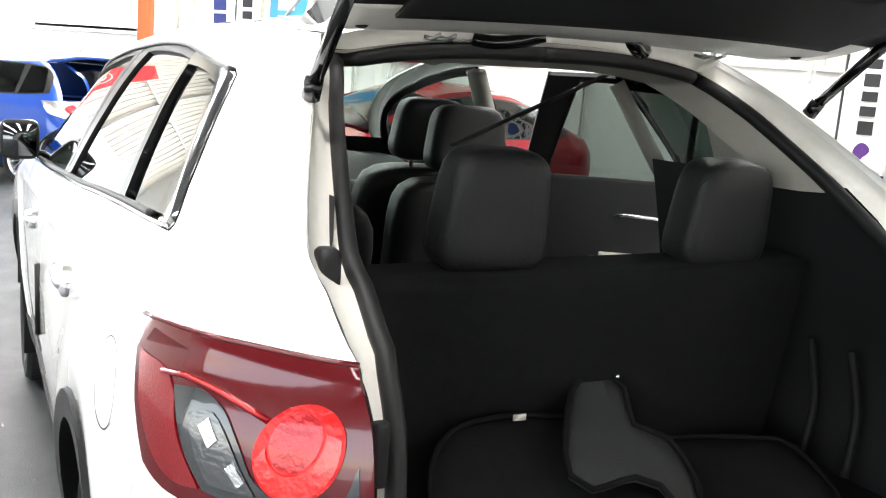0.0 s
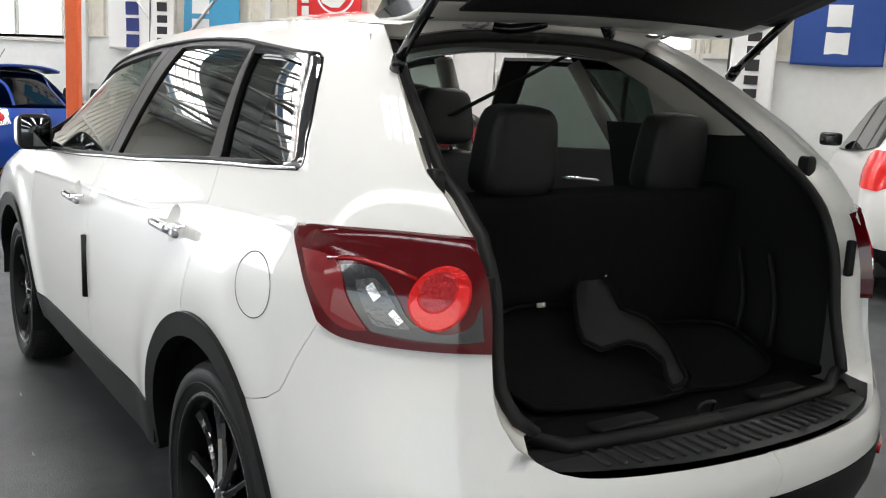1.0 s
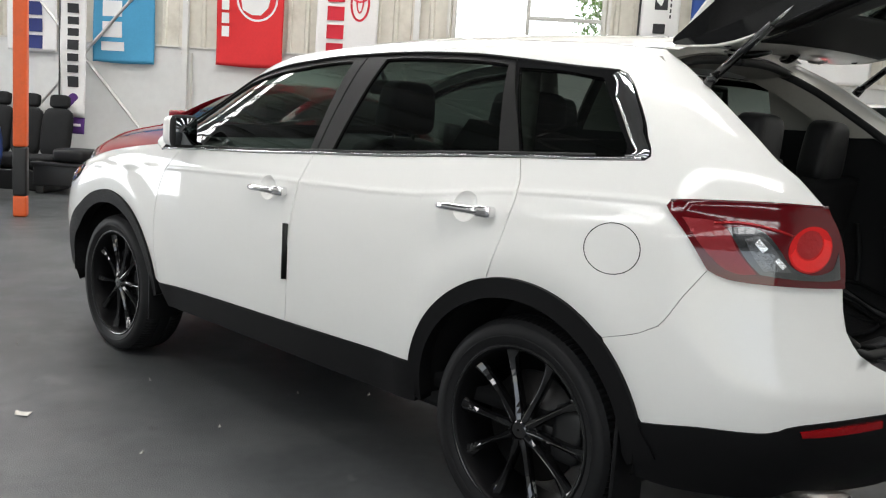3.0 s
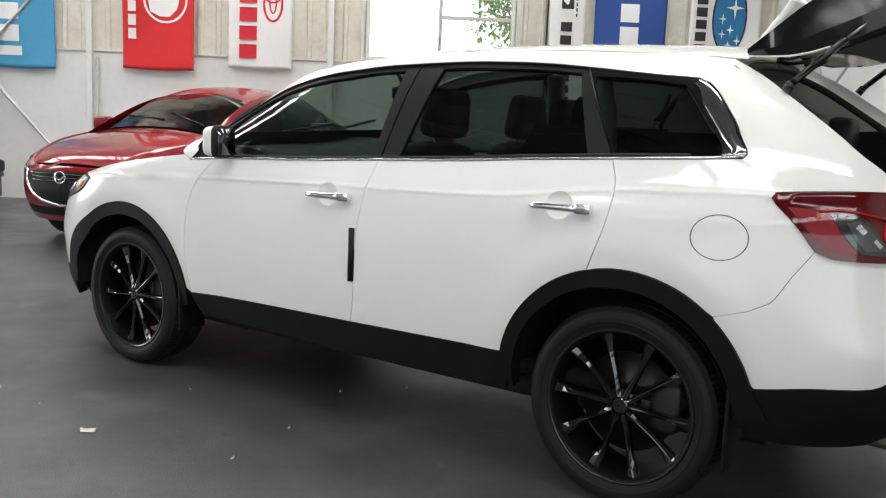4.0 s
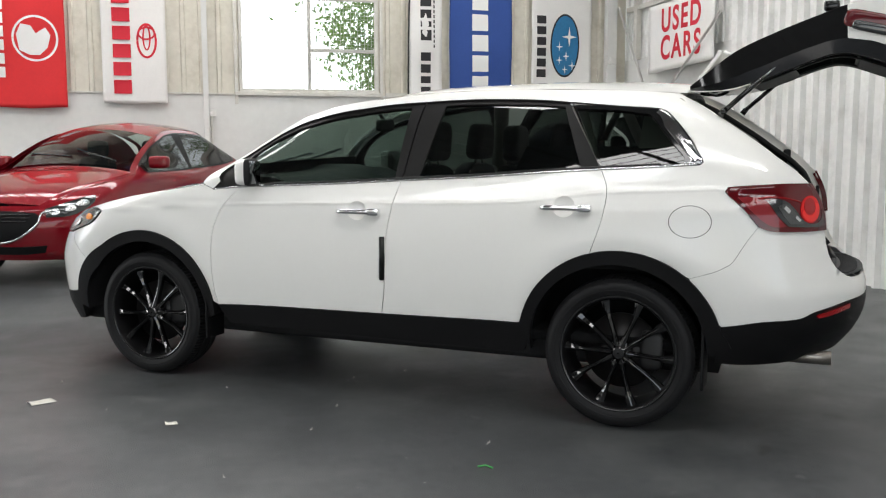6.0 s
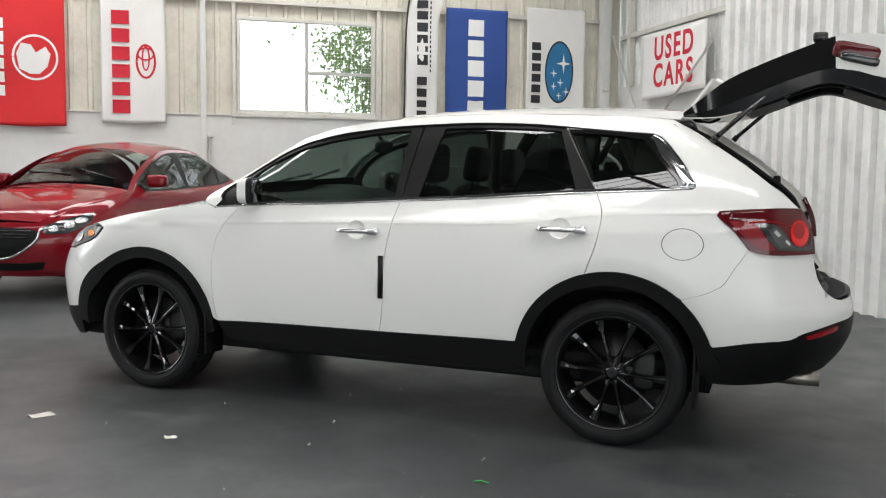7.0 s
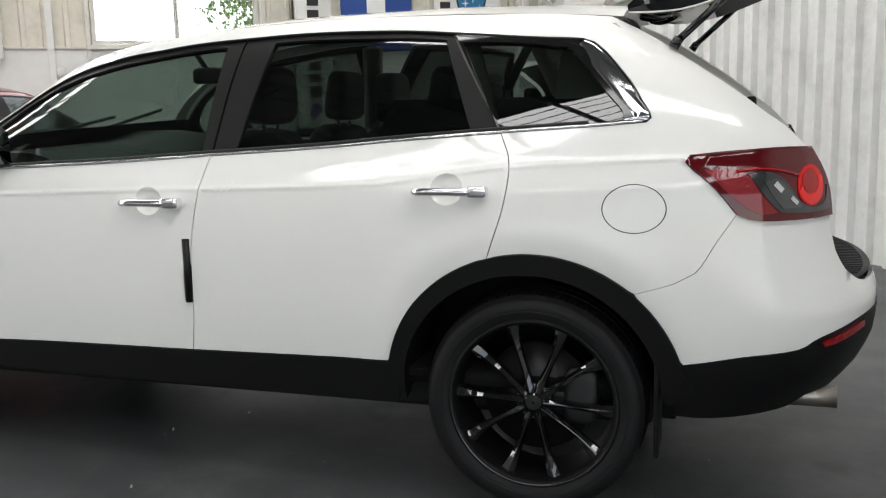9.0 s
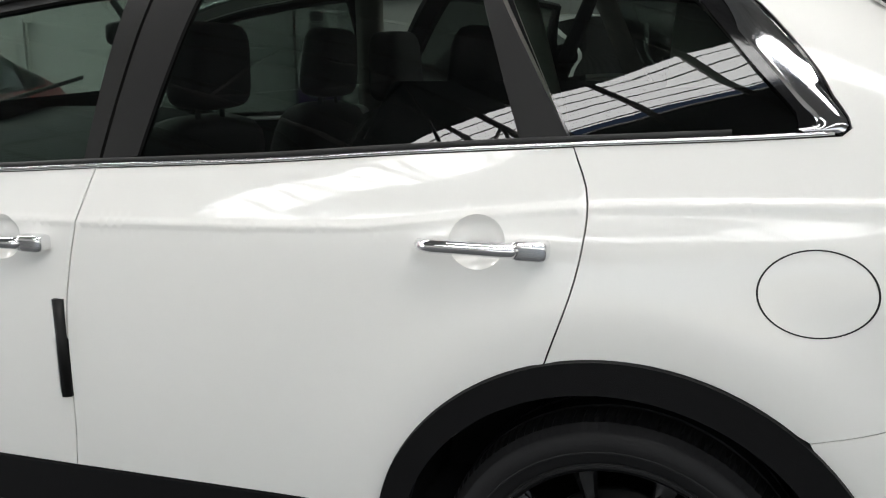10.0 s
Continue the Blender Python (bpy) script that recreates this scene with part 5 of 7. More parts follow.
grid(bm, lambda u, v: ((2 * u - 1) * (.82 - .05 * v), 1.78 + .52 * v, 1.085 + .13 * math.sin(min(v * 1.6, 1) * math.pi / 2) + .03 * math.exp(-((2 * u - 1.45) / .25) ** 2)), 30, 12)
grid(bm, lambda u, v: ((2 * u - 1) * .82, 1.80 - .06 * math.sin(v * math.pi), .45 + .645 * v), 20, 8)
part("dashboard", bm, M["trim_black"], CAR, "black dashboard")
bm = bmesh.new()
m = pose(.37, 1.66, 1.10, 68, 0, 0)
ring = [m @ Vector((.185 * math.cos(a), .185 * math.sin(a), 0)) for a in np.linspace(0, 2 * math.pi, 29)]
tube(bm, ring, 0.015, 8, caps=False)
for a in (0, 2.4, 3.9):
    tube(bm, [m @ Vector((.02 * math.cos(a), .02 * math.sin(a), -.02)), m @ Vector((.18 * math.cos(a), .18 * math.sin(a), 0))], 0.014, 6)
cushion(bm, -.07, -.06, -.05, .07, .06, .0, n=3, m=m)
part("steering_wheel", bm, M["leather"], CAR, "black leather steering wheel")
bm = bmesh.new()
cushion(bm, -.125, 1.66, 1.46, .125, 1.70, 1.535, n=4)
tube(bm, [(0, 1.69, 1.53), (0, 1.74, 1.60)], 0.012, 6)
part("inner_mirror", bm, M["trim_black"], CAR, "black rear-view mirror")
bm = bmesh.new()
tube(bm, [(.62, .30, 1.60), (.08, .30, 1.395)], 0.024, 6, flat=0.12)
part("seat_belt", bm, M["p_black"], CAR, "black seat belt across the second row")
# black pillars inside
for side in (-1, 1):
    for (y0, z0), (y1, z1) in (((1.19, 1.20), (1.10, 1.60)), ((.16, 1.27), (.28, 1.58))):
        bm = bmesh.new()
        tube(bm, [(side * (SIDE(z0) - .05), y0, z0), (side * (SIDE(z1) - .05), y1, z1)], 0.05, 6, flat=0.5)
        part("pillar_lining", bm, M["headliner"], CAR, "grey-beige pillar lining")

# ---- handles, mirrors, wheels, tailpipe ----
def handle(y, z):
    for side in (-1, 1):
        root = new("door_handle")
        root.parent = CAR
        root["label"] = "chrome pull handle over a round finger recess"
        x = half(y, z)
        bm = bmesh.new()
        pts = [(side * (x + d), y + a, z + b) for a, d, b in ((.124, .004, .0), (.114, .022, .001), (.07, .034, .003), (-.01, .037, .003), (-.066, .035, .003), (-.072, .030, .003))]
        rs = [.0125, .0150, .0145, .0145, .0155, .0150]
        tube(bm, spline(pts, 0.012), [float(np.interp(i, np.linspace(0, len(spline(pts, 0.012)) - 1, len(rs)), rs)) for i in range(len(spline(pts, 0.012)))], 12, flat=0.95)
        part("grip", bm, M["chrome"], root, "chrome grip")
        bm = bmesh.new()
        cushion(bm, side * (x + .019) - .023, y - .134, z - .0165, side * (x + .019) + .023, y - .062, z + .0225, n=6)
        part("end_cap", bm, M["chrome"], root, "chrome end cap")
        bm = bmesh.new()
        rows = []
        for i in range(8):
            r = .15 + .85 * i / 7
            depth = -.019 * (1 - r ** 3)
            row = []
            for k in range(28):
                a = 2 * math.pi * k / 28
                p = skin(y + .012 + .0565 * r * math.cos(a), z + .008 + .0525 * r * math.sin(a))
                q = p + skin_normal(p) * (depth - .0004)
                row.append(bm.verts.new((q.x if side == -1 else -q.x, q.y, q.z)))
            rows.append(row)
        for r0, r1 in zip(rows, rows[1:]):
            for k in range(28):
                bm.faces.new((r0[k], r0[(k + 1) % 28], r1[(k + 1) % 28], r1[k]))
        bm.faces.new(rows[0])
        bmesh.ops.recalc_face_normals(bm, faces=bm.faces[:])
        part("recess", bm, M["white_paint"], root, "rounded finger recess")


for hy, hz in HANDLES.values():
    handle(hy, hz)

for side in (-1, 1):
    root = new("door_mirror")
    root.parent = CAR
    root["label"] = "white door mirror with a dark glass"
    bm = bmesh.new()
    vs = cushion(bm, -.074, -.045, -.082, .074, .056, .082, n=7)
    for v in vs:
        k = (v.co.x + .10) / .20
        v.co.z *= .80 + .22 * k
        v.co.y *= (1.0 if v.co.y > 0 else .35)
    bmesh.ops.transform(bm, matrix=pose(side * .985, 2.085, 1.243, 0, 0, 0) @ Matrix.Diagonal((-side, 1, 1, 1)) @ pose(0, 0, 0, 0, 0, 8), verts=bm.verts)
    bmesh.ops.recalc_face_normals(bm, faces=bm.faces[:])
    part("shell", bm, M["white_paint"], root, "white mirror shell")
    bm = bmesh.new()
    vs = cushion(bm, -.072, -.020, -.078, .072, .020, .078, n=6)
    bmesh.ops.transform(bm, matrix=pose(side * .985, 2.062, 1.243, 0, 0, 0) @ Matrix.Diagonal((-side, 1, 1, 1)) @ pose(0, 0, 0, 0, 0, 8), verts=bm.verts)
    bmesh.ops.recalc_face_normals(bm, faces=bm.faces[:])
    part("mirror_bezel", bm, M["trim_black"], root)
    bm = bmesh.new()
    vs = box(bm, -.060, -.003, -.062, .060, .001, .062)
    bmesh.ops.transform(bm, matrix=pose(side * .985, 2.0385, 1.243, 0, 0, 0) @ Matrix.Diagonal((-side, 1, 1, 1)) @ pose(0, 0, 0, 0, 0, 8), verts=bm.verts)
    bmesh.ops.recalc_face_normals(bm, faces=bm.faces[:])
    part("mirror_glass", bm, M["mirror"], root, "mirror glass")
    bm = bmesh.new()
    tube(bm, [(side * .88, 2.12, 1.175), (side * .93, 2.10, 1.19), (side * .97, 2.085, 1.205)], [.035, .03, .028], 8, flat=0.6)
    part("stalk", bm, M["gloss_black"], root)


def wheel(parent, name, x, y, radius, width, rim_r, side, mats, spokes=10, spin=0.0, bolts=5):
    """A road wheel: tyre with shoulder grooves, rim with bladed spokes, disc and hub."""
    root = new(name)
    root.parent = parent
    root.matrix_local = pose(x, y, radius, spin, 0, 0)
    root["label"] = mats[2]
    h = width / 2
    o = -1 if side == -1 else 1
    prof = [(rim_r - .004, -.86 * h), (rim_r + .012, -.93 * h), (rim_r + .4 * (radius - rim_r), -1.0 * h), (rim_r + .75 * (radius - rim_r), -.97 * h), (radius - .020, -.90 * h), (radius - .008, -.80 * h), (radius - .002, -.62 * h),
            (radius, -.30 * h), (radius - .007, -.27 * h), (radius - .007, -.23 * h), (radius, -.20 * h), (radius, .20 * h), (radius - .007, .23 * h), (radius - .007, .27 * h), (radius, .30 * h),
            (radius - .002, .62 * h), (radius - .008, .80 * h), (radius - .020, .90 * h), (rim_r + .75 * (radius - rim_r), .97 * h), (rim_r + .4 * (radius - rim_r), 1.0 * h), (rim_r + .012, .93 * h), (rim_r - .004, .86 * h)]
    bm = bmesh.new()
    lathe(bm, prof[:6], 96)
    lathe(bm, prof[16:], 96)
    bmesh.ops.recalc_face_normals(bm, faces=bm.faces[:])
    part("tyre", bm, M["tyre"], root, "black tyre with smooth sidewalls")
    bm = bmesh.new()
    lathe(bm, prof[4:18], 330, wobble=lambda i, k, r: r - (.006 if k % 3 == 0 and i in (1, 2, 11, 12) else 0))
    bmesh.ops.recalc_face_normals(bm, faces=bm.faces[:])
    part("tread", bm, M["tyre"], root, "grooved tread", smooth=False)
    bm = bmesh.new()
    for q in (.34,):
        lathe(bm, [(rim_r + q * (radius - rim_r) - .0025, o * 1.0 * h), (rim_r + q * (radius - rim_r), o * (1.0 * h + .003)), (rim_r + q * (radius - rim_r) + .0025, o * 1.0 * h)], 80)
    part("sidewall_ring", bm, M["tyre"], root, "raised ring on the sidewall")
    bm = bmesh.new()
    lathe(bm, [(rim_r + .006, o * .90 * h), (rim_r + .004, o * .935 * h), (rim_r - .008, o * .93 * h), (rim_r - .014, o * .86 * h), (rim_r - .022, o * .5 * h), (rim_r - .03, -o * .2 * h), (rim_r - .02, -o * .86 * h)], 72)
    part("rim", bm, M["barrel"] if mats[0] is M["rim"] else mats[0], root)
    bm = bmesh.new()
    face = o * .72 * h
    for k in range(spokes):
        a = 2 * math.pi * k / spokes
        rows = []
        for j in range(13):
            u = j / 12
            r = .034 + u * (rim_r - .038)
            wd = (.0185 - .0075 * math.sin(min(u * 1.15, 1) * math.pi) + .016 * max(u - .62, 0) ** 1.6 * 3.0) * (rim_r / .265)
            sweep = .07 * math.sin(u * math.pi) * (1 if k % 2 else -1) * .5
            dx = face - o * (.004 + .026 * math.sin(u * math.pi * .55)) + o * .024 * u * u
            th = .034 - .012 * u
            row = []
            for q, e in ((-1, -.007), (-.80, .0005), (-.30, .0085), (-.05, .0095), (.72, .0015), (1, -.010), (.75, -th), (-.75, -th)):
                ang2 = a + sweep + q * wd / max(r, .05)
                row.append(bm.verts.new((dx + o * e, r * math.cos(ang2), r * math.sin(ang2))))
            rows.append(row)
        for r0, r1 in zip(rows, rows[1:]):
            for i in range(8):
                bm.faces.new((r0[i], r0[(i + 1) % 8], r1[(i + 1) % 8], r1[i]))
        bm.faces.new(rows[-1])
    lathe(bm, [(.004, face + o * .006), (.026, face + o * .005), (.031, face + o * .001), (.034, face - o * .008), (.060, face - o * .014), (.066, face - o * .04)], 40)
    bmesh.ops.recalc_face_normals(bm, faces=bm.faces[:])
    part("spokes", bm, mats[0], root, "bladed alloy spokes", smooth=False)
    bm = bmesh.new()
    lathe(bm, [(rim_r + .003, face + o * .026), (rim_r - .004, face + o * .027), (rim_r - .011, face + o * .017), (rim_r - .013, face - o * .012), (rim_r - .022, face - o * .03)], 90)
    bmesh.ops.recalc_face_normals(bm, faces=bm.faces[:])
    part("rim_lip", bm, mats[0], root, "polished rim lip")
    for k in range(bolts):
        bm = bmesh.new()
        a = 2 * math.pi * (k + .5) / bolts
        tube(bm, [(face - o * .03, .052 * math.cos(a), .052 * math.sin(a)), (face - o * .006, .052 * math.cos(a), .052 * math.sin(a))], 0.010, 6)
        part("wheel_nut", bm, M["barrel"], root)
    bm = bmesh.new()
    lathe(bm, [(.03, o * .25 * h), (.10, o * .25 * h), (.105, o * .12 * h), (rim_r * .66, o * .12 * h), (rim_r * .66, -o * .02 * h), (.05, -o * .02 * h)], 48)
    part("brake_disc", bm, M["disc"], root, "cast iron brake disc")
    bm = bmesh.new()
    cushion(bm, -.03, -.06, -.10, .03, .06, .10, n=4, m=pose(o * .07 * h, -rim_r * .52, .02, 0, 0, 0))
    part("caliper", bm, M["black"], root)
    return root


for wy in (0.0, 2.875):
    for side in (-1, 1):
        wheel(CAR, "wheel", side * .808, wy, .3765, .245, .284, side, (M["rim"], None, "gloss black twenty-inch alloy wheel"), 10, 3 if wy == 0 else -4)
for side in (-1, 1):
    for cy in (0.0, 2.875):
        bm = bmesh.new()
        grid(bm, lambda u, v: (side * (.940 - .94 * v), cy + .462 * math.cos(math.pi * (1.06 * u - .03)), .42 + .432 * math.sin(math.pi * (1.06 * u - .03))), 30, 5)
        bm.faces.new([bm.verts.new((side * .56, cy + .47 * math.cos(a), .40 + .46 * math.sin(a))) for a in np.linspace(-.35, math.pi + .35, 24)])
        part("wheel_arch_liner", bm, M["carpet"], CAR, "black felt wheel arch liner")
    # mud flaps
    for y, z0 in ((-.405, .20), (2.43, .22)):
        bm = bmesh.new()
        box(bm, side * .86 - .09, y - .007, z0 + .04, side * .86 + .075, y + .007, .62, 0.005)
        part("mud_flap", bm, M["cladding"], CAR, "black mud flap")
# dark underside
bm = bmesh.new()
box(bm, -.74, -.38, .27, .74, 3.55, .42, 0.03)
box(bm, -.66, -.88, .475, .66, -.33, .57, 0.03)
part("underbody", bm, M["trim_black"], CAR, "dark underbody")
bm = bmesh.new()
cushion(bm, -.70, -.80, .33, .70, -.56, .50, n=5)
part("muffler", bm, M["disc"], CAR, "dark crosswise muffler")
for side in (-1, 1):
    bm = bmesh.new()
    lathe_r = bmesh.ops.create_cone(bm, cap_ends=False, segments=24, radius1=.034, radius2=.034, depth=.20)
    bmesh.ops.transform(bm, matrix=pose(side * .60, -.862, .374, 90, 0, 0), verts=lathe_r["verts"])
    solid(bm, 0.003)
    part("tailpipe", bm, M["pipe"], CAR, "dull steel tailpipe")
# wipers and antenna-free roof: wiper arms only
for a, b in (((2.36, -.55), (2.26, .1)), ((2.38, .05), (2.24, .62))):
    bm = bmesh.new()
    tube(bm, [tuple(crown(*a, .012)), tuple(crown(*b, .015))], 0.008, 6)
    part("wiper", bm, M["gloss_black"], CAR, "black wiper arm")


def settle(root):
    """The body stands a little narrow and high on its right side: eases every part but the seats over."""
    done = set()
    for ob in root.children_recursive:
        up_tree = ob
        while up_tree.parent is not root:
            up_tree = up_tree.parent
        if up_tree.name.startswith("seat") and not up_tree.name.startswith("seat_"):
            continue
        if up_tree.name.startswith("wheel") and not up_tree.name.startswith("wheel_"):
            if ob is up_tree and ob.location.x > 0:
                ob.location.x -= LEAN_X
            continue
        if ob.type == "MESH" and ob.data.name not in done:
            done.add(ob.data.name)
            n = len(ob.data.vertices)
            co = np.empty(n * 3, dtype=np.float32)
            ob.data.vertices.foreach_get("co", co)
            co = co.reshape(-1, 3)
            k = np.clip((co[:, 0] + .65) / 1.3, 0, 1)
            co[:, 0] -= LEAN_X * k
            co[:, 2] += LEAN_Z * k * np.clip((co[:, 2] - .9) / .5, 0, 1)
            ob.data.vertices.foreach_set("co", co.ravel())
            ob.data.update()


LEAN_X, LEAN_Z = .15, .045
settle(CAR)


# the right rear door stands open, hinged on the middle pillar
def cut_span(name, y0, y1):
    """Takes out the stretch of a moulding or lining that lies between two stations."""
    me = bpy.data.objects[name].data
    bm = bmesh.new()
    bm.from_mesh(me)
    for y in (y0, y1):
        bmesh.ops.bisect_plane(bm, geom=[*bm.verts, *bm.edges, *bm.faces], plane_co=(0, y, 0), plane_no=(0, 1, 0))
    gone = [f for f in bm.faces if y0 < f.calc_center_median().y < y1]
    bmesh.ops.delete(bm, geom=gone, context="FACES")
    bm.to_mesh(me)
    bm.free()


for nm in ("belt_moulding", "window_seal"):
    whole = bpy.data.objects[nm + ".001"]
    rest = whole.copy()
    rest.data = whole.data.copy()
    bpy.context.scene.collection.objects.link(rest)
    rest.name = nm
    cut_span(rest.name, .11, 9)
    cut_span(whole.name, -9, 1.19)
for nm, y0, y1 in (("door_lining.001", -.06, 1.16), ("side_lining.001", .08, .70)):
    cut_span(nm, y0, y1)
HINGE = pose(.745, 1.205, 0)
SWING = HINGE @ pose(0, 0, 0, 0, 0, 64) @ HINGE.inverted()
for nm in ("rear_door.001", "rear_door_glass.001", "window_frame.003", "door_handle.001"):
    bpy.data.objects[nm].matrix_basis = SWING @ bpy.data.objects[nm].matrix_basis
for nm in ("armrest.002", "inner_handle.002"):
    bpy.data.objects.remove(bpy.data.objects[nm], do_unlink=True)


def open_door_part(name, bm, mat, label=""):
    ob = part(name, bm, mat, CAR, label)
    ob.matrix_basis = SWING
    return ob


bm = bmesh.new()
box(bm, .665, .16, .56, .705, 1.16, 1.285, 0.015)
open_door_part("door_card", bm, M["trim_black"], "black inner card of the open rear door")
bm = bmesh.new()
cushion(bm, .615, .30, .90, .675, .92, .985, n=5)
open_door_part("armrest", bm, M["leather"], "black padded door armrest")
bm = bmesh.new()
box(bm, .600, .42, .972, .668, .84, .996, 0.005)
open_door_part("door_pull", bm, M["paper"], "pale door pull trim")
bm = bmesh.new()
tube(bm, [(.655, .60, 1.135), (.635, .64, 1.145), (.635, .76, 1.150), (.655, .80, 1.145)], 0.008, 8)
open_door_part("inner_handle", bm, M["chrome"], "chrome inner door handle")
bm = bmesh.new()
tube(bm, [(.675, .53, 1.27), (.625, .54, 1.45), (.565, .55, 1.615)], 0.012, 8)
open_door_part("glass_divider", bm, M["satin_black"], "satin black bar between the door panes")
bm = bmesh.new()
box(bm, .672, 1.15, .55, .735, 1.19, 1.26, 0.012)
open_door_part("door_edge", bm, M["white_paint"], "white painted front edge of the open door")
bm = bmesh.new()
box(bm, .655, 1.19, .45, .715, 1.28, 1.26, 0.015)
part("middle_pillar", bm, M["white_paint"], CAR, "white painted middle pillar in the door opening")
# spare mats thrown in the boot: things of their own
CM = pose(0, 0, 0, 0, 0, -38.0)


def floor_mat(name, outline, z, tilt, mat, label, lift=0.0):
    root = thing(name, label, "floor mat", CM)
    bm = bmesh.new()
    pts = [Vector((p[0], p[1], 0)) for p in outline]
    line = spline([*pts, pts[0]], 0.03)[:-1]
    vs, fs = cdt([p.to_2d() for p in line], 0.04)
    bv = []
    for v in vs:
        d = v.y + .80
        bv.append(bm.verts.new((v.x, v.y, z + tilt * max(d, 0) ** 1.6 + .012 * math.sin(9 * v.x + 5 * v.y) + lift * math.exp(-((v.x - .1) / .2) ** 2))))
    for f in fs:
        bm.faces.new([bv[i] for i in f])
    solid(bm, 0.008)
    part("mat_sheet", bm, mat, root)
    bm = bmesh.new()
    tube(bm, [(p.x, p.y, z + tilt * max(p.y + .80, 0) ** 1.6 + .012 * math.sin(9 * p.x + 5 * p.y) + lift * math.exp(-((p.x - .1) / .2) ** 2) + .004) for p in line + line[:1]], 0.006, 6, caps=False)
    part("bound_edge", bm, M["carpet"], root)
    return root


floor_mat("floor_mat", [(-.42, -.72), (-.10, -.80), (.12, -.70), (.10, -.50), (-.05, -.46), (-.36, -.47), (-.45, -.60)], .775, .9, M["carpet"], "black carpet floor mat dropped in the boot")
floor_mat("floor_mat", [(.02, -.78), (.30, -.765), (.44, -.70), (.47, -.54), (.40, -.50), (.175, -.45), (.05, -.47), (-.02, -.62)], .782, .45, M["carpet"], "black carpet floor mat dropped in the boot")
spare = bpy.data.objects["floor_mat.001"]
for p in ((.355, -.50), (.41, -.51)):
    bm = bmesh.new()
    r = bmesh.ops.create_uvsphere(bm, u_segments=10, v_segments=6, radius=0.006)
    bmesh.ops.translate(bm, vec=(p[0], p[1], .845), verts=r["verts"])
    part("press_stud", bm, M["chrome"], spare, "bright press stud")
bm = bmesh.new()
box(bm, -.230, -.478, .952, -.203, -.473, .964)
part("label_tag", bm, M["paper"], bpy.data.objects["floor_mat"], "small white cloth tag")
over = floor_mat("floor_mat", [(-.085, -.455), (-.059, -.44), (-.018, -.415), (.02, -.43), (.044, -.461), (.018, -.532), (.079, -.565), (.079, -.648), (.022, -.743), (-.054, -.835), (-.116, -.85), (-.082, -.797), (-.015, -.718), (-.015, -.662), (-.055, -.639), (-.158, -.648), (-.187, -.613), (-.173, -.571), (-.115, -.488)], .815, .93, M["mat_back"], "grey rubber-backed mat lying upside down", 0.02)
for p in ((-.008, -.435), (.025, -.455)):
    bm = bmesh.new()
    r = bmesh.ops.create_uvsphere(bm, u_segments=10, v_segments=6, radius=0.006)
    bmesh.ops.translate(bm, vec=(p[0], p[1], 1.034 + .9 * (p[1] + .435)), verts=r["verts"])
    part("press_stud", bm, M["chrome"], over, "bright press stud")

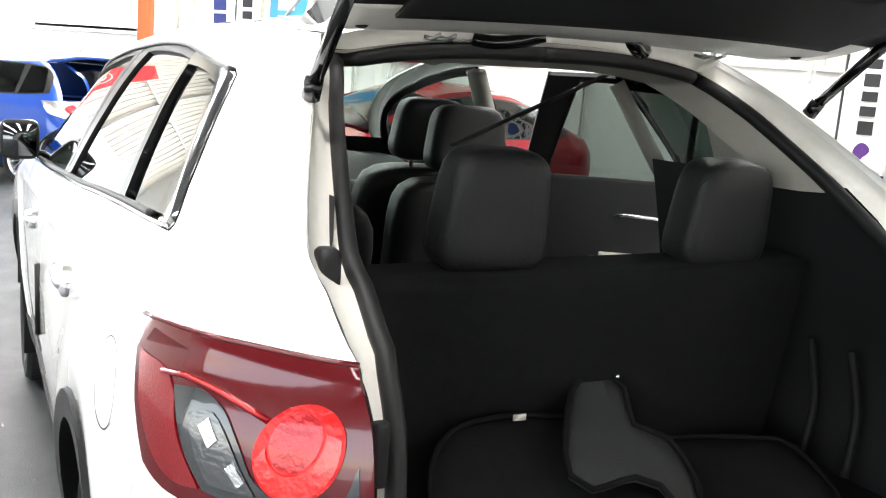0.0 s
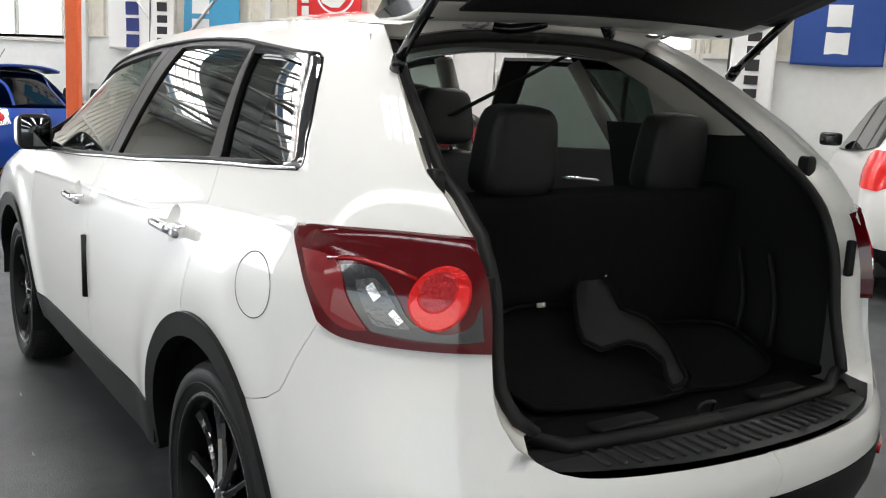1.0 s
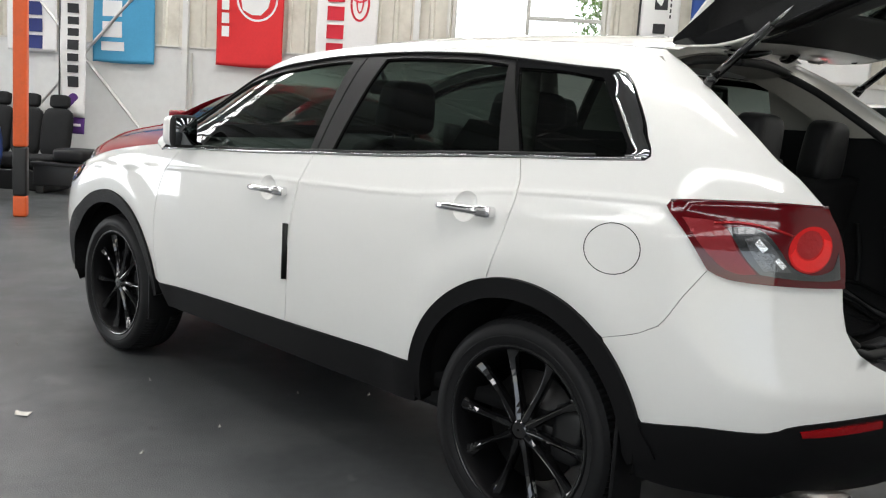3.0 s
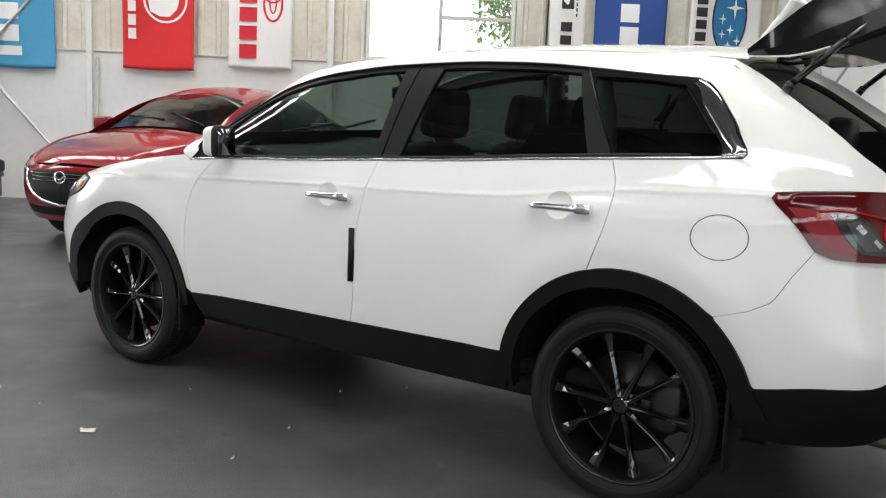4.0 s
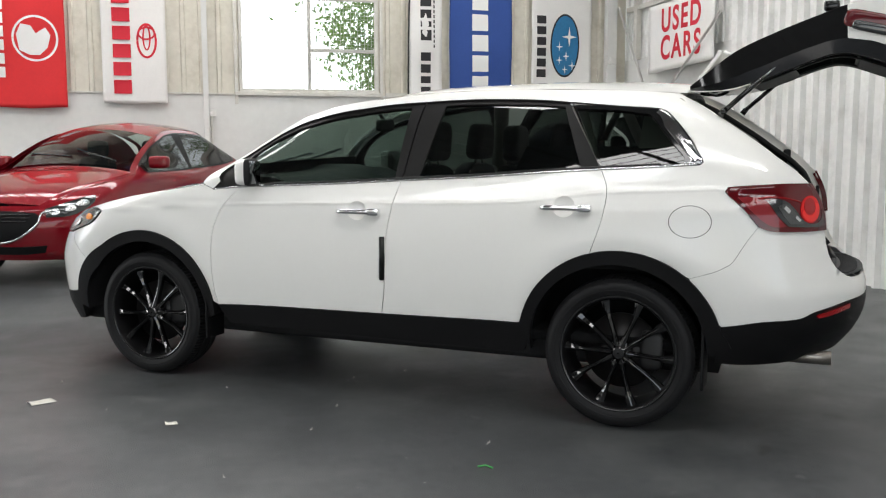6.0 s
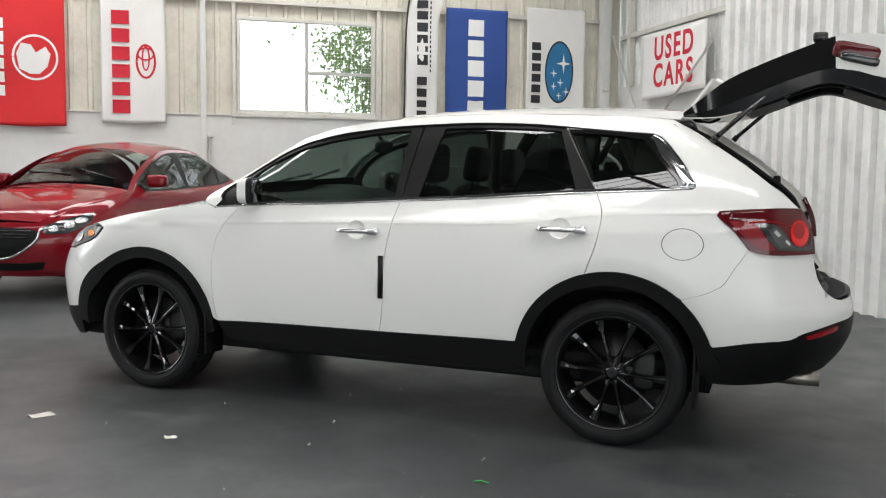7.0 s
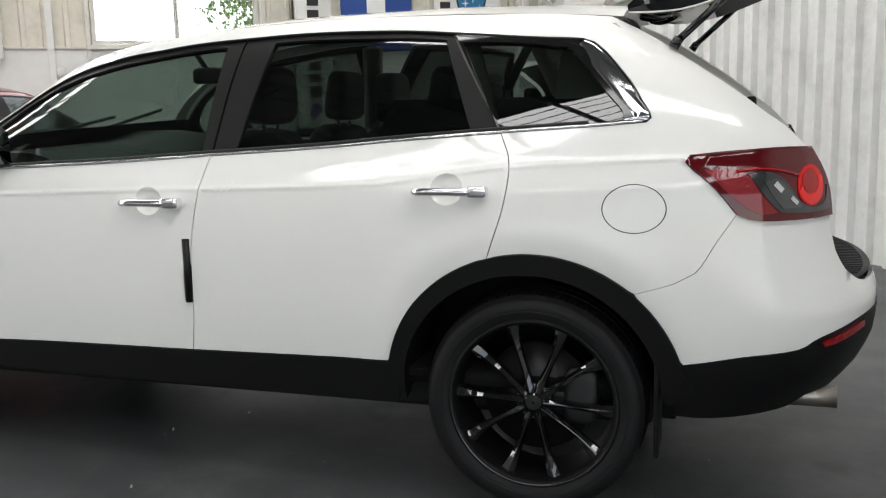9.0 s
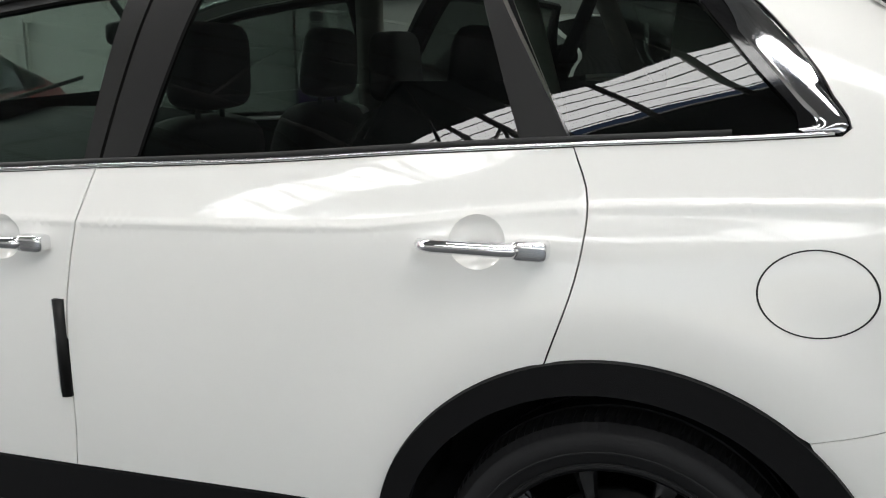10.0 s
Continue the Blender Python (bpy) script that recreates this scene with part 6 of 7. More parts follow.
# ---- other cars ----
def make_car(name, label, m, paint, p):
    """A parked car on its own shell: curves of half width, nose, tail, shoulder and crown."""
    root = thing(name, label, "car", m)
    side_c, rear_c, nose_c = curve(p["side"]), curve(p["rear"]), curve(p["nose"])
    rd, nd, ln, n = p.get("rd", .5), p.get("nd", .75), .95, 2.5
    edge, crn = curve(p["edge"]), curve(p["crown"])
    wb, wr = p["wheelbase"], p["wheel"]

    def shell(s, z):
        yc, yn, w = rear_c(z) + rd, nose_c(z) - nd, side_c(z)
        if s < yc:
            a = min((yc - s) / ln, 1.0) * math.pi / 2
            return Vector((-w * max(math.cos(a), 0) ** (2 / n), yc - rd * math.sin(a) ** (2 / n), z))
        if s > yn:
            a = min((s - yn) / ln, 1.0) * math.pi / 2
            return Vector((-w * max(math.cos(a), 0) ** (2 / n), yn + nd * math.sin(a) ** (2 / n), z))
        return Vector((-w, s, z))

    def fld(q):
        x, y, z = q
        yc, yn, w = rear_c(z) + rd, nose_c(z) - nd, side_c(z)
        v = (abs(x) / w) ** n
        if y > yn:
            v += ((y - yn) / nd) ** n
        elif y < yc:
            v += ((yc - y) / rd) ** n
        return v

    def nrm(q):
        e = 0.004
        g = Vector([fld(q + d) - fld(q - d) for d in (Vector((e, 0, 0)), Vector((0, e, 0)), Vector((0, 0, e)))])
        return g.normalized()

    def nose_s(z, x=0.003):
        c = min(x / side_c(z), 1.0) ** (n / 2)
        return (nose_c(z) - nd + math.acos(c) / (math.pi / 2) * ln, z)

    def tail_s(z, x=0.003):
        c = min(x / side_c(z), 1.0) ** (n / 2)
        return (rear_c(z) + rd - math.acos(c) / (math.pi / 2) * ln, z)

    def pan(nm, outline, mat, off=0.0, lab="", gap=0.002, lip=0.012, sides=(-1, 1), step=0.06):
        return panel(nm, path(*[flat(s) for s in outline], step=0.03), mat, root, off=off, gap=gap, lip=lip, label=lab, sides=sides, surface=shell, normal=nrm, step=step)

    ar = wr + .055
    zc = wr + .02
    low = p["low"]

    def arc(cy, a0, a1):
        return [(cy + ar * math.cos(radians(a0 + (a1 - a0) * k / 20)), zc + ar * math.sin(radians(a0 + (a1 - a0) * k / 20))) for k in range(21)]
    a_low = math.degrees(math.asin((low - zc) / ar))
    belt = p["belt"]
    shoulder = [(y, edge(y)) for y in np.linspace(p["nose_edge"], p["a_base"], 10)]
    deck = [(y, edge(y)) for y in np.linspace(p["c_base"], p["tail_edge"], 8)]
    front_top = p["front_top"]
    rear_top = p["rear_top"]
    # lower body, from the front wheel forward and round to the nose; between the wheels; and the tail
    pan("flank", [shoulder, [shoulder[-1], belt[0]], belt, [belt[-1], deck[0]], deck, [deck[-1], tail_s(rear_top)], [tail_s(z) for z in np.linspace(rear_top, low, 12)], [tail_s(low), (-ar * math.cos(radians(a_low)), low)],
                  arc(0, 180 - a_low, a_low), [(ar * math.cos(radians(a_low)), low), (wb - ar * math.cos(radians(a_low)), low)], arc(wb, 180 - a_low, a_low), [(wb + ar * math.cos(radians(a_low)), low), nose_s(low)],
                  [nose_s(z) for z in np.linspace(low, front_top, 12)], [nose_s(front_top), shoulder[0]]], paint, lip=0.05, gap=0)

    def edge_w(y):
        z = edge(y)
        yc, yn, w = rear_c(z) + rd, nose_c(z) - nd, side_c(z)
        if y > yn:
            w *= max(1 - ((y - yn) / nd) ** n, 1e-3) ** (1 / n)
        elif y < yc:
            w *= max(1 - ((yc - y) / rd) ** n, 1e-3) ** (1 / n)
        return w

    def sheet(nm, y0, y1, mat, lab="", off=0.0, t=1.0, ny=24):
        bm = bmesh.new()
        grid(bm, lambda u, v: ((2 * u - 1) * t * edge_w(y0 + v * (y1 - y0)), y0 + v * (y1 - y0), edge(y0 + v * (y1 - y0)) + (crn(y0 + v * (y1 - y0)) - edge(y0 + v * (y1 - y0))) * (1 - abs((2 * u - 1) * t) ** 2.3) + off), 24, ny)
        bmesh.ops.recalc_face_normals(bm, faces=bm.faces[:])
        return part(nm, bm, mat, root, lab)
    sheet("bonnet", p["a_base"] + .02, p["nose_edge"], paint)
    sheet("windscreen", p["ws_top"] + .004, p["a_base"] - .03, M["screen_clear"], "windscreen", t=.93)
    for sg in (-1, 1):
        bm = bmesh.new()
        grid(bm, lambda u, v: (sg * (.93 + .07 * u) * edge_w(p["ws_top"] + v * (p["a_base"] + .02 - p["ws_top"])), p["ws_top"] + v * (p["a_base"] + .02 - p["ws_top"]), edge(p["ws_top"] + v * (p["a_base"] + .02 - p["ws_top"])) + .12 * (1 - u) * (crn(p["ws_top"]) - edge(p["ws_top"]))), 4, 14)
        part("windscreen_pillar", bm, paint, root)
    sheet("roof", p["bl_top"], p["ws_top"], paint)
    sheet("rear_window", p["bl_bot"], p["bl_top"] - .004, M[p.get("rear_glass", "tint")], "rear window", t=.90)
    for sg in (-1, 1):
        bm = bmesh.new()
        grid(bm, lambda u, v: (sg * (.90 + .10 * u) * edge_w(p["bl_bot"] + v * (p["bl_top"] - p["bl_bot"])), p["bl_bot"] + v * (p["bl_top"] - p["bl_bot"]), edge(p["bl_bot"] + v * (p["bl_top"] - p["bl_bot"])) + .2 * (1 - u) * (crn(p["bl_bot"] + v * (p["bl_top"] - p["bl_bot"])) - edge(p["bl_bot"] + v * (p["bl_top"] - p["bl_bot"])))), 4, 12)
        part("rear_pillar", bm, paint, root)
    if p["bl_bot"] > p["tail_edge"] + .03:
        sheet("boot_lid", p["tail_edge"], p["bl_bot"], paint)
    # side glass with dark frames
    rail = [(y, edge(y)) for y in np.linspace(p["a_base"], p["c_base"], 26)]
    pan("upper_side", [rail, [rail[-1], belt[-1]], belt[::-1], [belt[0], rail[0]]], paint, off=-.004, lip=0, gap=0)
    up_rail = [(y, edge(y) - .055) for y in np.linspace(p["glass"][0], p["glass"][1], 24)]
    blt = [(y, z + .02) for y, z in belt]
    g0, g1 = p["glass"]
    top = [(y, edge(y) - .040) for y in np.linspace(g0 + .02, g1 - .03, 24)]
    top = [q for q in top if q[1] > at_s(belt, q[0])[1] + .02]
    bot = [(y, at_s(belt, y)[1] + .006) for y in np.linspace(g1 - .03, g0 + .02, 10)]
    pan("window_surround", [top, [top[-1], bot[0]], bot, [bot[-1], top[0]]], M["satin_black"], off=.001, lab="black window surround", lip=0, gap=0)
    for g0, g1 in p["panes"]:
        top = [q for q in up_rail if g1 - 1e-3 <= q[0] <= g0 + 1e-3]
        bot = [at_s(blt, y) for y in np.linspace(g1, g0, 8)]
        top = [q for q in top if q[1] > at_s(blt, q[0])[1] + .02]
        pan("side_glass", [top, [top[-1], bot[0]], bot, [bot[-1], top[0]]], M["tint"], off=.003, lab="tinted side glass", lip=0, gap=0)
    bm = bmesh.new()
    box(bm, -side_c(.5) + .14, rear_c(.4) + .15, low - .06, side_c(.5) - .14, nose_c(.4) - .62, low + .10, .02)
    part("underbody", bm, M["trim_black"], root)
    bm = bmesh.new()
    box(bm, -.60, .35, low + .1, .60, p["a_base"] - .45, belt[0][1] - .06, .05)
    part("cabin", bm, M["trim_black"], root, "dark cabin trim")
    for sx in (-.34, .34):
        bm = bmesh.new()
        cushion(bm, sx - .22, .95, .6, sx + .22, 1.12, belt[0][1] + .16, n=5)
        part("front_seat", bm, M["seat_fabric"], root)
        bm = bmesh.new()
        cushion(bm, sx - .12, .96, belt[0][1] + .15, sx + .12, 1.06, belt[0][1] + .34, n=4)
        part("headrest", bm, M["seat_fabric"], root)
    for wy in (0, wb):
        for sg in (-1, 1):
            wheel(root, "wheel", sg * (side_c(wr) - .105), wy, wr, .20, wr * .66, sg, (p["rim"], None, p["wheel_label"]), p.get("spokes", 10), 11 * sg)
            bm = bmesh.new()
            grid(bm, lambda u, v: (sg * (side_c(zc) - .01 - .30 * v), wy + (ar + .002) * math.cos(math.pi * u), zc + (ar + .002) * math.sin(math.pi * u)), 20, 3)
            part("wheel_arch_liner", bm, M["carpet"], root)
    for sg in (-1, 1):
        bm = bmesh.new()
        vs = cushion(bm, -.105, -.05, -.065, .105, .06, .065, n=5)
        bmesh.ops.transform(bm, matrix=pose(sg * (side_c(belt[0][1]) + .10), p["mirror"], belt[0][1] + .11) @ Matrix.Diagonal((sg, 1, 1, 1)), verts=bm.verts)
        bmesh.ops.recalc_face_normals(bm, faces=bm.faces[:])
        part("door_mirror", bm, paint if not p.get("black_mirror") else M["gloss_black"], root)
    return root, shell, nrm, nose_s, tail_s, pan, side_c, nose_c, rear_c, edge_w


RED = dict(side=[(.15, .76), (.3, .80), (.5, .835), (.7, .845), (.85, .838), (.93, .815), (1.0, .775), (1.2, .685), (1.35, .605), (1.46, .50)],
           nose=[(.15, 3.25), (.3, 3.37), (.5, 3.41), (.65, 3.38), (.75, 3.31), (.85, 3.12), (1.0, 2.7), (1.45, 1.9)],
           rear=[(.15, -.80), (.4, -.92), (.8, -.91), (1.0, -.86), (1.1, -.62), (1.2, -.35), (1.45, .2)],
           edge=[(-.86, .985), (-.6, 1.045), (-.4, 1.12), (-.1, 1.25), (.2, 1.345), (.5, 1.395), (.9, 1.405), (1.25, 1.375), (1.5, 1.30), (1.8, 1.175), (2.1, 1.02), (2.2, .965), (2.4, .935), (2.8, .87), (3.1, .79), (3.28, .70)],
           crown=[(-.86, 1.02), (-.6, 1.075), (-.4, 1.17), (-.1, 1.32), (.2, 1.43), (.5, 1.475), (.9, 1.485), (1.25, 1.46), (1.5, 1.395), (1.8, 1.255), (2.1, 1.085), (2.25, 1.02), (2.5, .985), (2.9, .905), (3.2, .79), (3.30, .70)],
           wheelbase=2.57, wheel=.300, low=.235, belt=[(2.16, .955), (1.4, .955), (.7, .975), (.1, 1.0), (-.35, 1.045)], nose_edge=3.28, a_base=2.2, c_base=-.42, tail_edge=-.86, front_top=.70, rear_top=1.0, ws_top=1.50, bl_top=.10, bl_bot=-.50,
           glass=(1.98, -.25), panes=((1.98, 1.02), (.95, .12), (.06, -.18)), rim=M["rim_silver"], wheel_label="silver alloy wheel", mirror=1.93, rear_glass="screen_clear")
TALL = 1.03
for key in ("side", "nose", "rear"):
    RED[key] = [(z * TALL, v) for z, v in RED[key]]
for key in ("edge", "crown", "belt"):
    RED[key] = [(y, z * TALL) for y, z in RED[key]]
RED.update(front_top=.70 * TALL, rear_top=1.0 * TALL, wheel=.308, low=.225)
red, r_shell, r_nrm, r_raw, r_ts, r_pan, r_side, r_nose, r_rear, r_ew = make_car("sedan", "glossy red small sedan parked nose out by the wall", pose(7.26, 2.89, RISE, 0, 0, 64.5), M["red_paint"], RED)
r_ns = lambda z, x=.003: r_raw(z * TALL, x)
# its face: grille, bright wing, lamps, lower intake
G = [r_ns(.655), r_ns(.655, .20), r_ns(.640, .42), r_ns(.60, .47), r_ns(.50, .42), r_ns(.40, .24), r_ns(.375)]
mid_line = lambda z0, z1: [r_ns(z) for z in np.linspace(z0, z1, 9)]
r_pan("grille", [G[:3], G[2:5], G[4:], mid_line(.375, .655)], M["cladding"], off=.006, lab="black mesh grille", gap=0)
for k, z in enumerate((.63, .60, .57)):
    bm = bmesh.new()
    pts = [r_shell(*r_ns(z, abs(x) + .003)) + Vector((0, .010, 0)) for x in np.linspace(0, .40 - .02 * k, 10)]
    tube(bm, [(-q.x, q.y, q.z) for q in pts[::-1]] + [tuple(q) for q in pts[1:]], .006, 6)
    part("grille_bar", bm, M["gloss_black"], red)
bm = bmesh.new()
lp = [r_ns(.655, .56), r_ns(.635, .47), r_ns(.56, .455), r_ns(.47, .36), r_ns(.40, .22), r_ns(.365, .003)]
pts = [r_shell(*q) + r_nrm(r_shell(*q)) * .012 for q in lp]
pts = spline(pts, .03)
tube(bm, [tuple(q) for q in pts] + [(-q.x, q.y, q.z) for q in pts[::-1]], .012, 8)
part("grille_surround", bm, M["chrome"], red, "bright chrome grille wing")
bm = bmesh.new()
q = r_shell(*r_ns(.605, .003))
tube(bm, [(.062 * math.cos(a), q.y + .022, q.z + .05 * math.sin(a)) for a in np.linspace(0, 2 * math.pi, 25)], .006, 8, caps=False)
tube(bm, spline([(-.055, q.y + .022, q.z + .02), (-.02, q.y + .024, q.z - .012), (0, q.y + .024, q.z - .022), (.02, q.y + .024, q.z - .012), (.055, q.y + .022, q.z + .02)], .01), .006, 6)
part("badge", bm, M["chrome"], red, "bright oval badge")
H = [r_ns(.672, .49), r_ns(.722, .62), r_ns(.772, .735), (2.80, .805), (2.85, .742), r_ns(.665, .752), r_ns(.610, .67), r_ns(.600, .51)]
r_pan("headlight", [H[:4], [H[3], H[4]], H[4:], [H[-1], H[0]]], M["lens_dark"], off=.006, lab="dark swept-back headlight", gap=0)
for xx, zz in ((.565, .645), (.665, .675), (.725, .715)):
    r_pan("headlight_projector", [[r_ns(zz + .026 * math.sin(a), xx + .035 * math.cos(a)) for a in np.linspace(0, 2 * math.pi, 20)]], M["lens_clear"], off=.010, lab="clear projector lens", gap=0, lip=.003, step=.02)
r_pan("lower_intake", [[r_ns(.345), r_ns(.345, .32), r_ns(.355, .50)], [r_ns(.355, .50), r_ns(.29, .47)], [r_ns(.29, .47), r_ns(.275, .28), r_ns(.275)], mid_line(.275, .345)], M["cladding"], off=.005, lab="black lower intake", gap=0)
r_pan("fog_lamp_recess", [[r_ns(.42, .66), r_ns(.45, .74), r_ns(.36, .76), r_ns(.34, .67), r_ns(.42, .66)]], M["cladding"], off=.005, lab="black fog lamp recess", gap=0)
for a, b in (((2.05, .012), (1.95, .55)), ((2.08, -.5), (1.93, .02))):
    bm = bmesh.new()
    za = lambda y, x: curve(RED["crown"])(y) - .06 * (x / .7) ** 2 + .012
    tube(bm, [(a[1], a[0], za(*a)), (b[1], b[0], za(*b))], .008, 6)
    part("wiper", bm, M["gloss_black"], red)

BLUE = dict(side=[(.15, .78), (.3, .83), (.5, .865), (.7, .87), (.88, .855), (.95, .83), (1.05, .775), (1.25, .68), (1.4, .60), (1.5, .48)],
            nose=[(.15, 3.4), (.3, 3.5), (.6, 3.52), (.75, 3.45), (.9, 3.1), (1.0, 2.7), (1.5, 1.9)],
            rear=[(.15, -.60), (.35, -.74), (.60, -.76), (.80, -.73), (.95, -.68), (1.1, -.58), (1.3, -.40), (1.5, -.2)],
            edge=[(-.62, 1.0), (-.5, 1.16), (-.38, 1.28), (-.2, 1.385), (.2, 1.405), (.9, 1.415), (1.3, 1.375), (1.6, 1.28), (2.0, 1.08), (2.15, .99), (2.4, .96), (2.9, .89), (3.3, .78), (3.4, .72)],
            crown=[(-.62, 1.02), (-.5, 1.20), (-.38, 1.34), (-.2, 1.455), (.2, 1.475), (.9, 1.485), (1.3, 1.455), (1.6, 1.365), (2.0, 1.15), (2.2, 1.05), (2.4, 1.02), (2.9, .95), (3.3, .82), (3.42, .72)],
            wheelbase=2.62, wheel=.312, low=.23, belt=[(2.1, .97), (1.3, .985), (.5, 1.0), (-.1, 1.03), (-.5, 1.07)], nose_edge=3.38, a_base=2.15, c_base=-.55, tail_edge=-.62, front_top=.72, rear_top=1.0, ws_top=1.3, bl_top=-.22, bl_bot=-.60,
            rd=.36, glass=(1.95, -.35), panes=((1.95, 1.05), (.98, .15), (.09, -.28)), rim=M["rim_silver"], wheel_label="silver multi-spoke alloy wheel", spokes=14, mirror=1.82)
blue, b_shell, b_nrm, b_ns, b_ts, b_pan, b_side, b_nose, b_rear, b_ew = make_car("hatchback", "bright blue hatchback with a roof spoiler and silver wheels", pose(5.95, 7.68, RISE, 0, 0, 0), M["blue_paint"], BLUE)
L = [b_ts(.98, .52), b_ts(.985, .70), b_ts(.98, .835), b_ts(.86, .85), b_ts(.80, .72), b_ts(.83, .54)]
b_pan("tail_lamp", [L[:3], [L[2], L[3]], L[3:], [L[-1], L[0]]], M["lens_clear"], off=.006, lab="clear and red tail lamp", gap=0)
b_pan("tail_lamp_core", [[b_ts(.90 + .05 * math.sin(a), .66 + .07 * math.cos(a)) for a in np.linspace(0, 2 * math.pi, 20)]], M["lens_mid"], off=.011, gap=0, lip=.003, step=.03)
b_pan("plate", [[b_ts(.79), b_ts(.79, .19)], [b_ts(.79, .19), b_ts(.68, .19)], [b_ts(.68, .19), b_ts(.68)], [b_ts(z) for z in np.linspace(.68, .79, 6)]], M["plate"], off=.010, lab="pale number plate with dark bars", gap=0)
b_pan("plate_bar", [[b_ts(.765), b_ts(.765, .15)], [b_ts(.765, .15), b_ts(.715, .15)], [b_ts(.715, .15), b_ts(.715)], [b_ts(z) for z in np.linspace(.715, .765, 6)]], M["p_navy"], off=.0125, gap=0, lip=0.001)
b_pan("rear_diffuser", [[b_ts(.33), b_ts(.33, .5), b_ts(.36, .72)], [b_ts(.36, .72), b_ts(.235, .70)], [b_ts(.235, .70), b_ts(.235)], [b_ts(z) for z in np.linspace(.235, .33, 6)]], M["cladding"], off=.008, lab="black lower bumper", gap=0)
bm = bmesh.new()
grid(bm, lambda u, v: ((2 * u - 1) * .60, -.14 - .22 * v - .02 * (1 - (2 * u - 1) ** 2), 1.475 + .015 * v - .05 * abs(2 * u - 1) ** 3), 20, 4)
solid(bm, .03)
part("roof_spoiler", bm, M["blue_paint"], blue, "blue roof spoiler")
bm = bmesh.new()
tube(bm, [(0, -.56, 1.08), (.05, -.55, 1.10), (.34, -.50, 1.13)], .009, 6)
part("rear_wiper", bm, M["gloss_black"], blue)
bm = bmesh.new()
tube(bm, [(0, .05, 1.47), (0, -.10, 1.66)], .004, 6)
part("aerial", bm, M["gloss_black"], blue)

WHITE = dict(side=[(.15, .78), (.3, .83), (.5, .865), (.75, .875), (.95, .86), (1.05, .835), (1.2, .77), (1.4, .68), (1.55, .60), (1.66, .48)],
             nose=[(.15, 3.1), (.3, 3.18), (.7, 3.2), (.85, 3.1), (1.0, 2.9), (1.1, 2.5), (1.66, 1.8)],
             rear=[(.15, -.58), (.35, -.72), (.65, -.75), (.9, -.71), (1.1, -.66), (1.3, -.55), (1.5, -.40), (1.66, -.25)],
             edge=[(-.64, 1.06), (-.55, 1.27), (-.42, 1.42), (-.25, 1.53), (.2, 1.57), (.8, 1.58), (1.2, 1.54), (1.6, 1.36), (1.9, 1.17), (2.05, 1.07), (2.4, 1.03), (2.8, .95), (3.05, .86)],
             crown=[(-.64, 1.08), (-.55, 1.31), (-.42, 1.48), (-.25, 1.61), (.2, 1.65), (.8, 1.66), (1.2, 1.62), (1.6, 1.45), (1.9, 1.24), (2.1, 1.12), (2.4, 1.08), (2.8, 1.0), (3.07, .86)],
             wheelbase=2.5, wheel=.325, low=.25, belt=[(2.0, 1.045), (1.2, 1.06), (.4, 1.085), (-.2, 1.12), (-.52, 1.16)], nose_edge=3.04, a_base=2.05, c_base=-.56, tail_edge=-.64, front_top=.86, rear_top=1.06, ws_top=1.2, bl_top=-.28, bl_bot=-.62,
             rd=.36, nd=.6, glass=(1.86, -.38), panes=((1.86, 1.0), (.93, .12), (.06, -.32)), rim=M["rim_silver"], wheel_label="silver alloy wheel", mirror=1.75, black_mirror=True)
white, w_shell, w_nrm, w_ns, w_ts, w_pan, *_ = make_car("compact_suv", "white compact SUV parked nose to the wall", pose(5.20, -2.45, RISE, 0, 0, -90), M["white_paint"], WHITE)
L = [w_ts(1.12, .62), w_ts(1.12, .80), w_ts(1.0, .87), w_ts(.86, .87), w_ts(.83, .78), w_ts(.90, .64)]
w_pan("tail_lamp", [L[:3], L[2:5], [L[4], L[5]], [L[5], L[0]]], M["lens_bright"], off=.008, lab="red tail lamp", gap=0)
w_pan("rear_skirt", [[w_ts(.40), w_ts(.40, .6), w_ts(.42, .80)], [w_ts(.42, .80), w_ts(.25, .78)], [w_ts(.25, .78), w_ts(.25)], [w_ts(z) for z in np.linspace(.25, .40, 6)]], M["cladding"], off=.006, lab="black lower bumper", gap=0)

# ---- banners on the east wall ----
def banner(name, y0, y1, z0, z1, mat, label, shapes, fold=.012, seed=0.0, x=WALL_E - .075):
    """A hanging cloth; shapes are (material, outline) pairs in (y, z), laid 3 mm proud."""
    root = thing(name, label, "banner", pose(x, 0, 0), group="banners on the wall")
    depth = lambda y, z: fold * math.sin((y * 7 + seed) + .8 * math.sin(z * 2.3 + seed)) * (1 - .6 * (z - z0) / (z1 - z0)) + .010 * math.sin(z * 5 + seed + y * 3)
    bm = bmesh.new()
    sag = lambda u: -.012 * math.cos((u - .5) * math.pi * 2) * .6
    grid(bm, lambda u, v: (depth(y0 + (y1 - y0) * u, z0 + (z1 - z0) * v), y0 + (y1 - y0) * u, z0 + (z1 - z0) * v + (sag(u) if v == 0 else 0)), 24, 40)
    solid(bm, .002)
    part("cloth", bm, mat, root)
    for layer, (nm, sm, outline) in enumerate(shapes):
        vs, fs = cdt([Vector(q) for q in outline], .05)
        bm = bmesh.new()
        bv = [bm.verts.new((depth(v.x, v.y) - .0045 - .0016 * min(layer, 3), v.x, v.y)) for v in vs]
        for f in fs:
            bm.faces.new([bv[i] for i in f])
        part(nm, bm, sm, root)
    return root


def ell(cy, cz, ry, rz, n=40):
    return [(cy + ry * math.cos(2 * math.pi * k / n), cz + rz * math.sin(2 * math.pi * k / n)) for k in range(n)]


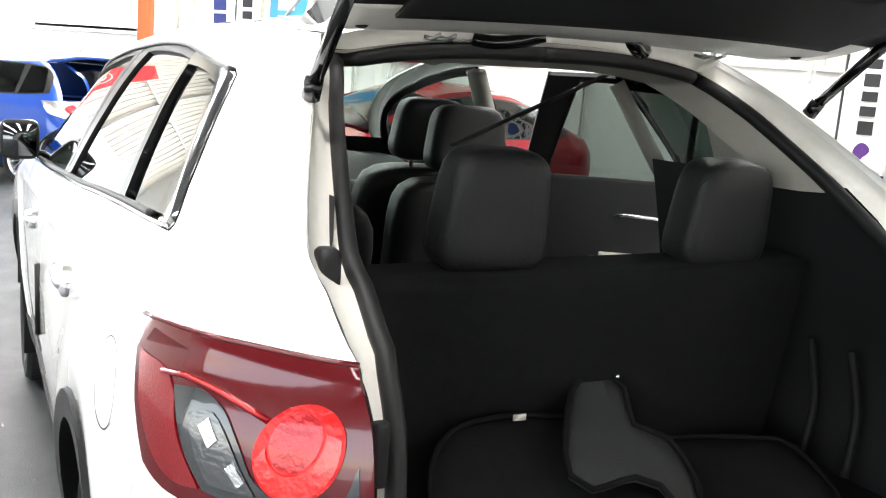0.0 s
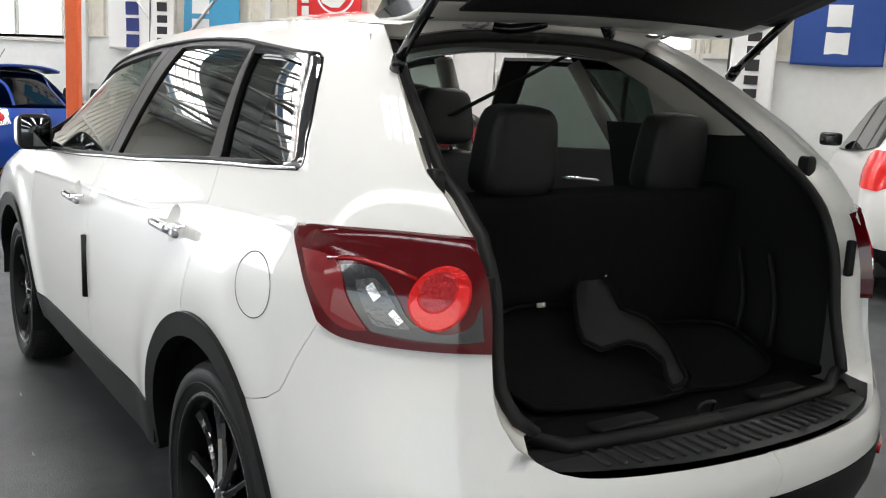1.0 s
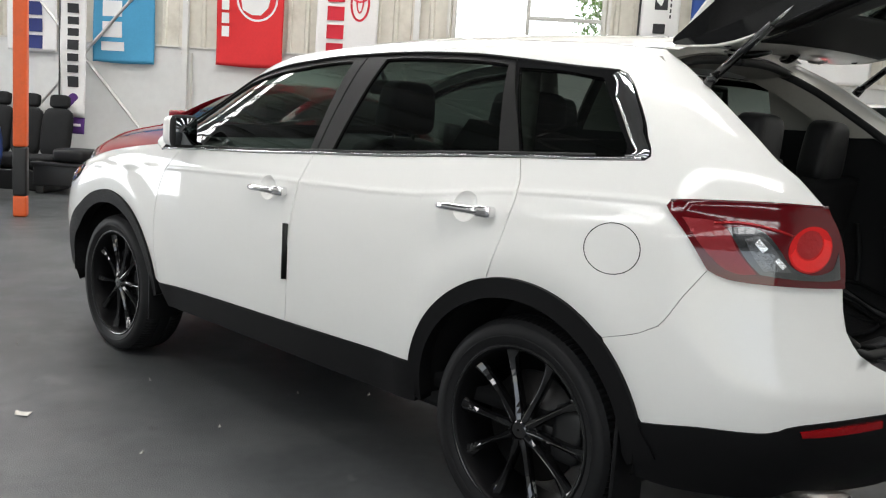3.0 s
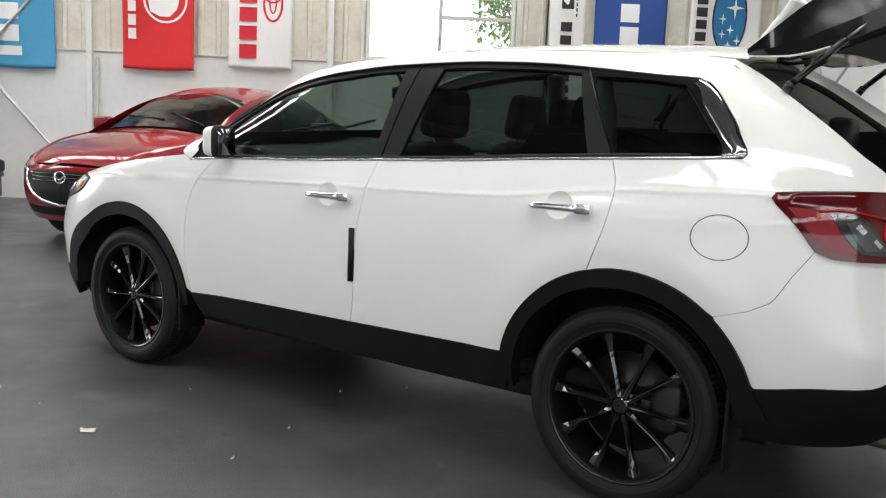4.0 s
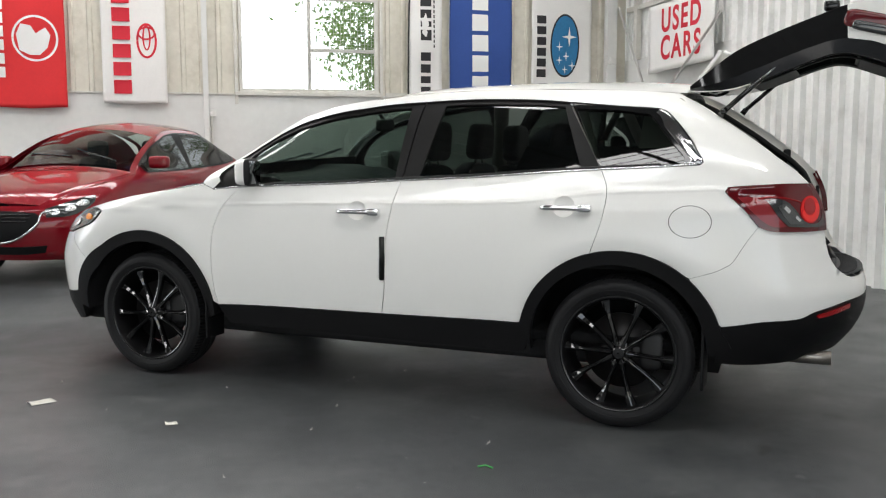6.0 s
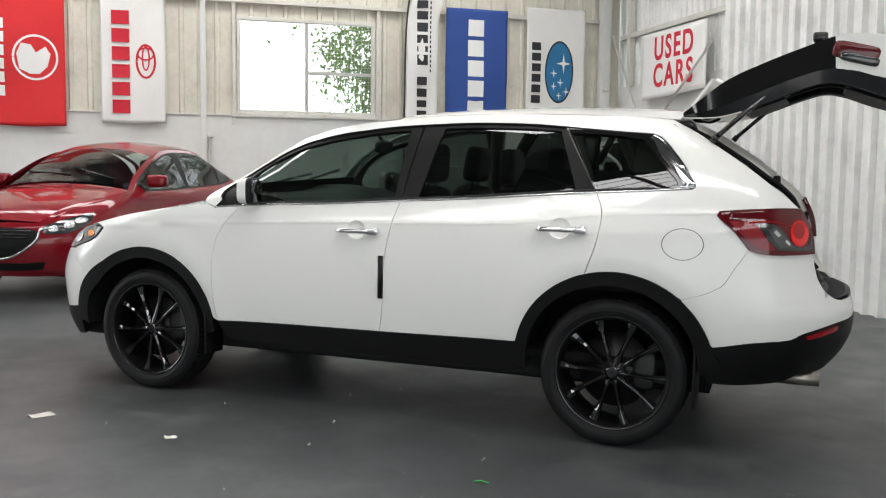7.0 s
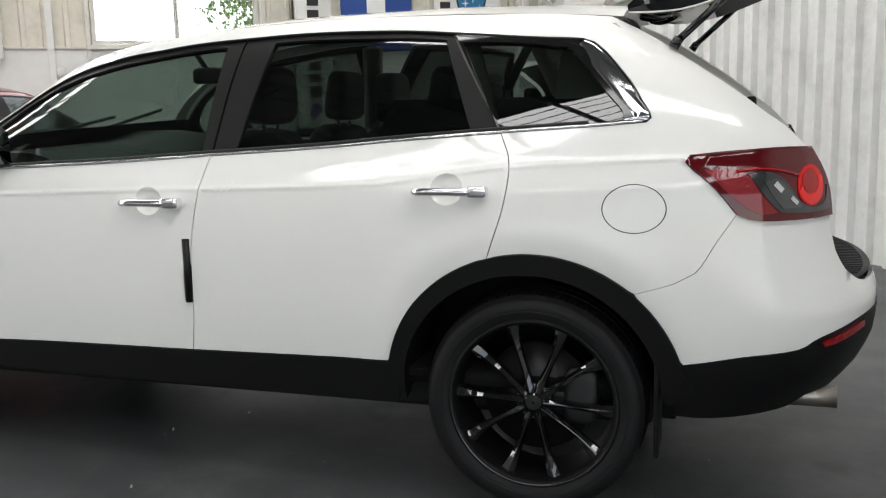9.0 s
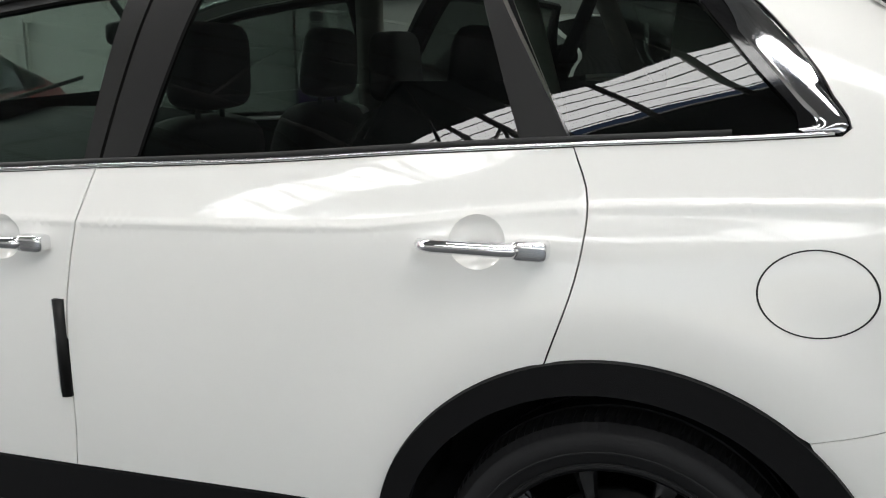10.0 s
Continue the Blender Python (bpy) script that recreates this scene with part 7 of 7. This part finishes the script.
def ring(cy, cz, ry, rz, w, a0=0.0, a1=2 * math.pi, n=44):
    o = [(cy + ry * math.cos(a), cz + rz * math.sin(a)) for a in np.linspace(a0, a1 - .02, n)]
    i = [(cy + (ry - w) * math.cos(a), cz + (rz - w) * math.sin(a)) for a in np.linspace(a0, a1 - .02, n)]
    return o + i[::-1]


def bars(y0, y1, z0, z1, n, mat, gap=.28):
    """A column of plain bars where a name is printed."""
    h = (z1 - z0) / n
    return [("print_bar", mat, [(y0, z0 + k * h), (y1, z0 + k * h), (y1, z0 + (k + 1 - gap) * h), (y0, z0 + (k + 1 - gap) * h)]) for k in range(n)]


def star(cy, cz, ry, rz, n=4):
    return [(cy + (ry if k % 2 == 0 else ry * .22) * math.cos(math.pi * k / n), cz + (rz if k % 2 == 0 else rz * .22) * math.sin(math.pi * k / n)) for k in range(2 * n)]


banner("red_banner", 4.18, 5.10, 1.91, 3.95, M["b_red"], "red cloth banner with a white round emblem on the wall",
       [("emblem_ring", M["p_white"], ring(4.55, 2.815, .285, .300, .028)), ("emblem", M["p_white"], [(4.75, 2.66), (4.62, 2.60), (4.50, 2.60), (4.40, 2.70), (4.36, 2.86), (4.42, 2.96), (4.54, 2.88), (4.60, 2.98), (4.72, 3.0), (4.78, 2.86)])] + bars(4.93, 5.03, 2.30, 3.35, 6, M["p_white"], .22), seed=.4)
banner("white_red_banner", 2.90, 3.73, 1.98, 3.95, M["b_white"], "creased white cloth banner with red emblem and red bars",
       [("emblem_ring", M["p_red"], ring(3.15, 2.82, .135, .235, .030)), ("emblem_ring", M["p_red"], ring(3.15, 2.86, .055, .17, .022)), ("emblem_ring", M["p_red"], ring(3.15, 2.92, .115, .09, .022))] + bars(3.36, 3.59, 2.11, 3.55, 6, M["p_red"], .24), fold=.022, seed=1.7)
banner("navy_banner", -2.085, -1.115, 2.075, 3.80, M["b_blue"], "navy blue cloth banner with a column of white bars", bars(-1.71, -1.46, 2.20, 3.70, 5, M["p_white"], .2), fold=.014, seed=2.6)
banner("white_oval_banner", -3.37, -2.40, 2.14, 3.88, M["b_white"], "white cloth banner with a blue starry oval and black bars",
       [("oval", M["p_black"], ell(-2.94, 2.92, .238, .475)), ("oval", M["p_blue"], ell(-2.94, 2.92, .215, .445))] + bars(-2.63, -2.48, 2.44, 3.40, 6, M["p_black"], .26), seed=3.4)
stars = bpy.data.objects["white_oval_banner"]
for cy, cz, r in ((-3.0, 3.05, .12), (-2.84, 2.90, .06), (-2.95, 2.76, .06), (-2.84, 2.70, .055), (-3.05, 2.62, .06), (-2.93, 2.56, .05)):
    bm = bmesh.new()
    bm.faces.new([bm.verts.new((-.030, y, z)) for y, z in star(cy, cz, r, r * 1.3)])
    part("print_star", bm, M["p_white"], stars, smooth=False)
banner("red_banner", 13.1, 14.0, 1.91, 3.95, M["b_red"], "red cloth banner with a white round emblem far along the wall",
       [("emblem_ring", M["p_white"], ring(13.5, 2.815, .285, .300, .028)), ("emblem", M["p_white"], ell(13.5, 2.8, .18, .19))], seed=.9)
banner("light_blue_banner", 5.98, 6.86, 1.86, 3.95, M["b_sky"], "light blue cloth banner with white block print",
       [("print_bar", M["p_white"], [(6.40, 2.02), (6.74, 2.02), (6.74, 2.14), (6.40, 2.14)])] + bars(6.43, 6.72, 2.2, 3.6, 5, M["p_white"], .25), fold=.018, seed=4.4)
banner("white_navy_banner", 7.38, 8.10, 1.95, 3.95, M["b_white"], "white cloth banner with navy bars", bars(7.60, 7.81, 1.99, 3.35, 6, M["p_navy"], .2), fold=.016, seed=5.5)


def feather_flag(x, y0, y1, z0, label, purple=True):
    root = thing("feather_flag", label, "flag", pose(x, 0, 0), group="feather flags")
    bm = bmesh.new()
    tube(bm, spline([(0, y1 + .012, RISE + .05), (0, y1 + .012, 2.4), (0, y1 - .02, 3.6), (0, y1 - .16, 4.25), (0, y0 + .02, 4.45)], .1), .013, 8)
    part("pole", bm, M["pole"], root, "black flag pole")
    bm = bmesh.new()
    for a in range(4):
        an = math.pi / 2 * a + .4
        tube(bm, [(0, y1 + .012, RISE + .06), (.30 * math.cos(an), y1 + .012 + .30 * math.sin(an), RISE + .012)], .012, 6)
    part("flag_base", bm, M["pole"], root, "black cross base")
    wav = lambda y, z: .014 * math.sin(y * 9 + z * 1.7) + .008 * math.sin(z * 6)
    top = 4.2
    bm = bmesh.new()
    grid(bm, lambda u, v: (wav(y0 + (y1 - y0) * u, z0 + v * (top - z0)), y0 + (y1 - y0) * u - (.16 * max(v - .8, 0) / .2), z0 + .22 + v * (top - z0 - .22)), 10, 40)
    solid(bm, .002)
    part("cloth", bm, M["b_white"], root)
    bm = bmesh.new()
    grid(bm, lambda u, v: (wav(y0 + (y1 - y0) * u, z0 + v * .22), y0 + (y1 - y0) * u, z0 + .22 * v), 10, 6)
    solid(bm, .002)
    part("hem", bm, M["b_purple"], root, "purple lower hem")
    mid = (y0 + y1) / 2

    def printed(nm, mat, o):
        bm = bmesh.new()
        bm.faces.new([bm.verts.new((wav(y, z) - .006, y, z)) for y, z in o])
        part(nm, bm, mat, root, smooth=False)
    printed("print_dot", M["b_purple"], ell(mid, z0 + .42, .085, .12, 20))
    z = z0 + .62
    random.seed(11)
    for w in (.14, .10, .10, .13, .10, .10, .12, .12):
        printed("print_bar", M["p_black"], [(mid - .075, z), (mid + .075, z), (mid + .075, z + w), (mid - .075, z + w)])
        z += w + .05
    z += .12
    for w in (.15, .08, .12, .13, .12, .11, .13):
        printed("print_bar", M["p_black"], [(mid - .085, z), (mid + .075, z), (mid + .075, z + w), (mid - .085, z + w)])
        z += w + .045
    for k in range(18):
        zz = z0 + 1.95 + k * .07
        printed("small_print", M["p_black"], [(mid - .135, zz), (mid - .115, zz), (mid - .115, zz + .045), (mid - .135, zz + .045)])
    printed("small_print", M["p_white"], [(mid - .12, z0 + .10), (mid + .12, z0 + .10), (mid + .12, z0 + .135), (mid - .12, z0 + .135)])
    return root


feather_flag(8.05, 6.74, 7.09, .87, "tall white feather flag with black print and purple hem")
feather_flag(8.33, -.96, -.47, .87, "tall white feather flag with black print and purple hem")

# ---- the sign in the corner bay ----
sign = thing("sign", "white sale sign with red capitals hung on steel rails", "sign", pose(0, WALL_S + .16, 0))
bm = bmesh.new()
wv = lambda x, z: .003 * math.sin(x * 4 + z * 2)
grid(bm, lambda u, v: (7.49 - 1.75 * u, wv(7.49 - 1.75 * u, v), (2.43 + .06 * u) + (.95 - .07 * u) * v), 20, 12)
solid(bm, .003)
part("board", bm, M["b_white"], sign)
for word, zz in (("USED", 2.99), ("CARS", 2.61)):
    cu = bpy.data.curves.new("lettering", "FONT")
    cu.body, cu.size, cu.align_x, cu.extrude, cu.offset, cu.space_character = word, .45, "CENTER", .001, .011, 1.22
    ob = new("lettering", cu)
    ob.data.materials.append(M["p_red"])
    ob.parent = sign
    ob.matrix_local = pose(6.585, .0075, zz, 90, 0, 180) @ Matrix.Diagonal((.86, 1.0, 1, 1))
    ob["label"] = "red capital letters"
for a, b in (((8.36, 3.5), (7.2, 1.85)), ((5.50, 3.06), (7.05, 2.0))):
    bm = bmesh.new()
    tube(bm, [(a[0], WALL_S + .22, a[1]), (b[0], WALL_S + .22, b[1])], .02, 6)
    structure("corner_brace", bm, M["galv"], "slanting steel brace in the corner bay", "brace")

# ---- post, switch box, pipes ----
post = thing("hoist_post", "orange steel post with a black band near its foot", "post", pose(4.93, 5.75, RISE, 0, 0, 20))
for nm, z0, z1, mt, w in (("foot", 0, .21, "orange", .064), ("band", .21, .70, "black", .066), ("column", .70, 4.6, "orange", .064)):
    bm = bmesh.new()
    box(bm, -w, -w, z0, w, w, z1, .022, segs=3)
    part(nm, bm, M[mt], post)
bm = bmesh.new()
box(bm, .064, -.05, 2.16, .15, .05, 2.32, .01)
part("limit_switch", bm, M["black"], post, "black switch block")
bm = bmesh.new()
tube(bm, [(.06, -.02, 1.52), (.12, -.02, 1.49), (.125, -.02, 1.44)], .010, 6)
part("hook", bm, M["p_red"], post, "small red hook")
sw = thing("switch_box", "small white switch box on the wall", "switch box", pose(WALL_E, 2.33, 1.86))
bm = bmesh.new()
box(bm, -.05, -.07, -.05, -.003, .07, .05, .008)
part("housing", bm, M["plastic_grey"], sw)
bm = bmesh.new()
box(bm, -.058, -.02, -.02, -.049, .02, .02, .004)
part("rocker", bm, M["b_white"], sw)
bm = bmesh.new()
tube(bm, [(WALL_E - .05, 2.32, .1), (WALL_E - .05, 2.32, 1.81)], .012, 8)
tube(bm, [(WALL_E - .05, 5.45, 0.0), (WALL_E - .05, 5.45, 2.05), (WALL_E - .05, 5.60, 2.05)], .016, 8)
structure("conduit", bm, M["steelpaint"], "painted conduit pipes on the wall", "pipe")
cb = thing("junction_box", "grey junction box by the corner post", "junction box", pose(WALL_E - .03, -3.70, 2.70))
bm = bmesh.new()
box(bm, -.16, -.05, -.05, -.10, .05, .06, .01)
part("housing", bm, M["plastic_grey"], cb)

# ---- loose seats by the wall ----
def bench(m, label):
    root = thing("bench_seat", label, "car seat", m, group="loose car seats")
    bm = bmesh.new()
    box(bm, -.30, -.62, RISE, .30, .62, .40, .02)
    part("crate", bm, M["black"], root, "black steel seat frame")
    for k in range(3):
        bm = bmesh.new()
        cushion(bm, -.32, -.62 + .415 * k, .40, .26, -.62 + .415 * (k + 1) - .01, .60, n=5)
        part("seat_base", bm, M["seat_fabric"], root)
        bm = bmesh.new()
        cushion(bm, -.07, -.62 + .415 * k, 0, .07, -.62 + .415 * (k + 1) - .01, .66, n=5, m=pose(.24, 0, .55, 0, 12, 0))
        part("backrest", bm, M["seat_fabric"], root)
        bm = bmesh.new()
        cushion(bm, -.05, -.55 + .415 * k, .66, .05, -.62 + .415 * (k + 1) - .08, .84, n=5, m=pose(.24, 0, .55, 0, 12, 0))
        part("headrest", bm, M["seat_fabric"], root)
    return root


bench(pose(7.55, 7.45, 0), "loose black bench seat with headrests on a steel frame")
bench(pose(7.95, 8.55, 0, 0, 0, 14), "loose black bench seat with headrests on a steel frame")
crate = thing("crate", "black plastic crate of workshop parts", "crate", pose(7.35, 6.62, RISE, 0, 0, 8))
bm = bmesh.new()
box(bm, -.28, -.30, .10, .28, .30, .40, .02)
box(bm, -.30, -.32, .35, .30, .32, .40, .01)
part("body", bm, M["black"], crate)
for sy in (-.22, .22):
    bm = bmesh.new()
    box(bm, -.26, sy - .05, 0, .26, sy + .05, .10, .01)
    part("runner", bm, M["black"], crate)
bag = thing("mat_roll", "black rolled rubber mat on the crate", "mat", pose(7.3, 6.45, RISE + .48))
bm = bmesh.new()
cushion(bm, -.26, -.22, -.08, .26, .22, .10, n=5)
part("roll", bm, M["seal"], bag)

# ---- small things on the floor ----
def scrap(x, y, w, h, turn, mat="paper", label="torn scrap of white paper on the floor"):
    root = thing("paper_scrap", label, "paper", pose(x, y, 0, 0, 0, turn), group="paper scraps")
    bm = bmesh.new()
    grid(bm, lambda u, v: ((u - .5) * w * (1 - .25 * v), (v - .5) * h, .004 + .010 * math.sin(u * 3.1) * (v - .3) ** 2 * 3), 8, 5)
    solid(bm, .0008)
    part("sheet", bm, M[mat], root)


scrap(.521, 3.382, .10, .13, 30)
scrap(-.067, 2.687, .055, .06, 10)
random.seed(5)
for k in range(26):
    scrap(random.uniform(-3.2, 1.0), random.uniform(1.2, 5.2), random.uniform(.006, .016), random.uniform(.006, .014), random.uniform(0, 180), label="tiny paper fleck on the floor")
clip = thing("plastic_clip", "small green plastic clip on the floor", "clip", pose(-1.07, 1.35, 0, 0, 0, 60))
bm = bmesh.new()
tube(bm, [(-.035, .012, .004), (.0, -.012, .005), (.03, .012, .004)], .004, 6)
part("wire", bm, M["green"], clip)

# ---- outside the windows ----
bm = bmesh.new()
grid(bm, lambda u, v: (WALL_E + 16, -30 + 70 * u, -1 + 22 * v), 2, 2)
structure("backdrop", bm, M["haze"], "bright hazy sky beyond the yard", "backdrop")


def tree(x, y, h, seed):
    random.seed(seed)
    root = thing("tree", "leafy green tree outside the window", "tree", pose(x, y, -.06))
    bm = bmesh.new()
    tube(bm, spline([(0, 0, 0), (.05, .04, h * .3), (-.06, .08, h * .6), (0, 0, h * .9)], .3), [.14 - .11 * k / 40 for k in range(len(spline([(0, 0, 0), (.05, .04, h * .3), (-.06, .08, h * .6), (0, 0, h * .9)], .3)))], 8)
    for k in range(9):
        z, a = h * random.uniform(.3, .8), random.uniform(0, 6.3)
        r = random.uniform(.7, 1.3)
        tube(bm, [(0, 0, z), (.5 * r * math.cos(a), .5 * r * math.sin(a), z + .3), (r * math.cos(a), r * math.sin(a), z + .5)], [.05, .03, .012], 6)
    part("trunk", bm, M["bark"], root)
    verts, faces = [], []
    for c in range(120):
        cx, cy, cz = random.gauss(0, .85), random.gauss(0, .85), h * random.uniform(.32, 1.0)
        for k in range(80):
            px, py, pz = cx + random.gauss(0, .22), cy + random.gauss(0, .22), cz + random.gauss(0, .2)
            q = Euler((random.uniform(0, 6), random.uniform(0, 6), random.uniform(0, 6))).to_matrix()
            s = random.uniform(.026, .055)
            b = len(verts)
            for dx, dy in ((-s * 1.4, 0), (0, -s * .7), (s * 1.4, 0), (0, s * .7)):
                v = q @ Vector((dx, dy, 0))
                verts.append((px + v.x, py + v.y, pz + v.z))
            faces.append((b, b + 1, b + 2, b + 3))
    me = bpy.data.meshes.new("crown")
    me.from_pydata(verts, [], faces)
    me.materials.append(M["leaf"])
    ob = new("crown", me)
    ob.parent = root
    tagged(ob, kind="stuff")


tree(WALL_E + 4.2, -1.35, 4.6, 3)
tree(WALL_E + 6.5, -3.4, 5.0, 8)
tree(WALL_E + 5.0, 9.5, 4.2, 14)
